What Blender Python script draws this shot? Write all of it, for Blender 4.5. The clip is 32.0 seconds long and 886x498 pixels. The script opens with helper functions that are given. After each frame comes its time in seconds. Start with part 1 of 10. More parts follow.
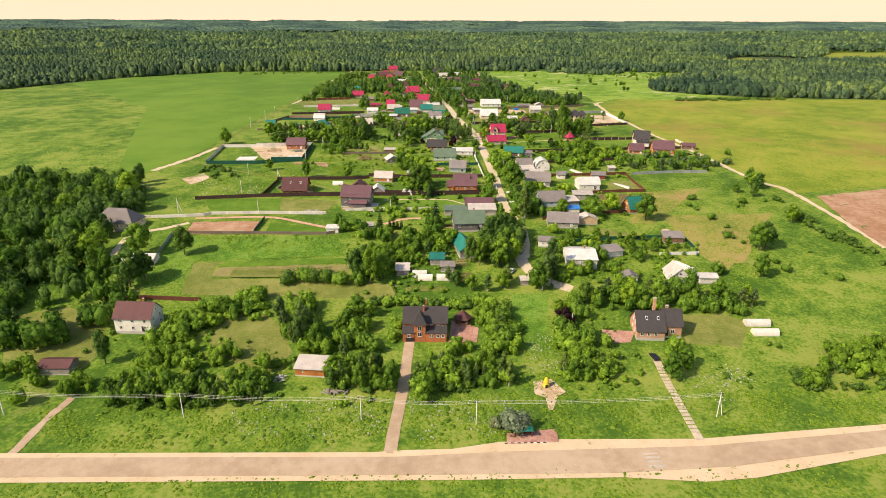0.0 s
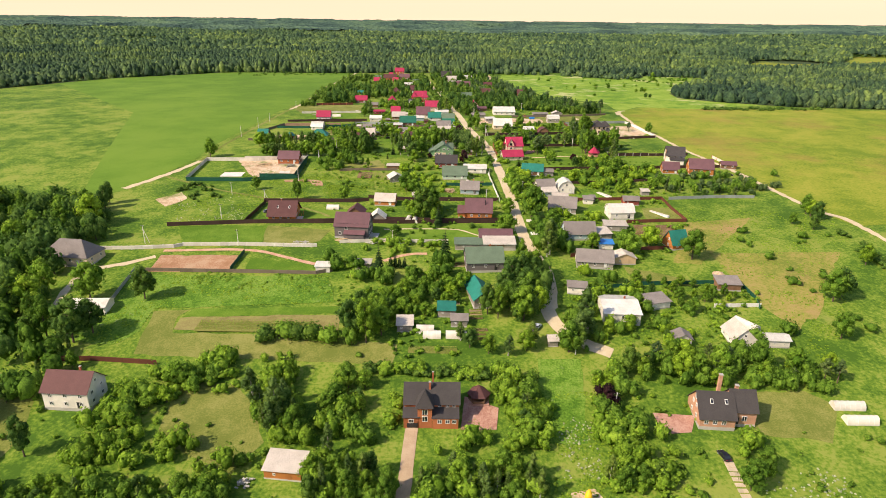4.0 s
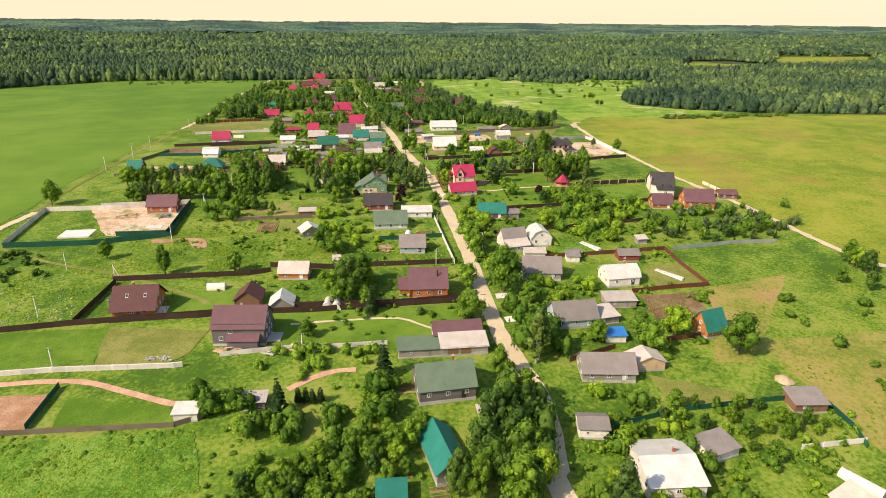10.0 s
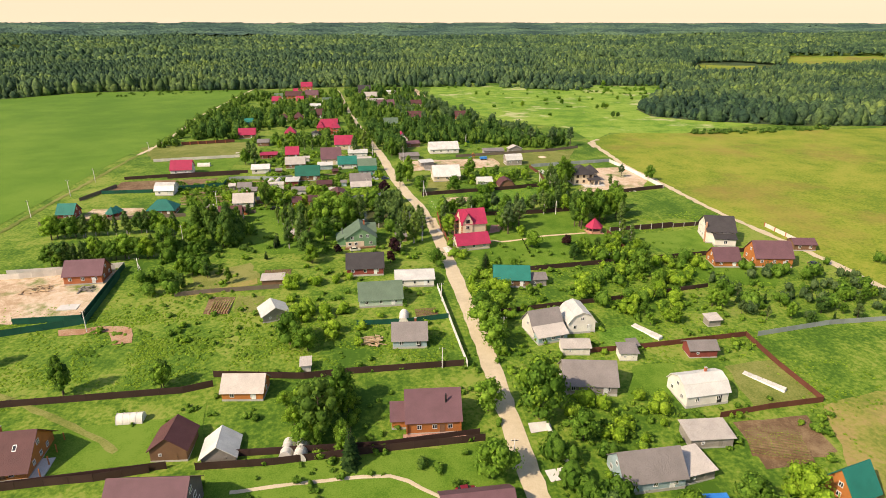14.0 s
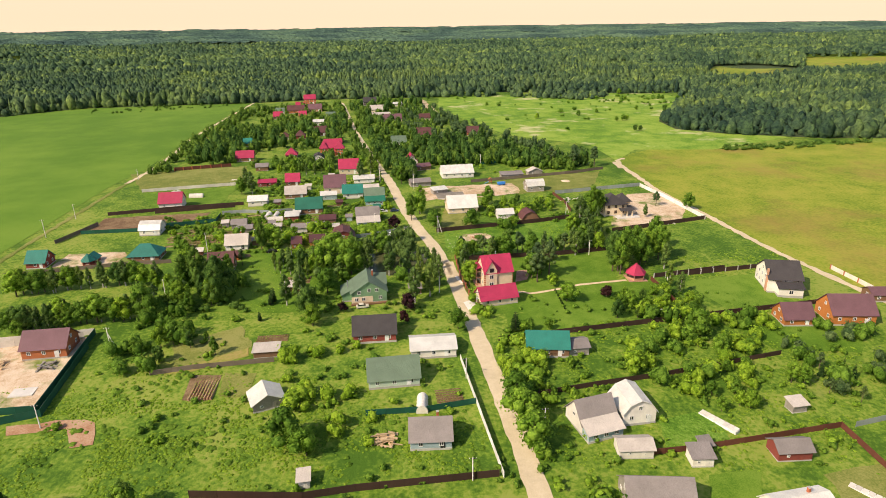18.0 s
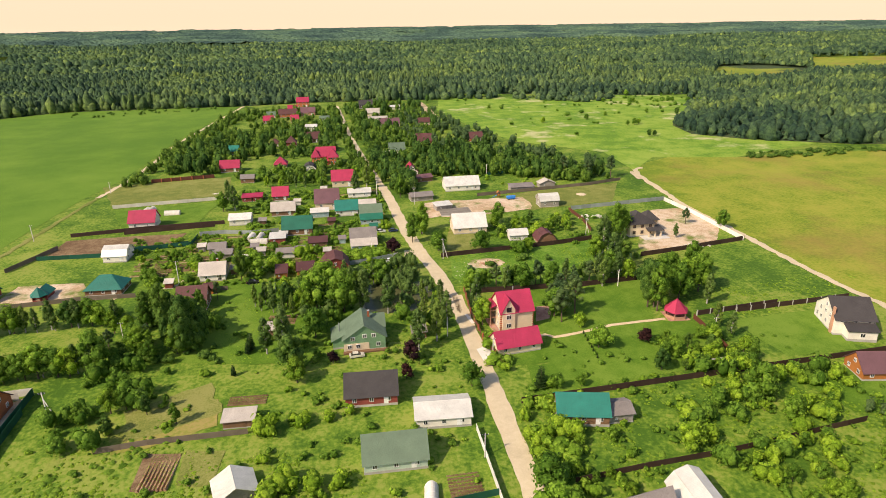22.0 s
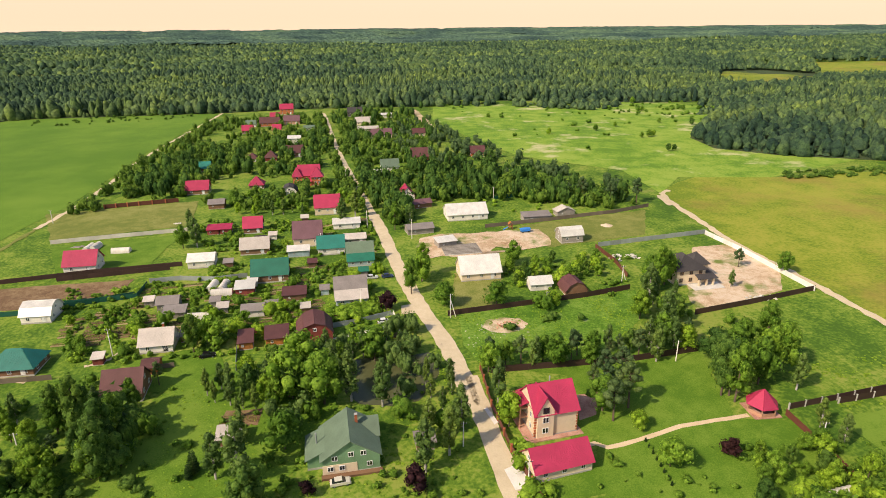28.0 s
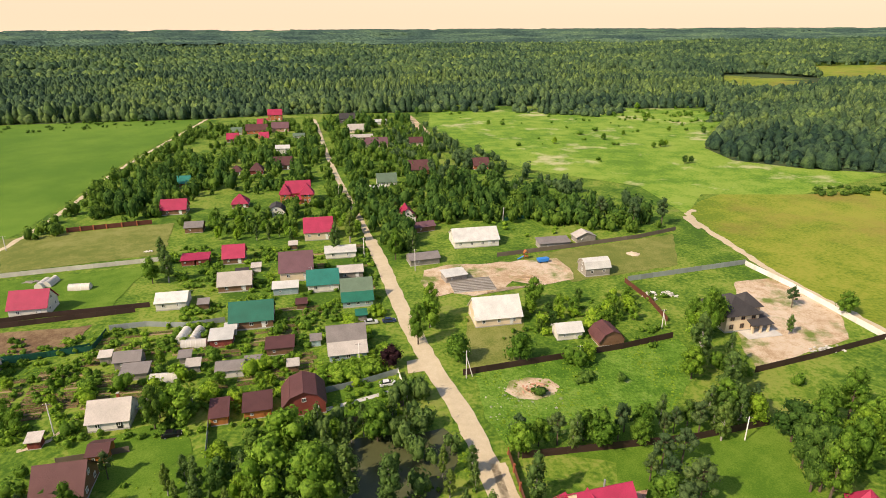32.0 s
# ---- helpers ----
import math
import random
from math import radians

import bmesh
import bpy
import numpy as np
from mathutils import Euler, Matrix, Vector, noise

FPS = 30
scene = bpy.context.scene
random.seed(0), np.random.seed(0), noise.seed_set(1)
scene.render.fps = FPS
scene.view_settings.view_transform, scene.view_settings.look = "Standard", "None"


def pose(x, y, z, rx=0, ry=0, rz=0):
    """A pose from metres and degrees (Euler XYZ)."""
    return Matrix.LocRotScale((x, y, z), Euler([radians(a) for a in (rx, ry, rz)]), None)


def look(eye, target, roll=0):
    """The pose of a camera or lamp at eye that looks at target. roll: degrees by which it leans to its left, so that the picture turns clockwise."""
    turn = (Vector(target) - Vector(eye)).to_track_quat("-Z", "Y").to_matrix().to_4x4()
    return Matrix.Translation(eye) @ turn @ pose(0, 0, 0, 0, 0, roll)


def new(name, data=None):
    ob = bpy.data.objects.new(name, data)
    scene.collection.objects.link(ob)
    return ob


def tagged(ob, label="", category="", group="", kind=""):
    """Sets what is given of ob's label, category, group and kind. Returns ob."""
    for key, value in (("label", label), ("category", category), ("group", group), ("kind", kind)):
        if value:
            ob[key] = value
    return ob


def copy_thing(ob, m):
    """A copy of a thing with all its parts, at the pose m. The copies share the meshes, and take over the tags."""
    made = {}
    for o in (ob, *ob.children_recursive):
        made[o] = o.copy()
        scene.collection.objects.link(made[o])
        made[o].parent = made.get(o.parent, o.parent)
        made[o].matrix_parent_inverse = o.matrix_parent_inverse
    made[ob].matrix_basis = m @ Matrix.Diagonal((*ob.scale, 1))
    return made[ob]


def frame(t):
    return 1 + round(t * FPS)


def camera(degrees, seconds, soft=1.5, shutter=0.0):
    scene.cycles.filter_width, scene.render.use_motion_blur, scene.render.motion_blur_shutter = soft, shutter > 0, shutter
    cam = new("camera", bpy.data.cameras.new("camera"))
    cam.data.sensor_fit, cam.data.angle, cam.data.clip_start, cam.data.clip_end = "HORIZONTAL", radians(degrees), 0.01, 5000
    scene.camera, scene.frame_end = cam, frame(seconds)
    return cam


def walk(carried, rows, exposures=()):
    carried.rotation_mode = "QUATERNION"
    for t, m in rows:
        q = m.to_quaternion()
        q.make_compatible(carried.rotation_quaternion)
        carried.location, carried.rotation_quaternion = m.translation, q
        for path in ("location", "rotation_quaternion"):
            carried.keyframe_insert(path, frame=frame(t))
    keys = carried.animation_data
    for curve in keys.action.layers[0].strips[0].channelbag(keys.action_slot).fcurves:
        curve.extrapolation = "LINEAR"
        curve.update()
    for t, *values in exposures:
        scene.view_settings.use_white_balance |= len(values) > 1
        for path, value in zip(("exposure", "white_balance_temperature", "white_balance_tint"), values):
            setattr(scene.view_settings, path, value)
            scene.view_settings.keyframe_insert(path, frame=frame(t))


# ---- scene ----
# Ground, one long rise from the main road in the valley to the village plateau and the far woods.
PROFILE_Y = (-400, 60, 140, 165, 200, 236, 266, 300, 340, 425, 500, 570, 680, 1000)
PROFILE_Z = (-18, -18, -17.2, -16, -11.5, -5.5, -1.5, 2, 4.8, 10, 12, 13.5, 14, 14)


def gz(x, y):
    """Height of the ground."""
    base = sum(np.interp(y + s, PROFILE_Y, PROFILE_Z) for s in (-16, -8, 0, 8, 16)) / 5
    far = min(1.0, max(0.0, (math.hypot(x, y - 300) - 1100) / 3700))
    return float(base + 36 * far * far * (3 - 2 * far))


cam = camera(72.5, 32.0, soft=0.9)
PATH = [
    (0, (0.00, -0.00, 93.46), (-0.000, 93.391, 57.706), 0.19),
    (0.5, (0.01, 5.23, 93.44), (-0.200, 98.635, 57.724), 0.23),
    (1, (-0.19, 10.84, 93.56), (-0.507, 104.239, 57.838), 0.30),
    (1.5, (-0.51, 16.65, 93.60), (-0.930, 110.051, 57.863), 0.38),
    (2, (-0.97, 22.50, 93.69), (-1.452, 115.859, 57.865), 0.47),
    (2.5, (-1.43, 28.47, 93.78), (-2.063, 121.819, 57.926), 0.57),
    (3, (-1.79, 34.59, 93.82), (-2.473, 127.948, 57.986), 0.63),
    (3.5, (-2.00, 41.02, 93.85), (-2.783, 134.388, 58.041), 0.67),
    (5.5, (-3.48, 67.35, 93.93), (-4.365, 160.724, 58.145), 0.75),
    (6, (-3.74, 74.40, 93.62), (-4.614, 167.763, 57.807), 0.75),
    (6.5, (-3.81, 81.81, 93.05), (0.052, 175.152, 57.383), 0.84),
    (7, (-4.05, 89.51, 92.61), (3.589, 182.666, 57.068), 0.83),
    (7.5, (-4.24, 97.39, 92.22), (4.593, 190.429, 56.657), 0.80),
    (8, (-4.24, 105.55, 91.77), (5.261, 198.543, 56.234), 0.77),
    (8.5, (-4.06, 113.67, 91.44), (5.666, 206.644, 55.940), 0.67),
    (9, (-3.82, 121.98, 91.23), (5.998, 214.962, 55.757), 0.65),
    (9.5, (-3.43, 130.32, 91.17), (6.487, 223.282, 55.668), 0.62),
    (10, (-3.03, 139.03, 91.22), (6.965, 231.989, 55.752), 0.58),
    (10.5, (-2.40, 147.70, 91.25), (7.697, 240.620, 55.696), 0.55),
    (11, (-2.00, 156.43, 91.20), (8.290, 249.319, 55.626), 0.47),
    (11.5, (-1.60, 165.39, 91.16), (8.891, 258.236, 55.529), 0.46),
    (12, (-0.89, 174.42, 91.15), (9.651, 267.248, 55.498), 0.41),
    (12.5, (-0.11, 183.49, 91.31), (10.481, 276.277, 55.565), 0.30),
    (13, (0.31, 192.09, 91.88), (10.877, 284.936, 56.270), 0.27),
    (13.5, (0.57, 199.68, 93.05), (11.159, 292.559, 57.534), 0.21),
    (14, (0.77, 205.90, 94.59), (11.376, 298.776, 59.084), 0.11),
    (14.5, (0.94, 211.09, 95.95), (11.395, 304.045, 60.598), -0.04),
    (16.5, (0.42, 229.27, 99.03), (9.937, 322.375, 63.801), -0.53),
    (17, (0.22, 233.62, 99.53), (9.642, 326.750, 64.355), -0.62),
    (17.5, (0.06, 237.86, 99.86), (9.570, 330.995, 64.709), -0.70),
    (18, (0.09, 242.43, 100.10), (9.668, 335.572, 64.989), -0.73),
    (18.5, (0.07, 246.80, 100.04), (9.519, 339.949, 64.920), -0.81),
    (19, (-0.02, 250.79, 99.94), (9.398, 343.950, 64.838), -0.86),
    (19.5, (0.01, 254.94, 99.88), (9.514, 348.114, 64.829), -0.87),
    (20, (0.13, 259.56, 99.70), (9.684, 352.700, 64.589), -0.91),
    (20.5, (0.13, 263.85, 99.47), (9.796, 356.974, 64.345), -0.89),
    (21, (0.17, 268.00, 99.27), (9.953, 361.123, 64.160), -0.86),
    (21.5, (0.35, 272.28, 99.02), (10.202, 365.396, 63.932), -0.85),
    (22, (0.24, 276.65, 98.89), (10.328, 369.738, 63.774), -0.82),
    (22.5, (0.18, 280.99, 98.68), (10.450, 374.057, 63.572), -0.75),
    (23, (0.20, 285.31, 98.55), (10.647, 378.386, 63.513), -0.72),
    (23.5, (0.36, 289.59, 98.53), (10.950, 382.667, 63.531), -0.69),
    (24, (0.52, 293.95, 98.44), (11.272, 387.011, 63.461), -0.65),
    (24.5, (0.63, 298.04, 98.30), (11.495, 391.105, 63.353), -0.69),
    (25, (0.69, 302.39, 98.25), (11.700, 395.439, 63.315), -0.62),
    (25.5, (0.71, 306.76, 98.30), (11.851, 399.805, 63.404), -0.63),
    (27.5, (0.54, 323.09, 98.57), (12.194, 416.076, 63.684), -0.52),
    (28, (0.49, 327.22, 98.68), (12.256, 420.201, 63.810), -0.46),
    (28.5, (0.41, 331.34, 98.72), (12.176, 424.335, 63.888), -0.45),
    (29, (0.32, 335.39, 98.70), (12.154, 428.383, 63.889), -0.44),
    (29.5, (0.10, 339.36, 98.72), (12.120, 432.353, 63.961), -0.42),
    (30, (-0.19, 343.64, 98.85), (12.018, 436.603, 64.089), -0.38),
    (30.5, (-0.52, 348.22, 98.94), (11.964, 441.144, 64.175), -0.32),
    (31, (-0.85, 352.58, 99.05), (11.925, 445.445, 64.220), -0.30),
    (31.5, (-1.10, 356.68, 99.23), (11.906, 449.537, 64.469), -0.21),
    (32, (-1.41, 360.80, 99.45), (11.853, 453.630, 64.708), -0.18),
]

EXPOSURES = [(0, 0.47, 6900, 17), (6, 0.52, 6900, 17), (10, 0.50, 6900, 17), (14, 0.43, 6900, 17), (24, 0.37, 6900, 17), (32, 0.34, 6900, 17)]
walk(cam, [(t, look(eye, target, roll)) for t, eye, target, roll in PATH], EXPOSURES)

# ---- light ----
SUN_WAY = Vector((0.66, 0.37, -0.65)).normalized()
world = bpy.data.worlds.new("sky")
scene.world = world
world.use_nodes = True
wn, wl = world.node_tree.nodes, world.node_tree.links
sky = wn.new("ShaderNodeTexSky")
sky.sky_type = "NISHITA"
sky.sun_disc = False
sky.sun_elevation = math.asin(-SUN_WAY.z)
sky.sun_rotation = math.atan2(-SUN_WAY.x, -SUN_WAY.y)
wn["Background"].inputs["Strength"].default_value = 0.135
sky.air_density, sky.dust_density, sky.ozone_density = 1.0, 1.2, 0.8
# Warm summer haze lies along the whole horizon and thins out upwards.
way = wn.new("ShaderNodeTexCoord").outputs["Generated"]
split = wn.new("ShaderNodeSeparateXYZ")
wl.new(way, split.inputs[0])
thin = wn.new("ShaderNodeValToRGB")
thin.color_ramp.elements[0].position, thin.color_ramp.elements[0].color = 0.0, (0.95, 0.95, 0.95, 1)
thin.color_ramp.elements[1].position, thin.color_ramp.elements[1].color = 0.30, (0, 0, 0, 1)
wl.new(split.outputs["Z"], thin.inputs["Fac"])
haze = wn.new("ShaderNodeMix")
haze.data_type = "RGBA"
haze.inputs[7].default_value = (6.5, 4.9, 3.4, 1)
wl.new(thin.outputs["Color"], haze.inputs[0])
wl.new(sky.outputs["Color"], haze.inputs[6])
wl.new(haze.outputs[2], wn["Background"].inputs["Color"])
sun = new("sun", bpy.data.lights.new("sun", "SUN"))
sun.data.energy, sun.data.angle, sun.data.color = 4.1, radians(0.6), (1.0, 0.88, 0.68)
sun.matrix_world = look((0, 0, 300), Vector((0, 0, 300)) + SUN_WAY)

# ---- materials ----
def tree_of(name):
    m = bpy.data.materials.new(name)
    m.use_nodes = True
    return m, m.node_tree.nodes, m.node_tree.links, m.node_tree.nodes["Principled BSDF"]


def noise_node(n, l, vec, scale, detail=4.0, rough=0.55):
    t = n.new("ShaderNodeTexNoise")
    t.inputs["Scale"].default_value, t.inputs["Detail"].default_value, t.inputs["Roughness"].default_value = scale, detail, rough
    l.new(vec, t.inputs["Vector"])
    return t.outputs["Fac"]


def ramp_node(n, l, fac, stops):
    r = n.new("ShaderNodeValToRGB")
    while len(r.color_ramp.elements) < len(stops):
        r.color_ramp.elements.new(0.5)
    for e, (p, c) in zip(r.color_ramp.elements, stops):
        e.position, e.color = p, (*c, 1)
    l.new(fac, r.inputs["Fac"])
    return r.outputs["Color"]


def mix_node(n, l, a, b, fac, kind="MIX"):
    m = n.new("ShaderNodeMix")
    m.data_type, m.blend_type = "RGBA", kind
    for socket, value in ((m.inputs[0], fac), (m.inputs[6], a), (m.inputs[7], b)):
        if isinstance(value, (int, float)):
            socket.default_value = value
        elif isinstance(value, tuple):
            socket.default_value = (*value, 1)
        else:
            l.new(value, socket)
    return m.outputs[2]


def bump_node(n, l, b, height, strength, distance):
    k = n.new("ShaderNodeBump")
    k.inputs["Strength"].default_value, k.inputs["Distance"].default_value = strength, distance
    l.new(height, k.inputs["Height"])
    l.new(k.outputs["Normal"], b.inputs["Normal"])


def tint(c, k):
    return tuple(min(1.0, v * k) for v in c)


MATS = {}


def paint(name, c, rough=0.6, metal=0.0, wave=0.0, axis="Z", wear=0.25, dirt=(0.12, 0.10, 0.07), spread=0.12):
    """A painted or raw surface: grain and stains at two scales, a shade of its own per object, and ribs or boards if wave is given."""
    if name in MATS:
        return MATS[name]
    m, n, l, b = tree_of(name)
    co = n.new("ShaderNodeTexCoord").outputs["Object"]
    geo = n.new("ShaderNodeNewGeometry").outputs["Position"]
    big = noise_node(n, l, geo, 0.35, 5)
    fine = noise_node(n, l, geo, 3.5, 5, 0.7)
    col = ramp_node(n, l, big, [(0.3, tint(c, 1 - spread)), (0.7, tint(c, 1 + spread))])
    stain = ramp_node(n, l, fine, [(0.45, (0, 0, 0)), (0.8, (wear, wear, wear))])
    col = mix_node(n, l, col, dirt, stain)
    rnd = n.new("ShaderNodeObjectInfo").outputs["Random"]
    shade = ramp_node(n, l, rnd, [(0.0, (0.86, 0.86, 0.86)), (1.0, (1.1, 1.1, 1.1))])
    col = mix_node(n, l, col, shade, 1.0, "MULTIPLY")
    if wave:
        w = n.new("ShaderNodeTexWave")
        w.wave_type, w.bands_direction, w.wave_profile = "BANDS", axis, "SAW"
        w.inputs["Scale"].default_value, w.inputs["Distortion"].default_value = wave, 0.15
        l.new(co, w.inputs["Vector"])
        seam = ramp_node(n, l, w.outputs["Fac"], [(0.0, (0.72, 0.72, 0.72)), (0.16, (1, 1, 1))])
        col = mix_node(n, l, col, seam, 1.0, "MULTIPLY")
        bump_node(n, l, b, w.outputs["Fac"], 0.5, 0.04)
    else:
        bump_node(n, l, b, fine, 0.35, 0.03)
    l.new(col, b.inputs["Base Color"])
    b.inputs["Roughness"].default_value, b.inputs["Metallic"].default_value = rough, metal
    b.inputs["Specular IOR Level"].default_value = 0.25
    MATS[name] = m
    return m


def earth(name, stops, scales=(0.02, 0.15, 1.6), lumps=0.25, extra=None, reach=0.16):
    """Ground cover: three scales of noise through one ramp, with relief."""
    if name in MATS:
        return MATS[name]
    m, n, l, b = tree_of(name)
    geo = n.new("ShaderNodeNewGeometry").outputs["Position"]
    a, c, d = (noise_node(n, l, geo, s, 5, 0.6) for s in scales)
    f = mix_node(n, l, mix_node(n, l, a, c, 0.45), d, 0.35)
    span = n.new("ShaderNodeMapRange")
    span.inputs["From Min"].default_value, span.inputs["From Max"].default_value = 0.5 - reach, 0.5 + reach
    l.new(f, span.inputs["Value"])
    col = ramp_node(n, l, span.outputs["Result"], stops)
    if extra:
        tone, scale, low, high = extra
        spots = ramp_node(n, l, noise_node(n, l, geo, scale, 6, 0.65), [(low, (0, 0, 0)), (high, (1, 1, 1))])
        col = mix_node(n, l, col, tone, spots)
    bump_node(n, l, b, d, 0.9, lumps)
    l.new(col, b.inputs["Base Color"])
    b.inputs["Roughness"].default_value = 0.95
    b.inputs["Specular IOR Level"].default_value = 0.15
    MATS[name] = m
    return m


def leaves(name, dark, light, relief=0.3):
    """Foliage: each clump has its own green, sprays of leaves stand out of it, and the light comes through a little."""
    if name in MATS:
        return MATS[name]
    m, n, l, b = tree_of(name)
    isl = n.new("ShaderNodeNewGeometry").outputs["Random Per Island"]
    rnd = n.new("ShaderNodeObjectInfo").outputs["Random"]
    co = n.new("ShaderNodeTexCoord").outputs["Object"]
    col = ramp_node(n, l, isl, [(0.0, dark), (1.0, light)])
    own = ramp_node(n, l, rnd, [(0.0, (0.66, 0.74, 0.72)), (0.5, (1.0, 1.0, 1.0)), (1.0, (1.28, 1.16, 0.85))])
    col = mix_node(n, l, col, own, 1.0, "MULTIPLY")
    spray = noise_node(n, l, co, 2.4, 4, 0.7)
    # Shade in the gaps between leaves is put into the colour: spray hollows darker.
    col = mix_node(n, l, col, ramp_node(n, l, spray, [(0.34, (0.55, 0.6, 0.6)), (0.5, (1, 1, 1)), (0.66, (1.35, 1.3, 1.1))]), 1.0, "MULTIPLY")
    bump_node(n, l, b, spray, 1.0, relief)
    l.new(col, b.inputs["Base Color"])
    b.inputs["Roughness"].default_value = 0.75
    b.inputs["Specular IOR Level"].default_value = 0.1
    b.inputs["Transmission Weight"].default_value = 0.0
    tr = n.new("ShaderNodeBsdfTranslucent")
    l.new(col, tr.inputs["Color"])
    add = n.new("ShaderNodeMixShader")
    add.inputs[0].default_value = 0.42
    l.new(b.outputs[0], add.inputs[1])
    l.new(tr.outputs[0], add.inputs[2])
    l.new(add.outputs[0], n["Material Output"].inputs["Surface"])
    MATS[name] = m
    return m


GRASS = earth("meadow_grass", [(0.2, (0.052, 0.118, 0.011)), (0.42, (0.098, 0.180, 0.017)), (0.58, (0.150, 0.232, 0.025)), (0.8, (0.225, 0.270, 0.050))], (0.025, 0.11, 0.9), 0.2, extra=((0.20, 0.21, 0.065), 0.05, 0.62, 0.8), reach=0.115)
TRACK = earth("sand_track", [(0.0, (0.44, 0.36, 0.235)), (0.5, (0.55, 0.455, 0.30)), (1.0, (0.64, 0.54, 0.38))], (0.1, 0.6, 4.0), 0.05)
DARK_METAL = paint("dark_metal", (0.05, 0.05, 0.055), 0.45, 0.6)
WHITE_PLASTIC = paint("white_plastic", (0.75, 0.74, 0.70), 0.4)
CONCRETE = paint("concrete", (0.42, 0.40, 0.36), 0.9)
PALE_CONCRETE = paint("pale_concrete", (0.62, 0.59, 0.53), 0.85)
BARK = paint("bark", (0.10, 0.075, 0.05), 0.95)
BIRCH_BARK = paint("birch_bark", (0.34, 0.32, 0.28), 0.9, wear=0.6)
BRICK_RED = paint("red_brick", (0.42, 0.13, 0.06), 0.85, wave=2.2)


def glass_mat():
    m, n, l, b = tree_of("window_glass")
    b.inputs["Base Color"].default_value = (0.02, 0.025, 0.03, 1)
    b.inputs["Roughness"].default_value = 0.08
    b.inputs["Specular IOR Level"].default_value = 0.8
    return m


GLASS = glass_mat()
LEAF = {
    "leafy": leaves("leaf_green", (0.078, 0.177, 0.018), (0.222, 0.382, 0.048)),
    "fresh": leaves("leaf_fresh", (0.125, 0.257, 0.022), (0.302, 0.479, 0.057)),
    "dark": leaves("leaf_dark", (0.046, 0.116, 0.023), (0.148, 0.268, 0.052)),
    "birch": leaves("leaf_birch", (0.082, 0.157, 0.034), (0.205, 0.314, 0.082)),
    "spruce": leaves("needle_green", (0.018, 0.05, 0.014), (0.06, 0.12, 0.03)),
    "pine": leaves("needle_grey_green", (0.063, 0.123, 0.046), (0.154, 0.239, 0.091)),
    "purple": leaves("leaf_purple", (0.025, 0.012, 0.015), (0.07, 0.03, 0.035)),
    "silver": leaves("leaf_silver", (0.12, 0.17, 0.09), (0.28, 0.34, 0.22)),
}
FIELD = earth("sown_field", [(0.3, (0.078, 0.165, 0.014)), (0.5, (0.108, 0.205, 0.019)), (0.7, (0.14, 0.235, 0.026))], (0.006, 0.03, 2.5), 0.05)
OLIVE = earth("dry_meadow", [(0.2, (0.125, 0.19, 0.015)), (0.5, (0.2, 0.25, 0.023)), (0.8, (0.275, 0.285, 0.04))], (0.012, 0.07, 0.8), 0.2, extra=((0.26, 0.18, 0.05), 0.011, 0.52, 0.7), reach=0.11)
WILD = earth("wild_meadow", [(0.2, (0.10, 0.205, 0.018)), (0.5, (0.165, 0.285, 0.027)), (0.8, (0.24, 0.335, 0.05))], (0.02, 0.08, 0.7), 0.3, extra=((0.46, 0.44, 0.22), 0.03, 0.56, 0.66), reach=0.11)
LAWN = earth("mown_lawn", [(0.3, (0.070, 0.150, 0.011)), (0.5, (0.105, 0.195, 0.017)), (0.7, (0.145, 0.232, 0.027))], (0.03, 0.2, 3.0), 0.05)
ROUGH = earth("rough_grass", [(0.3, (0.062, 0.150, 0.012)), (0.5, (0.112, 0.225, 0.021)), (0.7, (0.175, 0.285, 0.042))], (0.05, 0.3, 1.3), 0.5, extra=((0.27, 0.31, 0.14), 0.25, 0.64, 0.76))
DRY_PLOT = earth("dry_brown_grass", [(0.2, (0.15, 0.19, 0.03)), (0.5, (0.24, 0.24, 0.05)), (0.8, (0.31, 0.25, 0.08))], (0.03, 0.1, 0.8), 0.2, extra=((0.34, 0.22, 0.10), 0.04, 0.55, 0.68), reach=0.12)
DRYLAWN = earth("dry_lawn", [(0.3, (0.13, 0.16, 0.03)), (0.5, (0.18, 0.20, 0.045)), (0.7, (0.24, 0.24, 0.07))], (0.03, 0.2, 2.0), 0.1)
SOIL = earth("red_soil", [(0.3, (0.30, 0.16, 0.085)), (0.5, (0.38, 0.22, 0.13)), (0.7, (0.43, 0.29, 0.18))], (0.05, 0.3, 2.5), 0.08, extra=((0.10, 0.15, 0.03), 0.12, 0.6, 0.7))
SAND = earth("building_sand", [(0.3, (0.42, 0.29, 0.17)), (0.5, (0.55, 0.41, 0.27)), (0.7, (0.62, 0.50, 0.36))], (0.05, 0.4, 3.0), 0.15, extra=((0.15, 0.20, 0.04), 0.09, 0.5, 0.64))
BROWN_SOIL = earth("garden_soil", [(0.3, (0.14, 0.085, 0.045)), (0.5, (0.20, 0.13, 0.07)), (0.7, (0.27, 0.19, 0.10))], (0.08, 0.5, 4.0), 0.15)
ASPHALT = earth("worn_asphalt", [(0.3, (0.37, 0.265, 0.17)), (0.5, (0.435, 0.32, 0.21)), (0.7, (0.48, 0.365, 0.25))], (0.05, 0.3, 6.0), 0.01)
PATH_BRICK = earth("garden_path_brick", [(0.3, (0.44, 0.25, 0.16)), (0.5, (0.52, 0.31, 0.205)), (0.7, (0.58, 0.38, 0.26))], (0.2, 1.0, 6.0), 0.02)
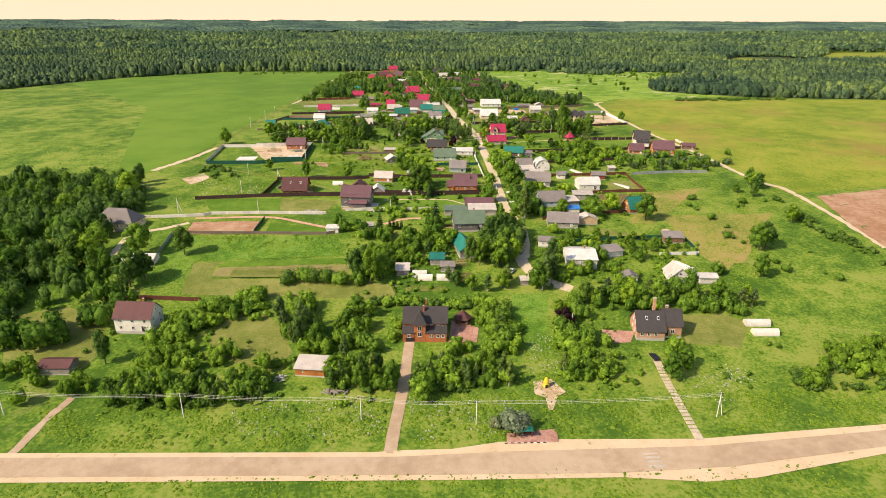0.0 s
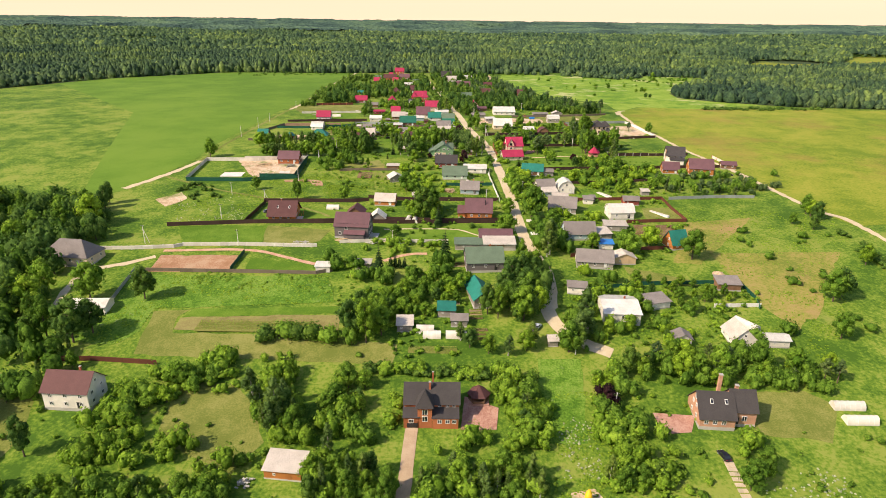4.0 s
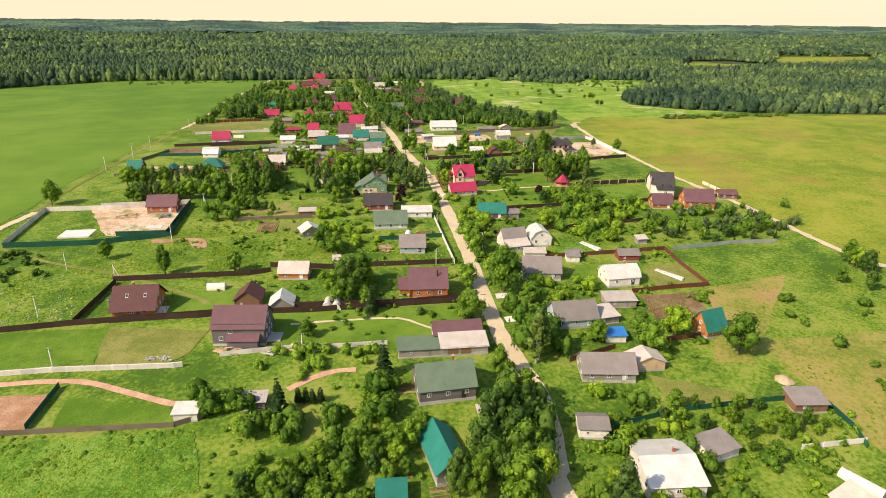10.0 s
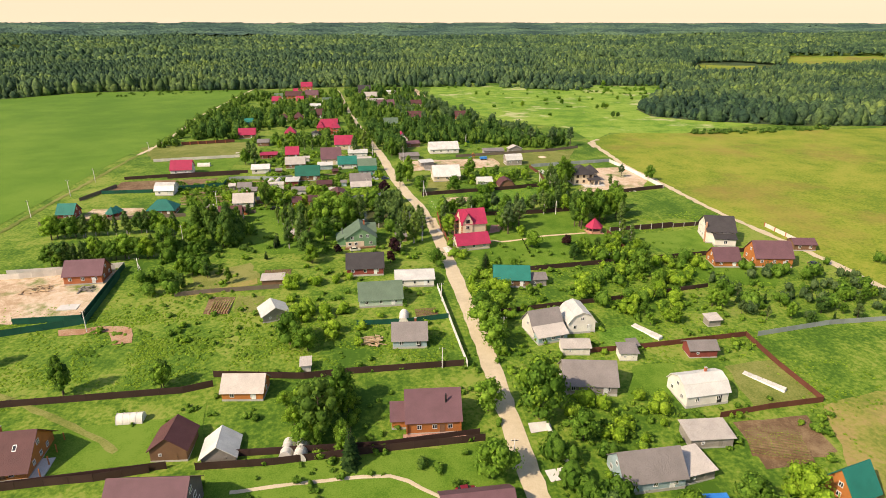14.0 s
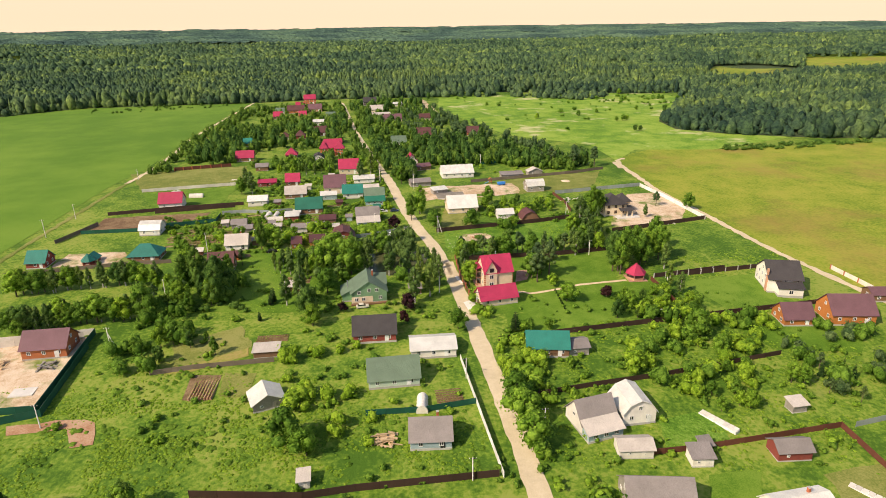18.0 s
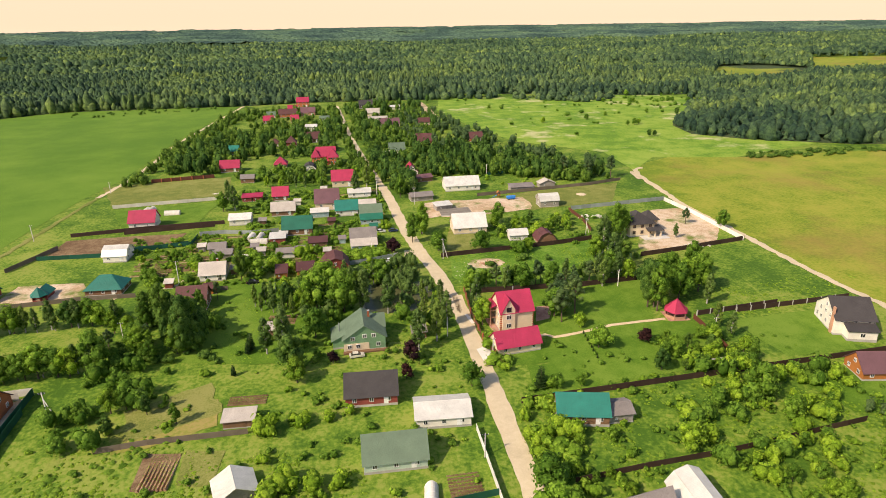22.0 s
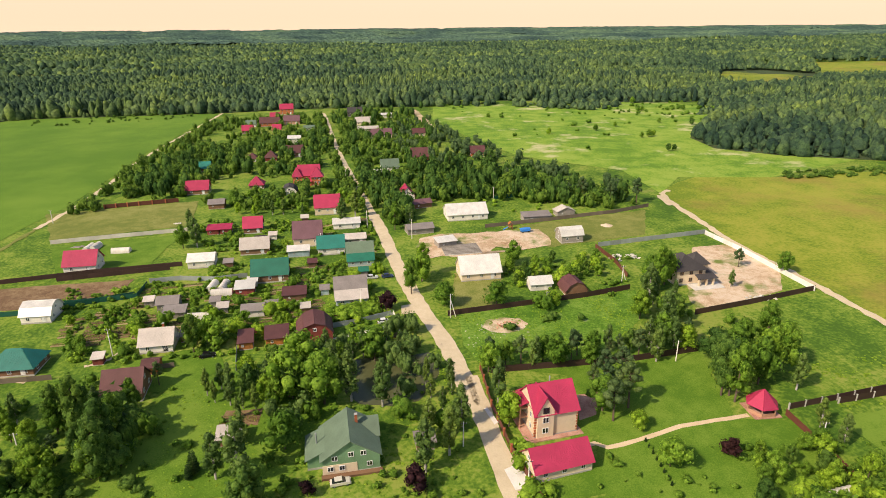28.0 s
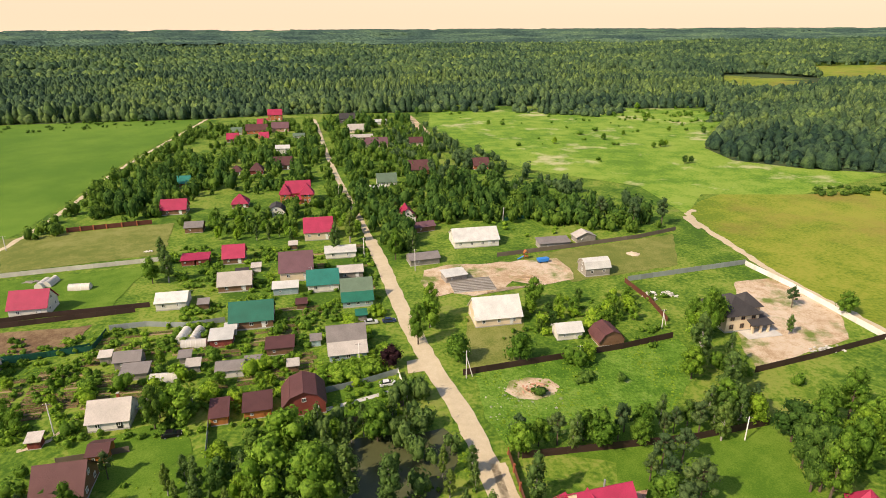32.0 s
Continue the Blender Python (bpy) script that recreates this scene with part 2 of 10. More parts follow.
PAVING = earth("pink_paving", [(0.3, (0.32, 0.16, 0.12)), (0.5, (0.42, 0.23, 0.17)), (0.7, (0.48, 0.30, 0.23))], (0.2, 1.0, 6.0), 0.02)
POND = paint("pond_water", (0.085, 0.09, 0.04), 0.22, wear=0.3, dirt=(0.10, 0.13, 0.035))
R_BROWN = paint("roof_brown_metal", (0.105, 0.042, 0.040), 0.68, 0.0, 2.6, "X", 0.12)
R_PLUM = paint("roof_plum_metal", (0.15, 0.075, 0.085), 0.68, 0.0, 2.6, "X", 0.12)
R_RED = paint("roof_red_metal", (0.37, 0.028, 0.075), 0.62, 0.0, 2.6, "X", 0.12)
R_GREEN = paint("roof_green_metal", (0.012, 0.135, 0.085), 0.62, 0.0, 2.6, "X", 0.15)
R_TEAL = paint("roof_teal_metal", (0.012, 0.165, 0.125), 0.62, 0.0, 2.6, "X", 0.15)
R_SAGE = paint("roof_sage_metal", (0.12, 0.175, 0.115), 0.68, 0.0, 2.6, "X", 0.15)
R_DARK = paint("roof_dark_shingle", (0.055, 0.05, 0.05), 0.75, 0.0, 2.0, "Y", 0.25)
R_GREY = paint("roof_old_slate", (0.23, 0.205, 0.19), 0.9, 0.0, 3.2, "X", 0.5)
R_PALE = paint("roof_weathered_asbestos", (0.50, 0.45, 0.39), 0.9, 0.0, 3.2, "X", 0.35)
R_WHITE = paint("roof_zinc_white", (0.66, 0.64, 0.57), 0.5, 0.15, 1.6, "X", 0.15)
R_BLUE = paint("roof_blue_sheet", (0.03, 0.22, 0.62), 0.5, 0.0, 2.6, "X", 0.15)
W_WHITE = paint("wall_white_plaster", (0.70, 0.66, 0.57), 0.85, wear=0.15)
W_CREAM = paint("wall_cream_plaster", (0.68, 0.55, 0.38), 0.85, wear=0.15)
W_LOG = paint("wall_orange_log", (0.46, 0.17, 0.045), 0.7, wave=1.6, wear=0.2)
W_WOOD = paint("wall_brown_board", (0.22, 0.12, 0.065), 0.8, wave=2.4, wear=0.3)
W_GREYWOOD = paint("wall_grey_board", (0.30, 0.27, 0.23), 0.9, wave=2.4, wear=0.35)
W_GREY = paint("wall_grey_siding", (0.145, 0.125, 0.125), 0.7, wave=2.0, wear=0.12)
W_BLUE = paint("wall_pale_blue_board", (0.36, 0.47, 0.48), 0.8, wave=2.4, wear=0.3)
W_MINT = paint("wall_mint_siding", (0.48, 0.58, 0.46), 0.75, wave=2.0, wear=0.12)
W_GREEN = paint("wall_green_siding", (0.20, 0.36, 0.19), 0.75, wave=2.0, wear=0.12)
W_BRICK = paint("wall_orange_brick", (0.46, 0.15, 0.06), 0.85, wave=3.5, wear=0.2)
W_PINK = paint("wall_salmon_brick", (0.55, 0.30, 0.19), 0.85, wave=3.5, wear=0.2)
W_RED = paint("wall_barn_red", (0.26, 0.06, 0.045), 0.8, wave=2.4, wear=0.25)
F_DARK = paint("fence_dark_brown_sheet", (0.055, 0.03, 0.025), 0.6, 0.1, wear=0.12)
F_RED = paint("fence_red_brown_sheet", (0.13, 0.045, 0.03), 0.6, 0.1, wear=0.15)
F_GREEN = paint("fence_green_sheet", (0.012, 0.085, 0.055), 0.5, 0.1, wear=0.12)
F_GREY = paint("fence_zinc_sheet", (0.33, 0.36, 0.36), 0.5, 0.3, wear=0.15)
F_WOOD = paint("fence_grey_wood", (0.17, 0.135, 0.10), 0.9, wear=0.4)
F_PALE = paint("fence_pale_concrete", (0.62, 0.58, 0.50), 0.85, wear=0.2)
F_WHITE = paint("fence_white_sheet", (0.70, 0.68, 0.62), 0.6, wear=0.2)
POLYCARB = paint("greenhouse_film", (0.62, 0.58, 0.50), 0.35, wear=0.15)
LUMBER = paint("raw_lumber", (0.50, 0.36, 0.21), 0.8, wear=0.2)
TALL_GRASS = leaves("tall_grass", (0.10, 0.205, 0.019), (0.20, 0.33, 0.042), 0.04)
PALE_WEED = leaves("pale_weed", (0.34, 0.38, 0.2), (0.62, 0.62, 0.46), 0.04)
STRIPE = paint("worn_white_marking", (0.50, 0.43, 0.34), 0.8, wear=0.5)
SHOULDER = earth("sandy_shoulder", [(0.0, (0.50, 0.37, 0.22)), (0.5, (0.60, 0.46, 0.29)), (1.0, (0.66, 0.53, 0.36))], (0.1, 0.5, 3.0), 0.06, extra=((0.16, 0.20, 0.04), 0.3, 0.62, 0.72))
SOIL_GRASS = earth("sparse_crop_soil", [(0.2, (0.17, 0.155, 0.05)), (0.5, (0.235, 0.205, 0.075)), (0.8, (0.26, 0.255, 0.08))], (0.05, 0.4, 2.5), 0.1)
SOFT_EDGED = {m.name for m in (DRY_PLOT, LAWN, ROUGH, DRYLAWN, SOIL, SAND, BROWN_SOIL, SOIL_GRASS)}
FOREST_FLOOR = earth("forest_floor", [(0.2, (0.035, 0.055, 0.025)), (0.5, (0.05, 0.075, 0.03)), (0.8, (0.07, 0.095, 0.035))], (0.02, 0.15, 1.0), 0.3)

# ---- building blocks ----
def link_bm(name, bm, material, parent=None, label="", smooth=False):
    me = bpy.data.meshes.new(name)
    bm.to_mesh(me)
    bm.free()
    me.materials.append(material)
    if smooth:
        for p in me.polygons:
            p.use_smooth = True
    ob = new(name, me)
    if parent:
        ob.parent = parent
    if label:
        ob["label"] = label
    return ob


def part(name, bm, material, parent, label="", smooth=False):
    return link_bm(name, bm, material, parent, label, smooth)


def poly_mesh(name, verts, faces, material, parent=None):
    me = bpy.data.meshes.new(name)
    me.from_pydata(verts, [], faces)
    me.materials.append(material)
    ob = new(name, me)
    if parent:
        ob.parent = parent
    return ob


def box(bm, x0, y0, z0, x1, y1, z1, bevel=0.0):
    v = [bm.verts.new(p) for p in ((x0, y0, z0), (x1, y0, z0), (x1, y1, z0), (x0, y1, z0), (x0, y0, z1), (x1, y0, z1), (x1, y1, z1), (x0, y1, z1))]
    fs = [bm.faces.new([v[i] for i in f]) for f in ((3, 2, 1, 0), (4, 5, 6, 7), (0, 1, 5, 4), (1, 2, 6, 5), (2, 3, 7, 6), (3, 0, 4, 7))]
    if bevel:
        bmesh.ops.bevel(bm, geom=list({e for f in fs for e in f.edges}), offset=bevel, segments=1, affect="EDGES")
    return v


def boxed(x0, y0, z0, x1, y1, z1, bevel=0.0):
    bm = bmesh.new()
    box(bm, x0, y0, z0, x1, y1, z1, bevel)
    return bm


def prism(points, y0, y1, along="y"):
    """A solid with the outline of (across, up) points, drawn out from y0 to y1 along an axis."""
    bm = bmesh.new()
    put = (lambda a, z, s: (a, s, z)) if along == "y" else (lambda a, z, s: (s, a, z))
    f = [bm.verts.new(put(a, z, y0)) for a, z in points]
    g = [bm.verts.new(put(a, z, y1)) for a, z in points]
    bm.faces.new(f)
    bm.faces.new(g[::-1])
    for i in range(len(f)):
        j = (i + 1) % len(f)
        bm.faces.new((f[i], g[i], g[j], f[j]))
    bmesh.ops.recalc_face_normals(bm, faces=bm.faces)
    return bm


def slab(quad, thick):
    """A board over four corner points, thickened upwards."""
    bm = bmesh.new()
    q = [Vector(p) for p in quad]
    up = (q[1] - q[0]).cross(q[2] - q[0]).normalized()
    if up.z < 0:
        up = -up
    lo = [bm.verts.new(p) for p in q]
    hi = [bm.verts.new(p + up * thick) for p in q]
    bm.faces.new(lo)
    bm.faces.new(hi[::-1])
    n = len(q)
    for i in range(n):
        j = (i + 1) % n
        bm.faces.new((lo[i], hi[i], hi[j], lo[j]))
    bmesh.ops.recalc_face_normals(bm, faces=bm.faces)
    return bm


BUSY = []


def root(name, x, y, turn=0.0, label="", category="", group="", dz=0.0):
    ob = new(name)
    ob.empty_display_size = 0.5
    ob.matrix_basis = pose(x, y, gz(x, y) + dz, 0, 0, turn)
    return tagged(ob, label, category, group)


def clip_strip(pts, lo, hi):
    """The part of a polygon between two lines of equal y."""
    for limit, sign in ((lo, 1), (hi, -1)):
        out = []
        for i, p in enumerate(pts):
            q = pts[i - 1]
            a, b = (q[1] - limit) * sign, (p[1] - limit) * sign
            if (a < 0) != (b < 0):
                k = a / (a - b)
                out.append((q[0] + (p[0] - q[0]) * k, limit))
            if b >= 0:
                out.append(p)
        pts = out
        if len(pts) < 3:
            return []
    return pts


def frayed(pts, step=3.5, reach=0.7):
    """An outline whose straight edges waver a little, as grass grows over them."""
    out = []
    for (x0, y0), (x1, y1) in zip(pts, pts[1:] + pts[:1]):
        d = math.hypot(x1 - x0, y1 - y0)
        n = min(60, max(1, int(d / step)))
        for i in range(n):
            x, y = x0 + (x1 - x0) * i / n, y0 + (y1 - y0) * i / n
            k = reach * (noise.noise((x * 0.3, y * 0.3, 5.0)) + 0.6 * noise.noise((x * 1.1, y * 1.1, 9.0))) * 1.4
            out.append((x - (y1 - y0) / max(d, 0.1) * k, y + (x1 - x0) / max(d, 0.1) * k))
    return out


def patch(name, pts, material, lift, label, category, step=5.0):
    """A ground cover laid over the slope; pts go round it."""
    verts, faces = [], []
    if material.name in SOFT_EDGED:
        pts = frayed(pts)
    y0, y1 = min(p[1] for p in pts), max(p[1] for p in pts)
    k = math.floor(y0 / step)
    while k * step < y1:
        some = clip_strip(list(pts), k * step, (k + 1) * step)
        if len(some) > 2:
            area = sum(some[i - 1][0] * some[i][1] - some[i][0] * some[i - 1][1] for i in range(len(some)))
            some = some if area > 0 else some[::-1]
            faces.append(tuple(range(len(verts), len(verts) + len(some))))
            verts += [(x, y, gz(x, y) + lift) for x, y in some]
        k += 1
    bm = bmesh.new()
    seen = {}
    for f in faces:
        vs = []
        for i in f:
            key = (round(verts[i][0], 2), round(verts[i][1], 2))
            if key not in seen:
                seen[key] = bm.verts.new(verts[i])
            if seen[key] not in vs:
                vs.append(seen[key])
        if len(vs) > 2 and not bm.faces.get(vs):
            bm.faces.new(vs)
    return tagged(link_bm(name, bm, material), label, category, kind="structure")


def smooth_line(pts, step=4.0):
    """A line through points, rounded at the bends and resampled."""
    out = []
    n = len(pts)
    for i in range(n - 1):
        p0, p1, p2, p3 = (Vector(pts[min(max(j, 0), n - 1)]) for j in (i - 1, i, i + 1, i + 2))
        m = max(1, int((p2 - p1).length / step))
        for s in range(m):
            t = s / m
            out.append(0.5 * ((2 * p1) + (p2 - p0) * t + (2 * p0 - 5 * p1 + 4 * p2 - p3) * t * t + (3 * p1 - p0 - 3 * p2 + p3) * t ** 3))
    out.append(Vector(pts[-1]))
    return out


def ribbon(name, pts, width, material, lift, label, category, ragged=0.0, seed=1):
    """A track of a given width along a line on the ground."""
    line = smooth_line(pts, 3.0)
    BUSY.extend((p.x, p.y, width / 2) for p in line)
    rnd = random.Random(seed)
    verts, faces = [], []
    for i, p in enumerate(line):
        d = (line[min(i + 1, len(line) - 1)] - line[max(i - 1, 0)]).normalized()
        side = Vector((-d.y, d.x))
        for k in (-1, -0.33, 0.33, 1):
            q = p + side * k * (width / 2 + (rnd.uniform(-1, 1) * ragged if abs(k) == 1 else 0))
            verts.append((q.x, q.y, gz(q.x, q.y) + lift - (0.03 if abs(k) == 1 else 0)))
    for i in range(len(line) - 1):
        for k in range(3):
            a = i * 4 + k
            faces.append((a, a + 4, a + 5, a + 1))
    ob = poly_mesh(name, verts, faces, material)
    return tagged(ob, label, category, kind="structure")


# ---- houses ----
def window(parent, x, y, z, w, h, face, frame_mat=None):
    """A window on a wall: frame proud of the wall, glass panes set back in it, a sill. face: which way it looks (f, b, l, r)."""
    frame_mat = frame_mat or WHITE_PLASTIC
    turn = {"f": 0, "r": 90, "b": 180, "l": 270}[face]
    t, b = 0.11, 0.1
    xs = (-w / 2, -w / 2 + b, -b / 2, b / 2, w / 2 - b, w / 2)
    zs = (-h / 2, -h / 2 + b, h / 2 - b, h / 2)
    bm = bmesh.new()
    grid = [[[bm.verts.new((u, v, q)) for q in zs] for u in xs] for v in (-t, 0.02)]
    hole = {(1, 1), (3, 1)}
    full = lambda a, c: 0 <= a < 5 and 0 <= c < 3 and (a, c) not in hole
    for a in range(5):
        for c in range(3):
            if not full(a, c):
                continue
            f, k = grid
            bm.faces.new((f[a][c], f[a + 1][c], f[a + 1][c + 1], f[a][c + 1]))
            for (da, dc), (p, q) in (((-1, 0), ((a, c), (a, c + 1))), ((1, 0), ((a + 1, c + 1), (a + 1, c))), ((0, -1), ((a + 1, c), (a, c))), ((0, 1), ((a, c + 1), (a + 1, c + 1)))):
                if not full(a + da, c + dc):
                    bm.faces.new((f[p[0]][p[1]], f[q[0]][q[1]], k[q[0]][q[1]], k[p[0]][p[1]]))
    for v in [v for v in bm.verts if not v.link_faces]:
        bm.verts.remove(v)
    ob = part("window", bm, frame_mat, parent)
    ob.matrix_basis = pose(x, y, z, 0, 0, turn)
    part("pane", boxed(-w / 2 + b * 0.9, -0.05, -h / 2 + b * 0.9, w / 2 - b * 0.9, 0.01, h / 2 - b * 0.9), GLASS, ob, "dark window glass")
    return ob


def door(parent, x, y, w, h, face, material):
    turn = {"f": 0, "r": 90, "b": 180, "l": 270}[face]
    bm = boxed(-w / 2, -0.07, 0, w / 2, 0.02, h)
    box(bm, -w / 2 - 0.09, -0.1, 0, -w / 2, 0.02, h + 0.09)
    box(bm, w / 2, -0.1, 0, w / 2 + 0.09, 0.02, h + 0.09)
    ob = part("door", bm, material, parent)
    ob.matrix_basis = pose(x, y, 0.35, 0, 0, turn)
    part("handle", boxed(w / 2 - 0.18, -0.13, h * 0.48, w / 2 - 0.1, -0.07, h * 0.52), DARK_METAL, ob, "dark metal handle")
    return ob


def chimney(parent, x, y, z, tall, material, wide=0.55):
    bm = boxed(x - wide / 2, y - wide / 2, z - 1.4, x + wide / 2, y + wide / 2, z + tall)
    ob = part("chimney", bm, material, parent, "brick chimney")
    part("cap", boxed(x - wide * 0.62, y - wide * 0.62, z + tall, x + wide * 0.62, y + wide * 0.62, z + tall + 0.12), CONCRETE, ob)
    return ob


def roof_on(parent, w, d, h, rise, kind, ridge, material, over=0.45, thick=0.14, z_floor=0.0):
    """The roof of a w by d block whose walls are h high."""
    if ridge == "y":
        a, b = w / 2, d / 2
        put = lambda u, v, z: (u, v, z)
    else:
        a, b = d / 2, w / 2
        put = lambda u, v, z: (v, u, z)
    e, o = b + over, over
    k = rise / a
    out = []
    if kind == "gable":
        for s in (-1, 1):
            out.append([put(s * (a + o), -e, h - o * k), put(s * (a + o), e, h - o * k), put(0, e, h + rise), put(0, -e, h + rise)])
    elif kind == "hip":
        m = max(0.0, b - a * 0.9)
        p = a + o
        for s in (-1, 1):
            out.append([put(s * p, -e, h - o * k), put(s * p, e, h - o * k), put(0, m, h + rise), put(0, -m, h + rise)])
            out.append([put(-p, s * e, h - o * k), put(p, s * e, h - o * k), put(0, s * m, h + rise)])
    elif kind == "gambrel":
        q, hz = a * 0.62, h + rise * 0.68
        for s in (-1, 1):
            out.append([put(s * (a + o * 0.6), -e, h - 0.25), put(s * (a + o * 0.6), e, h - 0.25), put(s * q, e, hz), put(s * q, -e, hz)])
            out.append([put(s * q, -e, hz), put(s * q, e, hz), put(0, e, h + rise), put(0, -e, h + rise)])
    else:
        out.append([put(-a - o, -e, h - o * rise / (2 * a)), put(-a - o, e, h - o * rise / (2 * a)), put(a + o, e, h + rise + o * rise / (2 * a)), put(a + o, -e, h + rise + o * rise / (2 * a))])
    made = [part("roof_slope", slab(quad, thick), material, parent) for quad in out]
    if kind in ("gable", "gambrel"):
        top = h + rise + thick * 0.9
        x0, x1 = (-0.16, 0.16)
        bm = prism([(x0, top - 0.1), (0, top + 0.07), (x1, top - 0.1)], -e, e, "y" if ridge == "y" else "x")
        made.append(part("ridge_cap", bm, material, parent))
    return made


def block(parent, w, d, h, rise, kind, ridge, wall_mat, roof_mat, name="wall", z0=-1.6, base=0.35, at=None, over=0.45):
    """Walls with their gables as one solid from the footing up, and the roof over them."""
    if ridge == "y":
        a, b, along = w / 2, d / 2, "y"
    else:
        a, b, along = d / 2, w / 2, "x"
    if kind == "gable":
        shape = [(-a, z0), (a, z0), (a, h), (0, h + rise), (-a, h)]
    elif kind == "gambrel":
        shape = [(-a, z0), (a, z0), (a, h), (a * 0.62, h + rise * 0.68), (0, h + rise), (-a * 0.62, h + rise * 0.68), (-a, h)]
    elif kind == "shed":
        shape = [(-a, z0), (a, z0), (a, h + rise), (-a, h)]
    else:
        shape = [(-a, z0), (a, z0), (a, h), (-a, h)]
    ob = part(name, prism(shape, -b, b, along), wall_mat, parent)
    if base:
        bm = boxed(-w / 2 - 0.07, -d / 2 - 0.07, z0 - 0.1, w / 2 + 0.07, d / 2 + 0.07, base)
        part("footing", bm, CONCRETE, ob)
    made = [ob, *roof_on(parent, w, d, h, rise, kind, ridge, roof_mat, over)]
    for o in made if at else ():
        o.matrix_basis = at
    spot = parent.matrix_basis.translation
    BUSY.append((spot.x, spot.y, (w + d) / 3.4))
    if spot.y > 540:
        BUSY.append((spot.x, spot.y - d / 2 - 5, w * 0.45))
    return ob


def rows_of_windows(parent, w, d, h, storeys, faces, gap=3.9, size=(1.05, 1.2), frame_mat=None):
    for level in range(storeys):
        z = 0.35 + (h - 0.35) * (level + 0.55) / storeys
        for f in faces:
            run, off = (w, d / 2) if f in "fb" else (d, w / 2)
            n = max(1, int(run / gap))
            for i in range(n):
                u = -run / 2 + run * (i + 0.5) / n
                x, y = {"f": (u, -off), "b": (u, off), "l": (-off, u), "r": (off, u)}[f]
                window(parent, x, y, z, size[0], size[1], f, frame_mat)


def house(x, y, w, d, turn, h, rise, kind, ridge, wall_mat, roof_mat, label, storeys=1, faces="flr", gable_window=True, smoke=None, front_door=True, name="house", category="house", group="", z=0.0):
    ob = root(name, x, y, turn, label, category, group, z)
    block(ob, w, d, h, rise, kind, ridge, wall_mat, roof_mat)
    rows_of_windows(ob, w, d, h, storeys, faces)
    if gable_window and rise > 1.8 and kind in ("gable", "gambrel"):
        if ridge == "y":
            window(ob, 0, -d / 2, h + rise * 0.36, 1.0, 1.1, "f")
        else:
            window(ob, w / 2, 0, h + rise * 0.36, 1.0, 1.1, "r")
            window(ob, -w / 2, 0, h + rise * 0.36, 1.0, 1.1, "l")
    if front_door:
        door(ob, w * 0.28, -d / 2, 0.95, 2.05, "f", DARK_METAL if smoke else WHITE_PLASTIC)
    if smoke:
        u = 0.18
        zz = h + rise * 0.75
        chimney(ob, w * u if ridge == "x" else -w * 0.12, d * 0.1, zz, rise * 0.25 + 0.9, smoke)
    return ob


def shed(x, y, w, d, turn, h, rise, kind, ridge, wall_mat, roof_mat, label, windows=1, name="garden_shed", category="shed", z=0.0, group=""):
    ob = root(name, x, y, turn, label, category, group, z)
    block(ob, w, d, h, rise, kind, ridge, wall_mat, roof_mat, base=0.15)
    if windows:
        window(ob, -w * 0.22, -d / 2, h * 0.55, 0.7, 0.7, "f")
    bm = boxed(-0.45, -0.06, 0, 0.45, 0.02, min(1.95, h - 0.15))
    dr = part("door", bm, wall_mat, ob)
    dr.matrix_basis = pose(w * 0.2, -d / 2, 0.1)
    part("handle", boxed(0.28, -0.12, 0.9, 0.36, -0.06, 1.05), DARK_METAL, dr, "dark metal handle")
    return ob


def fence(name, pts, h, material, label, post_mat=None, bay=5.6, solid=True, lift=0.05, post=0.12, thick=0.05, cap=0.1):
    """A fence along a line: a panel and a post in each bay, following the slope."""
    post_mat = post_mat or material
    ob = root(name, pts[0][0], pts[0][1], 0, label, "fence")
    ox, oy, oz = ob.matrix_basis.translation
    for p, q in zip(pts, pts[1:]):
        p, q = Vector(p), Vector(q)
        n = max(1, round((q - p).length / bay))
        d = (q - p).normalized()
        s = Vector((-d.y, d.x)) * thick / 2
        for i in range(n):
            a, b = p.lerp(q, i / n), p.lerp(q, (i + 1) / n)
            za, zb = gz(a.x, a.y) - oz, gz(b.x, b.y) - oz
            rows = ((lift, h),) if solid else tuple((h * u, h * u + 0.16) for u in (0.25, 0.55, 0.85))
            bm = bmesh.new()
            for lo, hi in rows:
                v = [bm.verts.new((e.x + k * s.x - ox, e.y + k * s.y - oy, ze + zz)) for e, ze in ((a, za), (b, zb)) for zz in (lo, hi) for k in (-1, 1)]
                for f in ((0, 1, 3, 2), (4, 6, 7, 5), (0, 4, 5, 1), (2, 3, 7, 6), (0, 2, 6, 4), (1, 5, 7, 3)):
                    bm.faces.new([v[j] for j in f])
            bmesh.ops.recalc_face_normals(bm, faces=bm.faces)
            part("panel", bm, material, ob)
            bm = boxed(a.x - ox - post / 2, a.y - oy - post / 2, za - 0.3, a.x - ox + post / 2, a.y - oy + post / 2, za + h + cap)
            part("post", bm, post_mat, ob)
    return ob


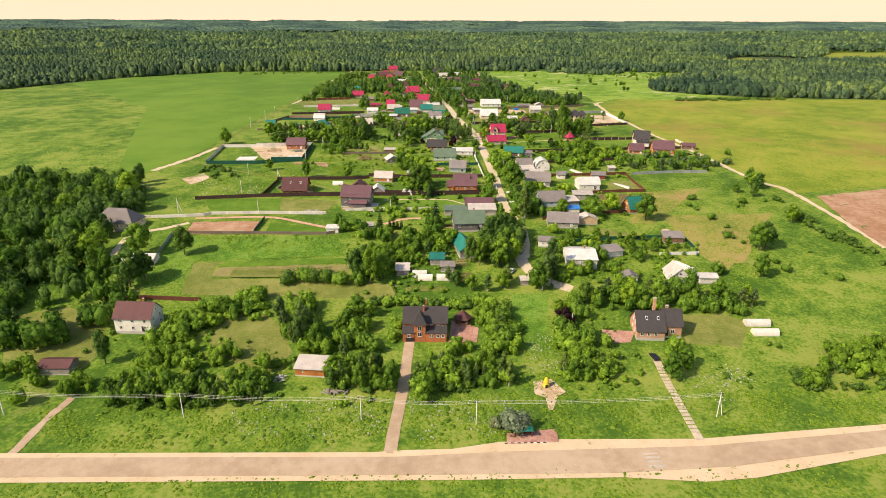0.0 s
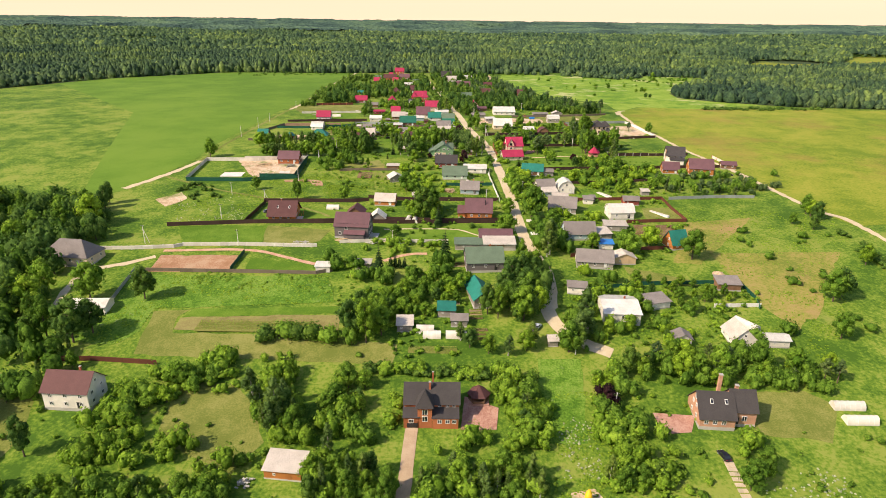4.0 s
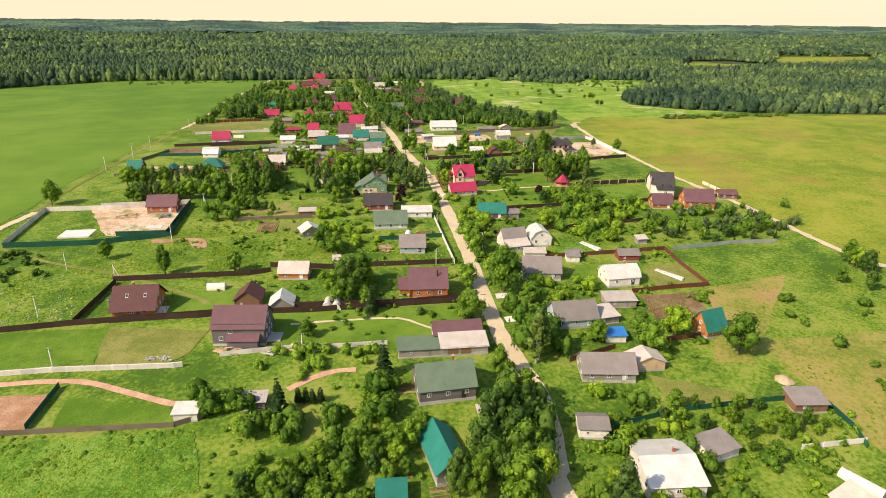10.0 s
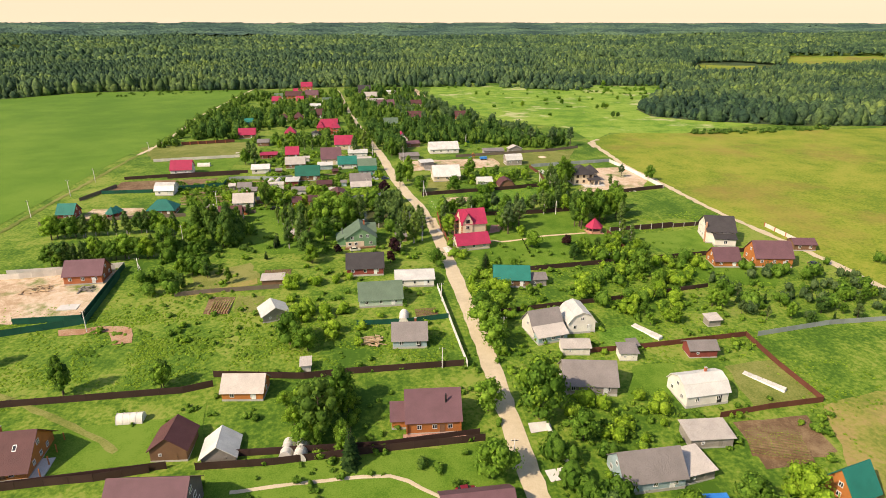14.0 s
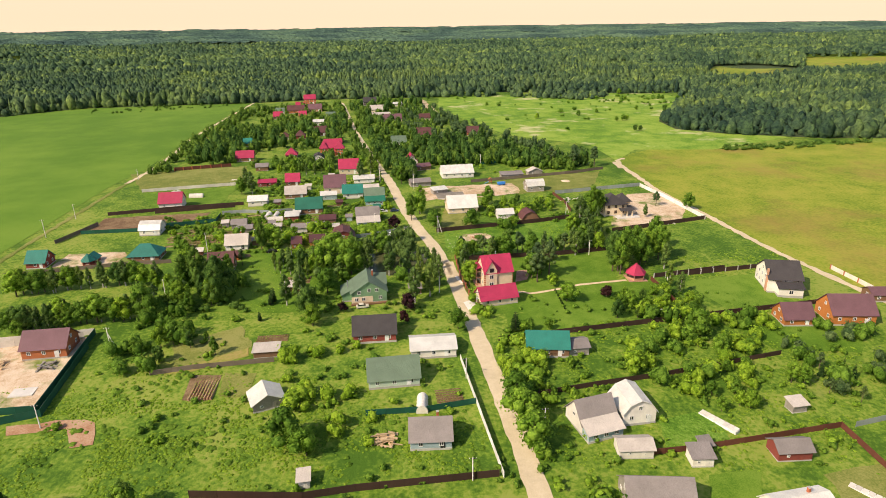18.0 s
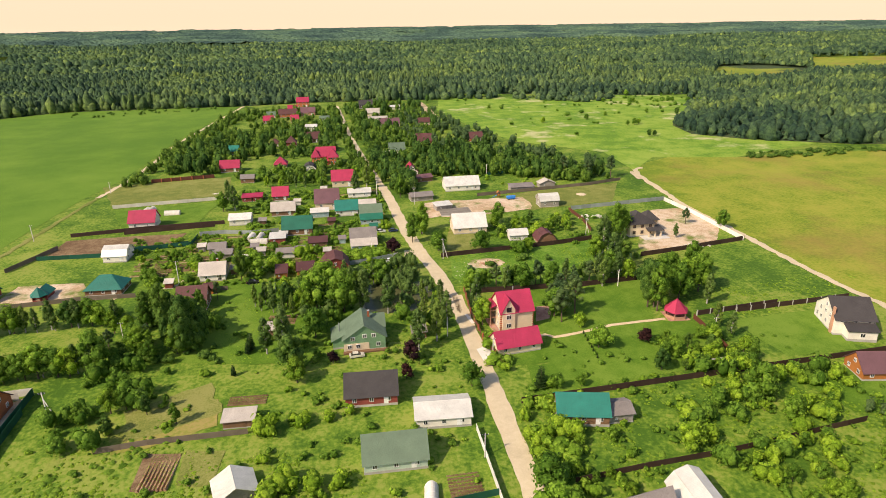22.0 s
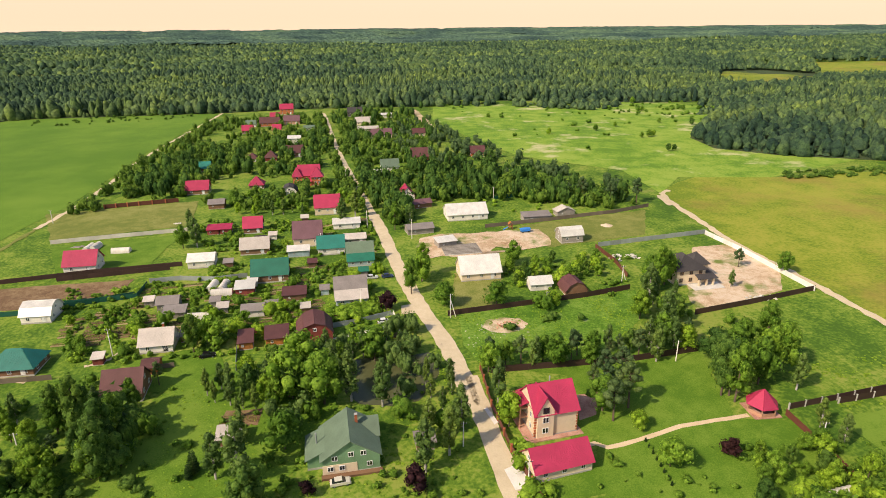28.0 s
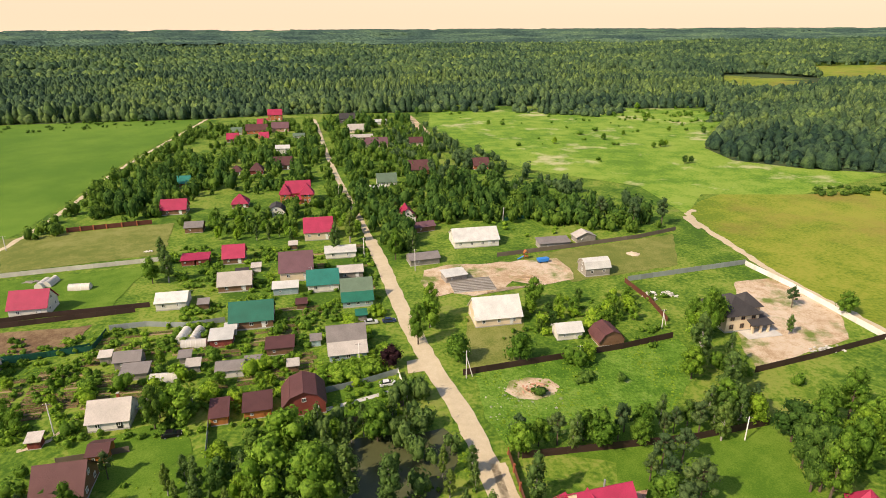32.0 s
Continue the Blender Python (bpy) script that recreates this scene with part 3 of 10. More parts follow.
# ---- trees ----
def sprinkle(rnd, lobes, count, size, flat=0.42):
    """Leaf clumps on and inside a set of lobes (centre, radii): each a small bent blade pair."""
    verts, faces = [], []
    total = sum(r[0] * r[1] + r[1] * r[2] for _, r in lobes)
    for c, r in lobes:
        for _ in range(max(6, int(count * (r[0] * r[1] + r[1] * r[2]) / total))):
            u = rnd.uniform(-0.75, 1)
            a = rnd.uniform(0, 2 * math.pi)
            s = math.sqrt(max(0, 1 - u * u))
            k = rnd.uniform(0.8, 1.26)
            n = Vector((s * math.cos(a), s * math.sin(a), u))
            p = Vector((c[0] + n.x * r[0] * k, c[1] + n.y * r[1] * k, c[2] + n.z * r[2] * k))
            n = (n + Vector((rnd.uniform(-1, 1), rnd.uniform(-1, 1), rnd.uniform(-0.5, 1))) * flat).normalized()
            t = n.orthogonal().normalized()
            t.rotate(Matrix.Rotation(rnd.uniform(0, 6.28), 3, n))
            b = n.cross(t)
            z = size * rnd.uniform(0.6, 1.3)
            i = len(verts)
            verts += [p + t * z - n * z * 0.2, p + b * z * 0.8 + n * z * 0.18, p - t * z * 0.9 - n * z * 0.25, p - b * z * 0.8 + n * z * 0.12]
            faces += [(i, i + 1, i + 3), (i + 1, i + 2, i + 3)]
    return [tuple(v) for v in verts], faces


def ball(level):
    bm = bmesh.new()
    bmesh.ops.create_icosphere(bm, subdivisions=level, radius=1.0)
    bm.verts.index_update()
    out = [v.co.copy() for v in bm.verts], [tuple(v.index for v in f.verts) for f in bm.faces]
    bm.free()
    return out


BALL = ball(1)


def masses(rnd, lobes, fill=0.8, rough=0.2):
    """The dense inside of a crown: one lumpy leaf mass for each lobe (centre, radii)."""
    pts, tris = BALL
    verts, faces = [], []
    for c, r in lobes:
        q = len(verts)
        turn = Matrix.Rotation(rnd.uniform(0, 6.28), 3, "Z")
        for p in pts:
            p = turn @ p
            k = fill * rnd.uniform(1 - rough, 1 + rough)
            verts.append((c[0] + p.x * r[0] * k, c[1] + p.y * r[1] * k, c[2] + p.z * r[2] * k))
        faces += [(a + q, b + q, d + q) for a, b, d in tris]
    return verts, faces


def crown(rnd, lobes, count, size):
    """Leaf masses with sprays standing out of them."""
    v0, f0 = masses(rnd, lobes)
    v1, f1 = sprinkle(rnd, lobes, count, size)
    n = len(v0)
    return v0 + v1, f0 + [tuple(i + n for i in f) for f in f1]


def limb(bm, p, q, r0, r1, sides=6):
    p, q = Vector(p), Vector(q)
    d = (q - p).normalized()
    t = d.orthogonal().normalized()
    b = d.cross(t)
    rings = [[bm.verts.new(c + (t * math.cos(a) + b * math.sin(a)) * r) for a in (2 * math.pi * i / sides for i in range(sides))] for c, r in ((p, r0), (q, r1))]
    for i in range(sides):
        j = (i + 1) % sides
        bm.faces.new((rings[0][i], rings[0][j], rings[1][j], rings[1][i]))
    bm.faces.new(rings[1])


def tree_proto(name, kind, seed, tall, wide, label, leaf, bark, count=330):
    """One tree, tall metres high and wide metres across, standing at the origin: trunk with limbs, crown."""
    rnd = random.Random(seed)
    ob = new(name)
    tagged(ob, label, "bush" if kind == "bush" else "tree")
    bm = bmesh.new()
    lobes = []
    if kind in ("spruce", "thuja"):
        limb(bm, (0, 0, -0.6), (0, 0, tall * 0.95), 0.022 * tall, 0.01, 6)
        verts, faces = [], []
        tiers = 11 if kind == "spruce" else 9
        for i in range(tiers):
            k = i / tiers
            z0 = tall * (0.06 + 0.9 * k)
            rad = wide / 2 * ((1 - k) ** (0.9 if kind == "spruce" else 0.5)) + 0.15
            n = max(6, int(15 * (1 - k) + 4))
            for j in range(n):
                a = 6.283 * j / n + rnd.uniform(-0.25, 0.25)
                r = rad * rnd.uniform(0.75, 1.1)
                drop = -0.22 * r if kind == "spruce" else 0.4 * r
                c, s = math.cos(a), math.sin(a)
                m = r * 0.30
                q = len(verts)
                verts += [(c * 0.05, s * 0.05, z0 + 0.14 * r), (c * r * 0.65 - s * m, s * r * 0.65 + c * m, z0 + drop * 0.4), (c * r, s * r, z0 + drop), (c * r * 0.65 + s * m, s * r * 0.65 - c * m, z0 + drop * 0.4), (c * r * 0.5, s * r * 0.5, z0 + drop * 0.3 + 0.16 * r)]
                faces += [(q, q + 1, q + 4), (q + 1, q + 2, q + 4), (q + 2, q + 3, q + 4), (q + 3, q, q + 4)]
        part("trunk", bm, bark, ob, smooth=True)
        poly_mesh("crown", verts, faces, leaf, ob)
        return ob
    if kind == "bush":
        for _ in range(5):
            a, r = rnd.uniform(0, 6.28), wide * rnd.uniform(0.05, 0.28)
            k = rnd.uniform(0.55, 0.8)
            lobes.append(((math.cos(a) * r, math.sin(a) * r, tall * 0.42 * k * 1.2), (wide * 0.3 * k * 1.3, wide * 0.3 * k * 1.3, tall * 0.55 * k)))
            limb(bm, (0, 0, -0.3), (math.cos(a) * r, math.sin(a) * r, tall * 0.5), 0.06, 0.02, 5)
    else:
        low = {"leafy": 0.16, "birch": 0.1, "fruit": 0.2, "pine": 0.35}[kind]
        lean = (rnd.uniform(-0.03, 0.03) * tall, rnd.uniform(-0.03, 0.03) * tall)
        limb(bm, (0, 0, -0.6), (lean[0] * 0.5, lean[1] * 0.5, tall * 0.45), 0.024 * tall, 0.016 * tall, 7)
        limb(bm, (lean[0] * 0.5, lean[1] * 0.5, tall * 0.45), (lean[0], lean[1], tall * 0.86), 0.016 * tall, 0.004 * tall, 6)
        n = {"leafy": 17, "birch": 17, "fruit": 11, "pine": 12}[kind]
        for i in range(n):
            k = (i + 0.5) / n
            z0 = tall * (low + 0.07 + (0.83 - low) * k)
            belly = math.sin(math.pi * min(1, 0.18 + k * 0.8)) ** 0.7
            if kind == "birch":
                belly *= 0.85
            a = i * 2.4 + rnd.uniform(-0.5, 0.5)
            r = wide * 0.33 * belly * rnd.uniform(0.45, 1.15)
            c = (math.cos(a) * r + lean[0] * k, math.sin(a) * r + lean[1] * k, z0)
            s = wide * rnd.uniform(0.12, 0.23) * (0.6 + 0.5 * belly)
            lobes.append((c, (s, s, min(s * (1.25 if kind == "birch" else 0.95), tall * 0.2))))
            limb(bm, (lean[0] * k * 0.6, lean[1] * k * 0.6, z0 - tall * 0.1), c, 0.007 * tall, 0.002 * tall, 4)
        lobes.append(((lean[0], lean[1], tall * 0.86), (wide * 0.17, wide * 0.17, tall * 0.13)))
    part("trunk", bm, bark, ob, smooth=True)
    size = {"bush": 0.22, "fruit": 0.23}.get(kind, 0.3) * (wide / 7) ** 0.5
    verts, faces = crown(rnd, lobes, count, size)
    made = poly_mesh("crown", verts, faces, leaf, ob)
    made.data.shade_smooth()
    return ob


PROTOS = {}


def proto(kind, i):
    """The trees from which all others are copied; each first one is put to use as well."""
    key = (kind, i)
    if key not in PROTOS:
        seed = sum(map(ord, kind)) * 7 + i
        make = {
            "leafy": lambda: tree_proto("deciduous_tree", "leafy", seed, 10, 8.2, "broad green deciduous tree with a dense rounded crown", LEAF[("leafy", "fresh", "dark", "leafy")[i % 4]], BARK, 640),
            "tall": lambda: tree_proto("deciduous_tree", "leafy", seed, 15, 9.5, "tall full dark green deciduous tree standing over its neighbours", LEAF[("dark", "leafy")[i % 2]], BARK, 820),
            "birch": lambda: tree_proto("birch_tree", "birch", seed, 12, 5.0, "slender birch tree with pale trunk and loose crown", LEAF["birch"], BIRCH_BARK, 640),
            "fruit": lambda: tree_proto("fruit_tree", "fruit", seed, 4.6, 4.8, "low spreading garden fruit tree with fresh green leaves", LEAF[("fresh", "leafy")[i % 2]], BARK, 640),
            "bush": lambda: tree_proto("bush", "bush", seed, 2.2, 3.0, "rounded green garden bush", LEAF[("leafy", "fresh", "dark")[i % 3]], BARK, 240),
            "spruce": lambda: tree_proto("spruce_tree", "spruce", seed, 11, 4.6, "dark green conical spruce tree", LEAF["spruce"], BARK),
            "thuja": lambda: tree_proto("thuja", "thuja", seed, 3.2, 1.3, "narrow clipped dark green thuja", LEAF["spruce"], BARK),
            "pine": lambda: tree_proto("pine_tree", "pine", seed, 13, 7.0, "grey-green pine tree with an open crown", LEAF["pine"], BARK, 300),
            "purple": lambda: tree_proto("purple_tree", "fruit", seed, 4.4, 4.4, "small dark purple-leaved ornamental tree", LEAF["purple"], BARK, 400),
            "silver": lambda: tree_proto("willow_bush", "bush", seed, 3.4, 4.6, "pale silvery green willow bush", LEAF["silver"], BARK, 420),
        }[kind]
        PROTOS[key] = [make(), False]
    return PROTOS[key]


KINDS = {"leafy": 4, "tall": 2, "birch": 3, "fruit": 3, "bush": 3, "spruce": 2, "thuja": 1, "pine": 2, "purple": 1, "silver": 1}
HEIGHTS = {"leafy": 10, "tall": 15, "birch": 12, "fruit": 4.6, "bush": 2.2, "spruce": 11, "thuja": 3.2, "pine": 13, "purple": 4.4, "silver": 3.4}
TREE_RND = random.Random(42)


def plant(kind, x, y, tall, spread=1.0, group=""):
    i = TREE_RND.randrange(KINDS[kind])
    k = tall / HEIGHTS[kind]
    m = pose(x, y, gz(x, y), 0, 0, TREE_RND.uniform(0, 360))
    held = proto(kind, i)
    if held[1]:
        ob = copy_thing(held[0], m)
    else:
        ob, held[1] = held[0], True
        ob.matrix_basis = m
    ob.scale = (k * spread, k * spread, k)
    if group:
        ob["group"] = group
    return ob


def grove(kinds, pts, count, low, high, seed, group="", gap=2.0):
    """Trees strewn over an area, none closer than gap."""
    rnd = random.Random(seed)
    x0, x1, y0, y1 = min(p[0] for p in pts), max(p[0] for p in pts), min(p[1] for p in pts), max(p[1] for p in pts)
    put, tries = [], 0
    while len(put) < count and tries < count * 40:
        tries += 1
        x, y = rnd.uniform(x0, x1), rnd.uniform(y0, y1)
        if inside(x, y, pts) and clear(x, y, 1.6) and all((x - a) ** 2 + (y - b) ** 2 > gap * gap for a, b in put):
            put.append((x, y))
            plant(rnd.choice(kinds), x, y, rnd.uniform(low, high), rnd.uniform(0.68, 1.05), group)


def tree_row(kinds, p, q, count, low, high, seed, group="", jitter=0.8):
    rnd = random.Random(seed)
    for i in range(count):
        k = (i + rnd.uniform(0.25, 0.75)) / count
        plant(rnd.choice(kinds), p[0] + (q[0] - p[0]) * k + rnd.uniform(-jitter, jitter), p[1] + (q[1] - p[1]) * k + rnd.uniform(-jitter, jitter), rnd.uniform(low, high), rnd.uniform(0.85, 1.15), group)


def clear(x, y, room):
    """Whether a spot is free of houses and roads."""
    return all((x - a) ** 2 + (y - b) ** 2 > (r + room) ** 2 for a, b, r in BUSY)


def joined(name, pieces, material, label, category, smooth=True):
    """Many small plants as one mesh; pieces are (corners, triangles) arrays."""
    count, vs, fs = 0, [], []
    for v, f in pieces:
        vs.append(v)
        fs.append(f + count)
        count += len(v)
    v, f = np.concatenate(vs), np.concatenate(fs)
    me = bpy.data.meshes.new(name)
    me.vertices.add(len(v))
    me.vertices.foreach_set("co", v.astype(np.float32).ravel())
    me.loops.add(f.size)
    me.loops.foreach_set("vertex_index", f.astype(np.int32).ravel())
    me.polygons.add(len(f))
    me.polygons.foreach_set("loop_start", np.arange(0, f.size, 3, dtype=np.int32))
    me.polygons.foreach_set("loop_total", np.full(len(f), 3, dtype=np.int32))
    me.update(calc_edges=True)
    me.validate()
    me.materials.append(material)
    if smooth:
        me.shade_smooth()
    return tagged(new(name, me), label, category, kind="stuff")


def shrub_shapes(seed, count=7, clumps=38, leaf=0.11):
    """Bush crowns one metre high and across, as arrays."""
    out = []
    for i in range(count):
        rnd = random.Random(seed + i)
        lobes = [((rnd.uniform(-0.2, 0.2), rnd.uniform(-0.2, 0.2), 0.42), (0.36, 0.36, 0.42))]
        for _ in range(3):
            a, r = rnd.uniform(0, 6.28), rnd.uniform(0.15, 0.3)
            lobes.append(((math.cos(a) * r, math.sin(a) * r, rnd.uniform(0.25, 0.5)), (0.26, 0.26, 0.3)))
        v, f = crown(rnd, lobes, clumps, leaf)
        out.append((np.array(v), np.array(f)))
    return out


def tuft_shapes(seed, count=8):
    """Grass tufts one metre high and across: a ragged low fan of blades round one tip."""
    out = []
    for i in range(count):
        rnd = random.Random(seed + i)
        v = [(rnd.uniform(-0.12, 0.12), rnd.uniform(-0.12, 0.12), rnd.uniform(0.7, 1.0))]
        for j in range(6):
            a, r = 6.283 * (j + rnd.uniform(-0.3, 0.3)) / 6, rnd.uniform(0.3, 0.62)
            v.append((math.cos(a) * r, math.sin(a) * r, rnd.uniform(0.0, 0.35)))
        out.append((np.array(v), np.array([(0, 1 + j, 1 + (j + 1) % 6) for j in range(6)])))
    return out


FINE_SHRUBS = shrub_shapes(600, 8, 78, 0.078)
SHRUBS, LOW_SHRUBS, TUFTS = shrub_shapes(300), shrub_shapes(400, 7, 20, 0.13), tuft_shapes(500)


def thicket(name, areas, low, high, seed, material, label, category="bushes", shapes=None, wide=(1.0, 1.6), room=0.6):
    """Bushes, weeds or tufts strewn over areas, given as (outline, count) pairs, joined into one mesh."""
    rnd = random.Random(seed)
    shapes = shapes or SHRUBS
    pieces = []
    for pts, count in areas:
        x0, x1, y0, y1 = min(p[0] for p in pts), max(p[0] for p in pts), min(p[1] for p in pts), max(p[1] for p in pts)
        left = count
        for _ in range(count * 12):
            if not left:
                break
            x, y = rnd.uniform(x0, x1), rnd.uniform(y0, y1)
            if not inside(x, y, pts) or noise.noise((x * 0.1, y * 0.1, seed)) < rnd.uniform(-0.25, 0.35) or (room is not None and not clear(x, y, room)):
                continue
            left -= 1
            h = rnd.uniform(low, high)
            k = h * rnd.uniform(*wide)
            a = rnd.uniform(0, 6.28)
            v, f = rnd.choice(shapes)
            c, s = math.cos(a) * k, math.sin(a) * k
            w = np.stack([v[:, 0] * c - v[:, 1] * s + x, v[:, 0] * s + v[:, 1] * c + y, v[:, 2] * h + gz(x, y) - 0.05], 1)
            pieces.append((w, f))
    return joined(name, pieces, material, label, category)


def inside(x, y, pts):
    hit = False
    for i, (x1, y1) in enumerate(pts):
        x0, y0 = pts[i - 1]
        if (y0 > y) != (y1 > y) and x < (x1 - x0) * (y - y0) / (y1 - y0) + x0:
            hit = not hit
    return hit


def wood_shapes(rings, sides, seed, count, rough):
    """Crowns one metre high and two across, of rings (height, radius) drawn together at the tip."""
    out = []
    for i in range(count):
        rnd = random.Random(seed + i)
        v, f = [], []
        for z, r in rings:
            for j in range(sides):
                a = 6.283 * (j + rnd.uniform(-0.25, 0.25)) / sides
                u = r * rnd.uniform(1 - rough, 1 + rough)
                v.append((math.cos(a) * u, math.sin(a) * u, z + rnd.uniform(-0.09, 0.09)))
        v.append((rnd.uniform(-0.1, 0.1), rnd.uniform(-0.1, 0.1), 1.0))
        for k in range(len(rings) - 1):
            for j in range(sides):
                a, b = k * sides + j, k * sides + (j + 1) % sides
                f += [(a, b, a + sides), (b, b + sides, a + sides)]
        k = (len(rings) - 1) * sides
        f += [(k + j, k + (j + 1) % sides, k + sides) for j in range(sides)]
        out.append((np.array(v), np.array(f)))
    return out


def spire_shapes(sides, tiers, seed, count):
    """Spruces one metre high: cones set one into the other."""
    out = []
    for i in range(count):
        rnd = random.Random(seed + i)
        v, f = [], []
        for t in range(tiers):
            low, high = 0.08 + 0.9 * t / (tiers + 0.6), min(1.0, 0.08 + 0.9 * (t + 1.7) / (tiers + 0.6))
            q, r = len(v), 1.0 - 0.78 * t / tiers
            v += [(math.cos(6.283 * j / sides + t) * r * rnd.uniform(0.75, 1.2), math.sin(6.283 * j / sides + t) * r * rnd.uniform(0.75, 1.2), low + rnd.uniform(-0.04, 0.04)) for j in range(sides)] + [(0, 0, high)]
            f += [(q + j, q + (j + 1) % sides, q + sides) for j in range(sides)]
        out.append((np.array(v), np.array(f)))
    return out


FULL_DOMES = wood_shapes(((0.02, 0.7), (0.2, 1.0), (0.46, 0.95), (0.7, 0.72), (0.88, 0.4)), 7, 900, 12, 0.36)
DOMES = wood_shapes(((0.36, 0.95), (0.6, 0.9), (0.83, 0.55)), 6, 920, 12, 0.36)
FAR_DOMES = wood_shapes(((0.5, 1.0), (0.8, 0.7)), 5, 940, 6, 0.25)
SPIRES, FAR_SPIRES = spire_shapes(6, 3, 960, 6), spire_shapes(5, 1, 980, 4)


CLEARINGS = ([(515, 1180), (560, 1105), (670, 1165), (765, 1305), (740, 1400), (650, 1400)], [(730, 1250), (830, 1220), (1000, 1270), (1180, 1560), (960, 1570)], [(-700, 1560), (-380, 1600), (-420, 1660), (-720, 1640)], [(60, 1900), (420, 1850), (480, 1930), (100, 1990)])


def woodland(name, areas, spacing, low, high, seed, label, far=False, gaps=9.0):
    """A wood joined into one mesh: domes of broadleaved trees and spires of spruce in stands of different age; those at the wood's edge reach the ground."""
    rnd = random.Random(seed)
    pieces = []
    for pts in areas:
        x0, x1, y0, y1 = min(p[0] for p in pts), max(p[0] for p in pts), min(p[1] for p in pts), max(p[1] for p in pts)
        for j in range(int((y1 - y0) / spacing) + 1):
            for i in range(int((x1 - x0) / spacing) + 1):
                x, y = x0 + (i + rnd.random()) * spacing, y0 + (j + rnd.random()) * spacing
                if not inside(x, y, pts) or x > 0.92 * y + 40 or x < -0.78 * y - 40 or any(inside(x, y, c) for c in CLEARINGS):
                    continue
                if noise.noise((x * 0.0016, y * 0.0026, 7.0)) > gaps:
                    continue
                edge = not far and not (inside(x, y - 24, pts) and inside(x - 18, y, pts))
                stand = noise.noise((x * 0.006, y * 0.009, 3.0))
                age = noise.noise((x * 0.005, y * 0.008, 11.0))
                tall = rnd.uniform(low, high) * (1 + 0.5 * age) * rnd.uniform(0.75, 1.2) * (rnd.uniform(0.3, 0.75) if edge and rnd.random() < 0.55 else 1)
                spiky = stand + rnd.uniform(-0.35, 0.35) > 0.3
                if spiky:
                    v, f = rnd.choice(FAR_SPIRES if far else SPIRES)
                    r, tall = spacing * rnd.uniform(0.3, 0.48), tall * rnd.uniform(0.95, 1.2)
                else:
                    v, f = rnd.choice(FAR_DOMES if far else FULL_DOMES if edge else DOMES)
                    r = min(spacing * rnd.uniform(0.4, 0.88), tall * 0.55)
                a = rnd.uniform(0, 6.283)
                c, s = math.cos(a) * r, math.sin(a) * r
                pieces.append((np.stack([v[:, 0] * c - v[:, 1] * s + x, v[:, 0] * s + v[:, 1] * c + y, v[:, 2] * tall + gz(x, y) - 0.1], 1), f))
    return joined(name, pieces, WOOD_LEAF, label, "forest", smooth=False)


def wood_leaf():
    """Leaves of the woods: clump by clump, tree by tree and stand by stand another green."""
    m, n, l, b = tree_of("forest_leaf")
    geo = n.new("ShaderNodeNewGeometry")
    isl = geo.outputs["Random Per Island"]
    wide = n.new("ShaderNodeVectorMath")
    wide.operation = "MULTIPLY"
    wide.inputs[1].default_value = (1.0, 1.9, 1.0)
    l.new(geo.outputs["Position"], wide.inputs[0])
    big = noise_node(n, l, wide.outputs[0], 0.0055, 3, 0.55)
    crown_tone = noise_node(n, l, geo.outputs["Position"], 0.13, 1, 0.5)
    col = ramp_node(n, l, isl, [(0.0, (0.052, 0.098, 0.050)), (0.5, (0.092, 0.152, 0.068)), (1.0, (0.145, 0.215, 0.082))])
    own = ramp_node(n, l, crown_tone, [(0.35, (0.72, 0.76, 0.88)), (0.5, (1, 1, 1)), (0.65, (1.3, 1.28, 1.05))])
    tone = ramp_node(n, l, big, [(0.38, (0.58, 0.68, 0.84)), (0.5, (1.0, 1.03, 1.06)), (0.62, (1.45, 1.36, 1.0))])
    col = mix_node(n, l, mix_node(n, l, col, own, 1.0, "MULTIPLY"), tone, 1.0, "MULTIPLY")
    spray = noise_node(n, l, geo.outputs["Position"], 0.42, 4, 0.7)
    col = mix_node(n, l, col, ramp_node(n, l, spray, [(0.36, (0.5, 0.56, 0.6)), (0.5, (1, 1, 1)), (0.64, (1.4, 1.34, 1.1))]), 1.0, "MULTIPLY")
    bump_node(n, l, b, spray, 1.0, 2.2)
    l.new(col, b.inputs["Base Color"])
    b.inputs["Roughness"].default_value = 0.9
    b.inputs["Specular IOR Level"].default_value = 0.1
    tr = n.new("ShaderNodeBsdfTranslucent")
    l.new(col, tr.inputs["Color"])
    add = n.new("ShaderNodeMixShader")
    add.inputs[0].default_value = 0.25
    l.new(b.outputs[0], add.inputs[1])
    l.new(tr.outputs[0], add.inputs[2])
    l.new(add.outputs[0], n["Material Output"].inputs["Surface"])
    return m


WOOD_LEAF = wood_leaf()


# ---- houses with a shape of their own ----
def roof_window(parent, quad):
    """A window lying in a roof slope: a white frame and a dark pane let into it."""
    frame_part = part("roof_window", slab(quad, 0.16), WHITE_PLASTIC, parent, "white-framed roof window")
    mid = sum((Vector(p) for p in quad), Vector()) / 4
    part("pane", slab([mid.lerp(Vector(p), 0.74) for p in quad], 0.2), GLASS, frame_part, "dark roof window glass")
    return frame_part


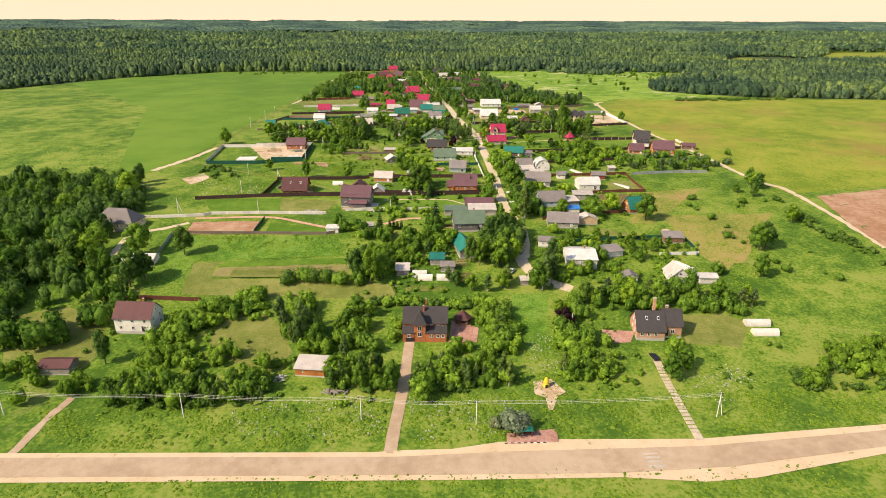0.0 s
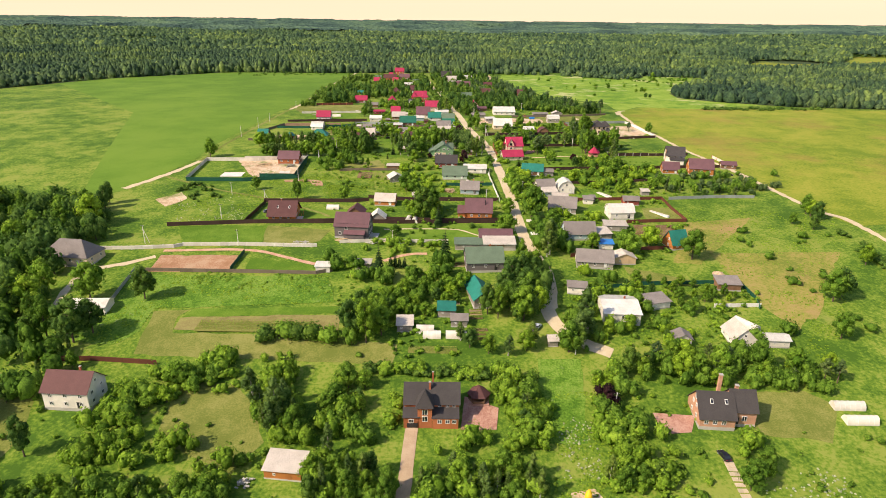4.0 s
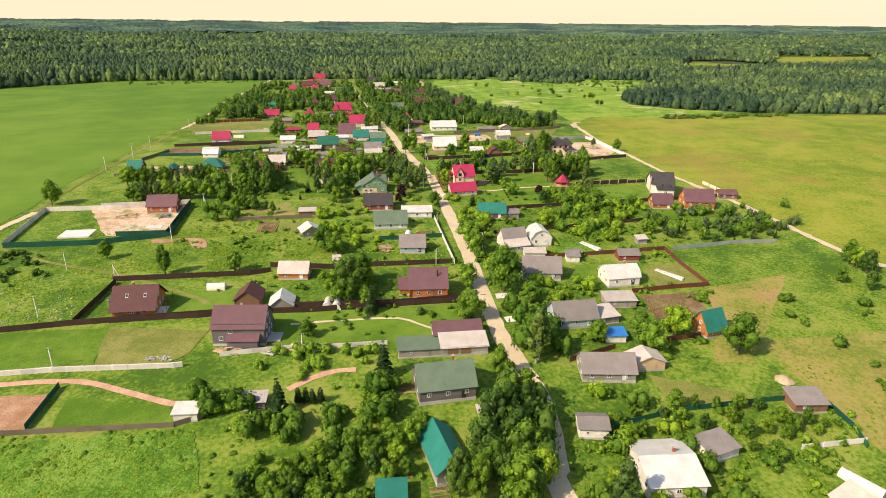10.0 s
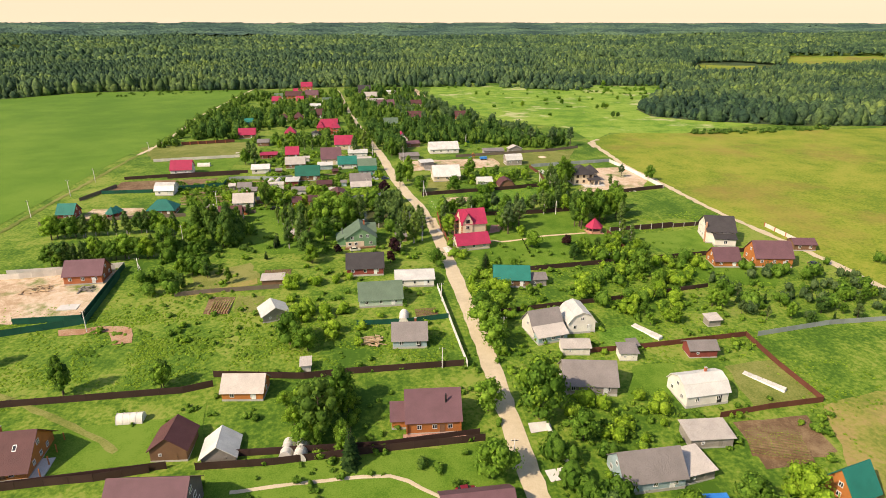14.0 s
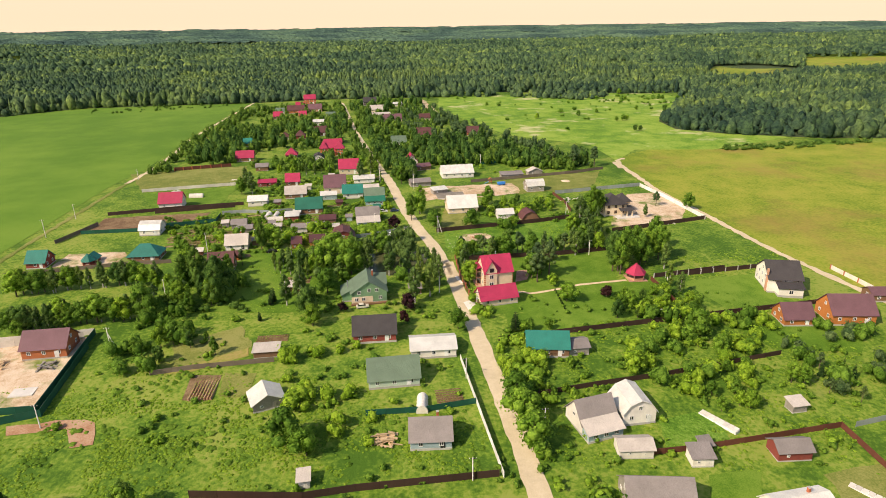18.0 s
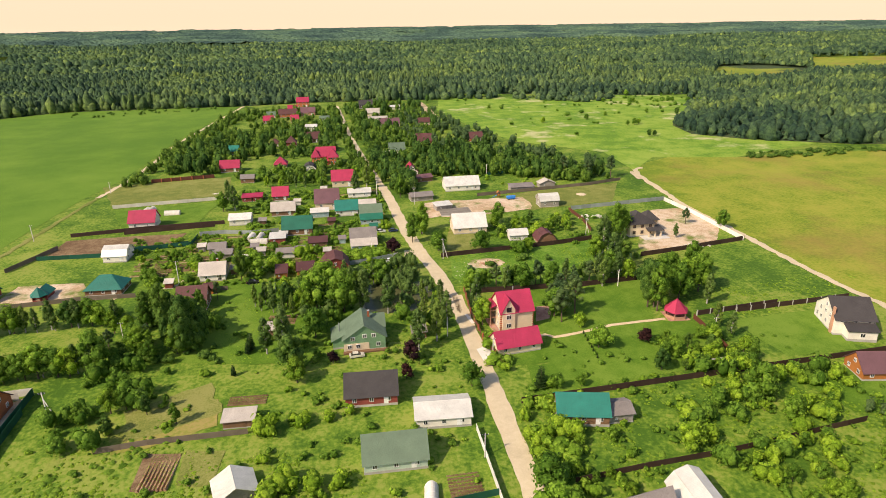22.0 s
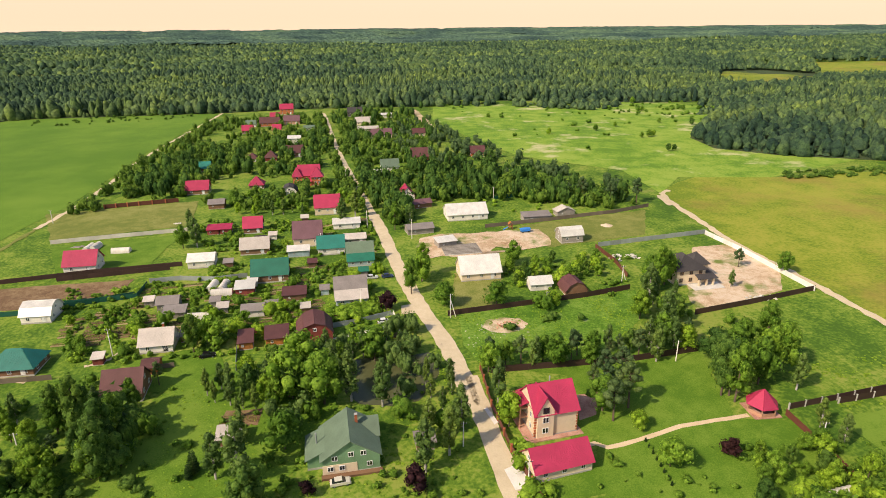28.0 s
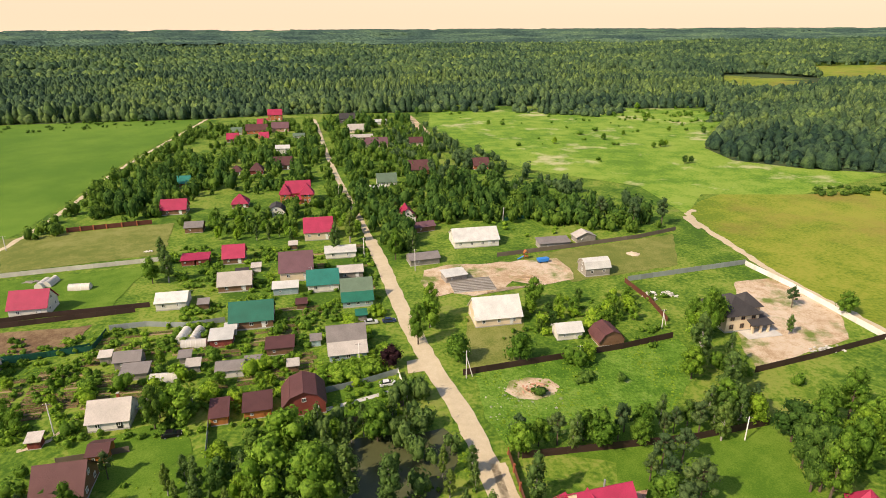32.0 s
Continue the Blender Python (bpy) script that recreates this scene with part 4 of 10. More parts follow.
def brick_villa(x, y, turn):
    """The orange brick house: steep main roof, a stair tower with its own pointed roof, low roofs over the ground floor in front."""
    ob = root("brick_house", x, y, turn, "two-storey orange brick house with dark roof and stair tower", "house")
    block(ob, 15.2, 8.4, 5.6, 4.0, "gable", "x", W_BRICK, R_DARK, at=pose(0, 1.9, 0))
    block(ob, 4.0, 4.6, 6.8, 3.6, "hip", "y", W_BRICK, R_DARK, name="tower", at=pose(-1.9, -2.9, 0), base=0)
    block(ob, 4.2, 3.0, 2.9, 1.3, "shed", "x", W_BRICK, R_DARK, name="porch", at=pose(-5.7, -3.7, 0), base=0, over=0.3)
    block(ob, 7.2, 3.2, 2.9, 1.3, "shed", "x", W_BRICK, R_DARK, name="porch", at=pose(3.8, -3.8, 0), base=0, over=0.3)
    for z in (2.4, 4.6):
        window(ob, -1.9, -5.2, z, 1.5, 1.8, "f")
    for u in (2.2, 4.4, 6.2):
        window(ob, u, -2.3, 4.8, 0.9, 0.9, "f")
        window(ob, u, -5.4, 1.7, 1.2, 1.2, "f")
    window(ob, -5.7, -5.2, 1.7, 1.4, 1.2, "f")
    for v in (0, 3.4):
        window(ob, 7.6, v, 2.0, 1.1, 1.3, "r")
        window(ob, 7.6, v, 4.6, 1.1, 1.3, "r")
        window(ob, -7.6, v, 3.4, 1.1, 1.3, "l")
    chimney(ob, -0.6, 0.6, 8.4, 2.2, BRICK_RED, 0.6)
    chimney(ob, 0.2, 3.6, 8.8, 3.2, BRICK_RED, 0.5)
    roof_window(ob, [(2.9, -0.6, 6.66), (3.7, -0.6, 6.66), (3.7, 0.3, 7.52), (2.9, 0.3, 7.52)])
    part("garage_door", boxed(-6.9, -5.34, -0.4, -3.9, -5.2, 1.0), DARK_METAL, ob, "dark sunken garage door")
    return ob


def salmon_villa(x, y, turn):
    """The salmon brick house: a long front slope that comes low, a stepped right end, two chimneys, roof windows."""
    ob = root("brick_house", x, y, turn, "salmon brick house with steep dark roof and two chimneys", "house")
    block(ob, 9.6, 10.6, 3.2, 5.2, "gable", "x", W_PINK, R_DARK, at=pose(-2.9, 0, 0))
    block(ob, 6.6, 8.4, 4.6, 4.4, "gable", "x", W_PINK, R_DARK, at=pose(4.9, 0.8, 0))
    for v, z in ((-2.0, 1.8), (1.6, 1.8), (-1.3, 4.6), (1.3, 4.6), (0, 6.6)):
        window(ob, -7.7, v, z, 1.0, 1.2, "l")
    for u in (-6, -3.6, -1.2):
        window(ob, u, -5.3, 1.8, 1.2, 1.3, "f")
    window(ob, 5.0, -3.4, 2.2, 1.4, 1.6, "f")
    door(ob, 3.0, -3.4, 1.0, 2.1, "f", DARK_METAL)
    chimney(ob, 3.4, 1.2, 8.0, 2.0, W_PINK, 0.9)
    chimney(ob, 0.0, 4.6, 6.8, 4.4, W_PINK, 0.9)
    for u in (-4.6, -0.6):
        roof_window(ob, [(u, -2.6, 6.02), (u + 0.8, -2.6, 6.02), (u + 0.8, -1.6, 7.02), (u, -1.6, 7.02)])
    return ob


def green_house(x, y, turn):
    """The green house: a wide front gable with windows in two rows, a lower roof on either side."""
    ob = root("green_house", x, y, turn, "green two-storey house with sage metal roof and cream ground floor", "house")
    block(ob, 12.0, 11.5, 3.9, 4.0, "gable", "y", W_GREEN, R_SAGE, at=pose(0.8, 0, 0))
    block(ob, 3.4, 8.0, 2.6, 1.6, "shed", "y", W_GREEN, R_SAGE, name="side_wing", at=pose(-6.6, 0.8, 0))
    block(ob, 7.0, 6.0, 4.4, 2.6, "gable", "x", W_GREEN, R_SAGE, name="side_wing", at=pose(3.6, 3.2, 0))
    part("plinth_cladding", boxed(-5.2, -5.86, 0.3, 2.0, -5.7, 2.5), W_CREAM, ob, "cream ground-floor cladding")
    for u, z in ((-3.6, 1.6), (-1.2, 1.6), (4.6, 1.7), (-2.6, 4.0), (0.8, 4.6), (3.4, 4.6)):
        window(ob, u, -5.88 if u < 2 and z < 2.5 else -5.75, z, 1.2, 1.2, "f")
    for v in (-3, 0, 3):
        window(ob, 6.8, v, 2.0, 1.1, 1.2, "r")
    part("deck", boxed(-5.5, -7.0, -0.4, 7.2, -5.75, 0.25), W_WOOD, ob, "dark wooden deck along the front")
    chimney(ob, 2.6, 2.0, 6.6, 2.2, BRICK_RED, 0.6)
    bm = bmesh.new()
    limb(bm, (-6.2, 0.5, 3.0), (-6.2, 0.5, 6.4), 0.16, 0.16, 8)
    part("flue", bm, F_GREY, ob, "metal stove flue")
    return ob


def cream_villa(x, y, turn):
    """The tall cream house: a red roof, a front bay with three windows over one another, quoins, balconies on the side."""
    ob = root("cream_house", x, y, turn, "tall cream house with bright red roof and brown quoins", "house")
    block(ob, 10.4, 9.6, 6.2, 4.8, "gable", "x", W_CREAM, R_RED, at=pose(0.6, 0, 0))
    block(ob, 4.0, 6.0, 7.0, 3.6, "gable", "y", W_CREAM, R_RED, name="bay", at=pose(-2.2, -2.2, 0), base=0, over=0.35)
    for z in (1.9, 4.7, 7.2):
        window(ob, -2.2, -5.2, z, 1.5, 1.5, "f", DARK_METAL if z > 7 else None)
    for v in (-2.4, 1.6):
        for z in (1.9, 4.8):
            window(ob, -4.6, v, z, 1.0, 1.4, "l")
            window(ob, 5.8, v, z, 1.0, 1.4, "r")
    for sx, sy in ((-4.6, -4.8), (5.8, -4.8), (5.8, 4.8)):
        for i in range(8):
            e = 0.34 if i % 2 else 0.24
            part("quoin", boxed(sx - e, sy - 0.07, 0.35 + i * 0.72, sx + 0.07 if sx > 0 else sx + e, sy + 0.07, 0.8 + i * 0.72), BRICK_RED, ob, "brown corner stone")
    for z in (0.1, 2.9, 5.4):
        bl = part("balcony", boxed(-6.6, -0.6, z - 0.15, -4.6, 4.4, z), W_PINK, ob, "side balcony")
        if z > 1:
            part("railing", boxed(-6.64, -0.6, z, -6.56, 4.4, z + 0.9), W_CREAM, bl)
    for v in (-0.5, 4.3):
        part("pillar", boxed(-6.65, v - 0.12, -0.5, -6.4, v + 0.12, 6.6), W_PINK, ob)
    part("balcony_roof", slab([(-6.9, -1.0, 6.2), (-4.4, -1.0, 7.0), (-4.4, 4.8, 7.0), (-6.9, 4.8, 6.2)], 0.14), R_RED, ob)
    part("paving", boxed(-6.8, -6.2, -0.5, 7.0, 5.2, 0.06), PAVING, ob, "pinkish paving round the house")
    bm = bmesh.new()
    limb(bm, (1.0, 0.8, 9.6), (1.0, 0.8, 12.0), 0.18, 0.18, 8)
    part("flue", bm, F_GREY, ob, "metal flue")
    return ob


def plum_house(x, y, turn):
    """The large grey house: broad plum roof, a lower plum roof over the porch, an angled right end."""
    ob = root("grey_house", x, y, turn, "large grey-sided house with plum metal roof", "house")
    block(ob, 15.0, 11.0, 5.4, 4.6, "gable", "x", W_GREY, R_PLUM, at=pose(0, 0.6, 0))
    block(ob, 8.6, 3.0, 2.5, 1.3, "shed", "x", W_GREY, R_PLUM, name="porch", at=pose(1.6, -5.6, 0), base=0)
    for u, z in ((-5.0, 2.0), (-2.2, 4.3)):
        window(ob, u, -4.9, z, 1.2, 1.3, "f")
    for v, z in ((-2.5, 1.9), (0.6, 1.9), (3.4, 1.9), (-1.5, 4.4), (2.0, 4.4), (0.6, 7.0)):
        window(ob, 7.5, v, z, 1.3, 1.4, "r")
    for v in (-2, 2):
        window(ob, -7.5, v, 2.2, 1.2, 1.3, "l")
    for i in range(24):
        u = -7.3 + i * 0.63
        part("snow_guard", boxed(u, -4.35, 6.26, u + 0.12, -4.2, 6.46), DARK_METAL, ob)
    part("terrace", boxed(7.6, -3.0, -0.6, 11.4, 3.0, 0.2), CONCRETE, ob, "grey corner terrace")
    return ob


def log_house(x, y, turn):
    """The orange log house: steep plum roof, lower porch with open posts at its end, log ends at the corners."""
    ob = root("log_house", x, y, turn, "orange log house with steep plum metal roof", "house")
    block(ob, 12.6, 10.5, 3.6, 5.2, "gable", "x", W_LOG, R_PLUM, at=pose(1.2, 0, 0))
    block(ob, 3.6, 7.0, 2.5, 2.6, "gable", "x", W_LOG, R_PLUM, name="porch", at=pose(-6.8, 0.6, 0))
    for u in (-2.2, 1.4, 5.0):
        window(ob, u, -5.25, 1.9, 1.1, 1.2, "f")
    door(ob, 3.2, -5.25, 1.0, 2.1, "f", W_WOOD)
    for sx in (-5.1, 7.5):
        for i in range(9):
            bm = bmesh.new()
            limb(bm, (sx, -5.75, 0.55 + i * 0.34), (sx, -5.2, 0.55 + i * 0.34), 0.16, 0.16, 8)
            part("log_end", bm, W_LOG, ob)
    for v in (-2.4, 1.5):
        window(ob, 7.5, v, 1.9, 1.1, 1.2, "r")
    part("terrace", boxed(-6.0, -7.0, -0.7, 8.6, -5.3, 0.12), PAVING, ob, "paved strip in front")
    bm = bmesh.new()
    limb(bm, (4.2, -2.4, 6.0), (4.2, -2.4, 8.8), 0.2, 0.2, 8)
    part("flue", bm, DARK_METAL, ob, "dark stove flue")
    return ob


def white_modern(x, y, turn):
    """The white house at the meadow: two storeys, dark roof, a lower front wing."""
    ob = root("white_house", x, y, turn, "large white plastered house with dark roof", "house")
    block(ob, 11.0, 13.0, 5.0, 4.6, "gable", "x", W_WHITE, R_DARK)
    block(ob, 8.0, 3.8, 3.0, 1.3, "shed", "x", W_WHITE, R_DARK, name="wing", at=pose(1.0, -7.8, 0))
    for v, z in ((-4, 2), (-1, 2), (2, 2), (4.6, 2), (-3, 4.7), (0, 4.7), (3, 4.7), (0, 7.0)):
        window(ob, -5.5, v, z, 1.1, 1.3, "l")
    for u in (-3.8, 0, 3.8):
        window(ob, u, -6.5, 4.5, 1.0, 0.9, "f")
    window(ob, 1.0, -9.7, 1.6, 1.4, 1.3, "f")
    part("chimney", boxed(-5.95, -5.4, -1.0, -5.5, -4.4, 8.2), W_PINK, ob, "pale brick outside chimney")
    return ob


def mansion(x, y, turn):
    """The unfinished mansion: cream walls, dark hipped roofs over wings, a pillared porch."""
    ob = root("mansion", x, y, turn, "unfinished cream mansion with dark hipped roofs", "house")
    block(ob, 11.0, 12.0, 5.8, 3.6, "hip", "y", W_CREAM, R_DARK, over=0.7)
    block(ob, 6.0, 7.0, 5.8, 3.0, "hip", "x", W_CREAM, R_DARK, name="wing", at=pose(6.4, 2.0, 0), over=0.7)
    for u in (2.2, 5.0, 7.6):
        part("pillar", boxed(u - 0.3, -8.4, -0.8, u + 0.3, -7.8, 2.7), W_CREAM, ob)
    part("porch_roof", slab([(1.2, -9.0, 2.8), (8.8, -9.0, 2.8), (8.4, -4.0, 4.0), (1.6, -4.0, 4.0)], 0.2), R_DARK, ob)
    for u in (-3.6, 0, 3.6):
        for z in (1.8, 4.5):
            window(ob, u, -6.0, z, 1.3, 1.5, "f", W_WOOD)
    for v in (-3.0, 2.6):
        for z in (1.8, 4.5):
            window(ob, 5.5 if v < 0 else 9.4, v, z, 1.2, 1.4, "r", W_WOOD)
            window(ob, -5.5, v, z, 1.2, 1.4, "l", W_WOOD)
    part("terrace", boxed(-1, -11, -0.8, 10.5, -6.0, 0.1), PALE_CONCRETE, ob, "pale terrace slab")
    return ob


def spire_mansion(x, y, turn):
    """The brick mansion with several pointed red roofs."""
    ob = root("brick_mansion", x, y, turn, "brick mansion with several pointed red roofs", "house")
    block(ob, 12.0, 9.0, 5.4, 5.0, "gable", "x", W_BRICK, R_RED)
    block(ob, 6.4, 6.4, 5.4, 4.6, "hip", "y", W_BRICK, R_RED, name="tower", at=pose(4.4, -4.6, 0))
    block(ob, 5.0, 5.0, 5.6, 4.4, "hip", "y", W_BRICK, R_RED, name="tower", at=pose(-6.6, -3.2, 0))
    block(ob, 5.0, 4.0, 2.6, 1.4, "shed", "x", W_BRICK, R_RED, name="porch", at=pose(-1.2, -6.2, 0), base=0)
    for u in (-6.6, 3.4, 5.4):
        for z in (1.8, 4.2):
            window(ob, u, -5.7 if u < 0 else -7.8, z, 1.0, 1.4, "f")
    return ob


def tiered_house(x, y, turn, w, d, wall_mat, top_mat, low_mat, label):
    """A garden house whose gable faces the viewer, with a paler lower roof in front of it."""
    ob = root("garden_house", x, y, turn, label, "house")
    block(ob, w, d, 3.0, 4.4, "gable", "x", wall_mat, top_mat, at=pose(0, 1.4, 0))
    block(ob, w * 0.98, 3.4, 2.2, 1.5, "shed", "x", W_BLUE, low_mat, name="veranda", at=pose(0, -d / 2 + 0.1, 0), base=0.2)
    for u in (-0.3, 0, 0.3):
        window(ob, u * w, -d / 2 - 1.6, 1.3, 1.2, 1.0, "f")
    window(ob, -w / 2, 1.4, 3.6, 0.9, 1.0, "l")
    return ob


def two_tone_garage(x, y, turn):
    """The long garage by the lane: a plum gabled roof behind, a pale lean-to roof in front."""
    ob = root("garage", x, y, turn, "long garage with plum metal roof and pale lean-to in front", "garage")
    block(ob, 14.2, 7.4, 3.4, 2.4, "gable", "x", W_GREYWOOD, R_PLUM, at=pose(-0.4, 2.6, 0))
    block(ob, 13.6, 6.0, 2.4, 1.3, "shed", "x", W_GREYWOOD, R_PALE, name="lean_to", at=pose(0.6, -4.1, 0), over=0.3)
    for u in (-4.4, -0.6):
        part("garage_door", boxed(u, -7.24, 0.1, u + 3.0, -7.1, 2.2), W_WOOD, ob, "brown garage door")
    window(ob, 6.7, 2.6, 2.0, 1.1, 1.0, "r")
    window(ob, -7.5, 2.6, 2.0, 1.1, 1.0, "l")
    part("gutter", boxed(-6.5, -7.55, 2.16, 7.7, -7.42, 2.28), WHITE_PLASTIC, ob)
    return ob


def low_log_house(x, y, turn):
    """The log house with a broad brown roof that comes low in front, roof windows and an open porch at its end."""
    ob = root("log_house", x, y, turn, "log house with broad low brown metal roof and roof windows", "house")
    block(ob, 12.4, 12.6, 2.7, 5.2, "gable", "x", W_LOG, R_BROWN, over=0.8)
    for u in (-2.6, 2.8):
        roof_window(ob, [(u, -3.4, 5.16), (u + 0.8, -3.4, 5.16), (u + 0.8, -2.3, 6.06), (u, -2.3, 6.06)])
    for u in (-3.8, -0.4, 3.2):
        window(ob, u, -6.3, 1.6, 1.1, 1.1, "f")
    for v in (-3.0, 0.2, 3.2):
        window(ob, 6.2, v, 1.7, 1.0, 1.2, "r")
    window(ob, 6.2, 0, 4.8, 1.1, 1.2, "r")
    window(ob, -6.2, 0, 4.8, 1.1, 1.2, "l")
    door(ob, 1.4, -6.3, 0.95, 2.0, "f", W_WOOD)
    part("terrace", boxed(6.3, -6.6, -0.8, 9.0, 6.2, 0.12), PALE_CONCRETE, ob, "pale terrace along the end wall")
    for v in (-6.2, -2.2, 1.8, 5.8):
        part("porch_post", boxed(8.5, v - 0.1, -0.6, 8.7, v + 0.1, 2.4), W_LOG, ob)
    chimney(ob, -1.2, 1.2, 6.6, 1.9, BRICK_RED, 0.6)
    return ob


def teal_cabin(x, y, turn):
    ob = root("cabin", x, y, turn, "orange wooden cabin with steep teal roof", "house")
    block(ob, 7.6, 7.4, 2.4, 5.0, "gable", "x", W_LOG, R_TEAL)
    for z in (1.6, 4.0):
        window(ob, -3.8, -0.4, z, 1.0, 1.2, "l")
    window(ob, -1.5, -3.7, 1.4, 1.0, 1.0, "f")
    door(ob, 1.6, -3.7, 0.9, 2.0, "f", W_WOOD)
    return ob


def gazebo(x, y, roof_mat, wall_mat, label, radius=3.0, h=2.3, rise=2.6, sides=6):
    """A round summer house: posts, low wall, a pointed roof of as many slopes as sides."""
    ob = root("gazebo", x, y, 0, label, "gazebo")
    ring = [(math.cos(6.283 * i / sides), math.sin(6.283 * i / sides)) for i in range(sides)]
    for i in range(sides):
        (a, b), (c, d) = ring[i], ring[(i + 1) % sides]
        part("post", boxed(a * radius - 0.1, b * radius - 0.1, -0.6, a * radius + 0.1, b * radius + 0.1, h), wall_mat, ob)
        q = radius + 0.5
        part("roof_slope", slab([(a * q, b * q, h - 0.2), (c * q, d * q, h - 0.2), (0, 0, h + rise)], 0.1), roof_mat, ob)
        part("low_wall", slab([(a * radius, b * radius, -0.5), (c * radius, d * radius, -0.5), (c * radius, d * radius, 1.0), (a * radius, b * radius, 1.0)], 0.1), wall_mat, ob)
    part("floor_slab", boxed(-radius, -radius, -0.8, radius, radius, 0.1), PAVING, ob)
    return ob


def greenhouse(x, y, length, width=3.0, h=2.1, turn=0.0, label="rounded greenhouse covered with pale film"):
    """A hoop greenhouse: a curved skin, end walls, a door and visible hoops."""
    ob = root("greenhouse", x, y, turn, label, "greenhouse")
    arc = [(width / 2 * math.cos(math.pi * i / 12), h * math.sin(math.pi * i / 12)) for i in range(13)]
    part("skin", prism([(width / 2, -0.5), *arc, (-width / 2, -0.5)], -length / 2, length / 2, "x"), POLYCARB, ob, smooth=False)
    n = max(3, round(length / 1.5))
    for k in range(n + 1):
        bm = bmesh.new()
        u = -length / 2 + length * k / n
        for (a, z), (b, w) in zip(arc, arc[1:]):
            limb(bm, (u, a * 1.02, z * 1.02), (u, b * 1.02, w * 1.02), 0.04, 0.04, 4)
        part("hoop", bm, WHITE_PLASTIC, ob)
    part("door", boxed(length / 2, -0.4, 0, length / 2 + 0.05, 0.4, 1.8), WHITE_PLASTIC, ob)
    return ob


def cold_frame(x, y, length, width, turn=0.0):
    ob = root("cold_frame", x, y, turn, "long low white glazed cold frame in a garden", "cold frame")
    part("frame", boxed(-length / 2, -width / 2, -0.4, length / 2, width / 2, 0.5), WHITE_PLASTIC, ob)
    n = max(3, round(length / 1.2))
    for i in range(n):
        u = -length / 2 + length * i / n
        part("pane", slab([(u + 0.06, -width / 2, 0.52), (u + length / n - 0.06, -width / 2, 0.52), (u + length / n - 0.06, width / 2, 0.75), (u + 0.06, width / 2, 0.75)], 0.04), POLYCARB, ob)
    return ob


def car(x, y, turn, color, label, length=4.3, name="car"):
    """A parked car: lower body, cabin with windows, wheels with rims, lights."""
    key = "car_paint_%d_%d_%d" % tuple(int(100 * c) for c in color)
    m = paint(key, color, 0.3, 0.2, wear=0.05)
    ob = root(name, x, y, turn, label, "car")
    s = length / 4.3
    side = [(-2.12, 0.35), (-2.15, 0.75), (-1.95, 0.95), (-1.3, 1.0), (1.0, 0.98), (1.95, 0.82), (2.15, 0.62), (2.12, 0.35)]
    bm = prism([(a * s, z) for a, z in side], -0.86, 0.86, "y")
    bmesh.ops.rotate(bm, verts=bm.verts, cent=(0, 0, 0), matrix=Matrix.Identity(3))
    part("body", bm, m, ob)
    top = [(-1.7 * s, 0.97), (-1.15 * s, 1.43), (0.35 * s, 1.46), (1.1 * s, 0.97)]
    part("cabin", prism(top, -0.74, 0.74, "y"), GLASS, ob, "dark car windows")
    part("car_roof", slab([(-1.18 * s, -0.72, 1.44), (0.38 * s, -0.72, 1.47), (0.38 * s, 0.72, 1.47), (-1.18 * s, 0.72, 1.44)], 0.04), m, ob)
    for sx in (-1.35 * s, 1.35 * s):
        for sy in (-0.86, 0.72):
            bm = bmesh.new()
            limb(bm, (sx, sy, 0.32), (sx, sy + 0.16, 0.32), 0.32, 0.32, 14)
            w = part("wheel", bm, DARK_METAL, ob, "black tyre")
            bm = bmesh.new()
            limb(bm, (sx, sy - 0.02 if sy < 0 else sy + 0.16, 0.32), (sx, sy if sy < 0 else sy + 0.18, 0.32), 0.18, 0.18, 10)
            part("rim", bm, F_GREY, w)
    for sy in (-0.6, 0.6):
        part("headlight", boxed(2.08 * s, sy - 0.18, 0.62, 2.16 * s, sy + 0.18, 0.74), WHITE_PLASTIC, ob)
        part("tail_light", boxed(-2.17 * s, sy - 0.18, 0.68, -2.1 * s, sy + 0.18, 0.82), R_RED, ob)
    return ob


def power_pole(x, y, tall, strut=False):
    """A concrete power pole with a cross-arm and insulators, some with a leaning strut."""
    ob = root("power_pole", x, y, 0, "slender grey concrete power pole with cross-arm" + (" and leaning strut" if strut else ""), "pole", "power poles")
    bm = bmesh.new()
    limb(bm, (0, 0, -0.8), (0, 0, tall), 0.16, 0.1, 8)
    part("shaft", bm, PALE_CONCRETE, ob, smooth=True)
    arm = part("cross_arm", boxed(-0.8, -0.06, tall - 0.5, 0.8, 0.06, tall - 0.38), DARK_METAL, ob)
    for u in (-0.7, 0, 0.7):
        bm = bmesh.new()
        limb(bm, (u, 0, tall - 0.38), (u, 0, tall - 0.14), 0.06, 0.04, 6)
        part("insulator", bm, WHITE_PLASTIC, arm)
    if strut:
        bm = bmesh.new()
        limb(bm, (2.0, 0.6, -0.8), (0, 0, tall * 0.8), 0.14, 0.1, 8)
        part("strut", bm, PALE_CONCRETE, ob, smooth=True)
    return ob


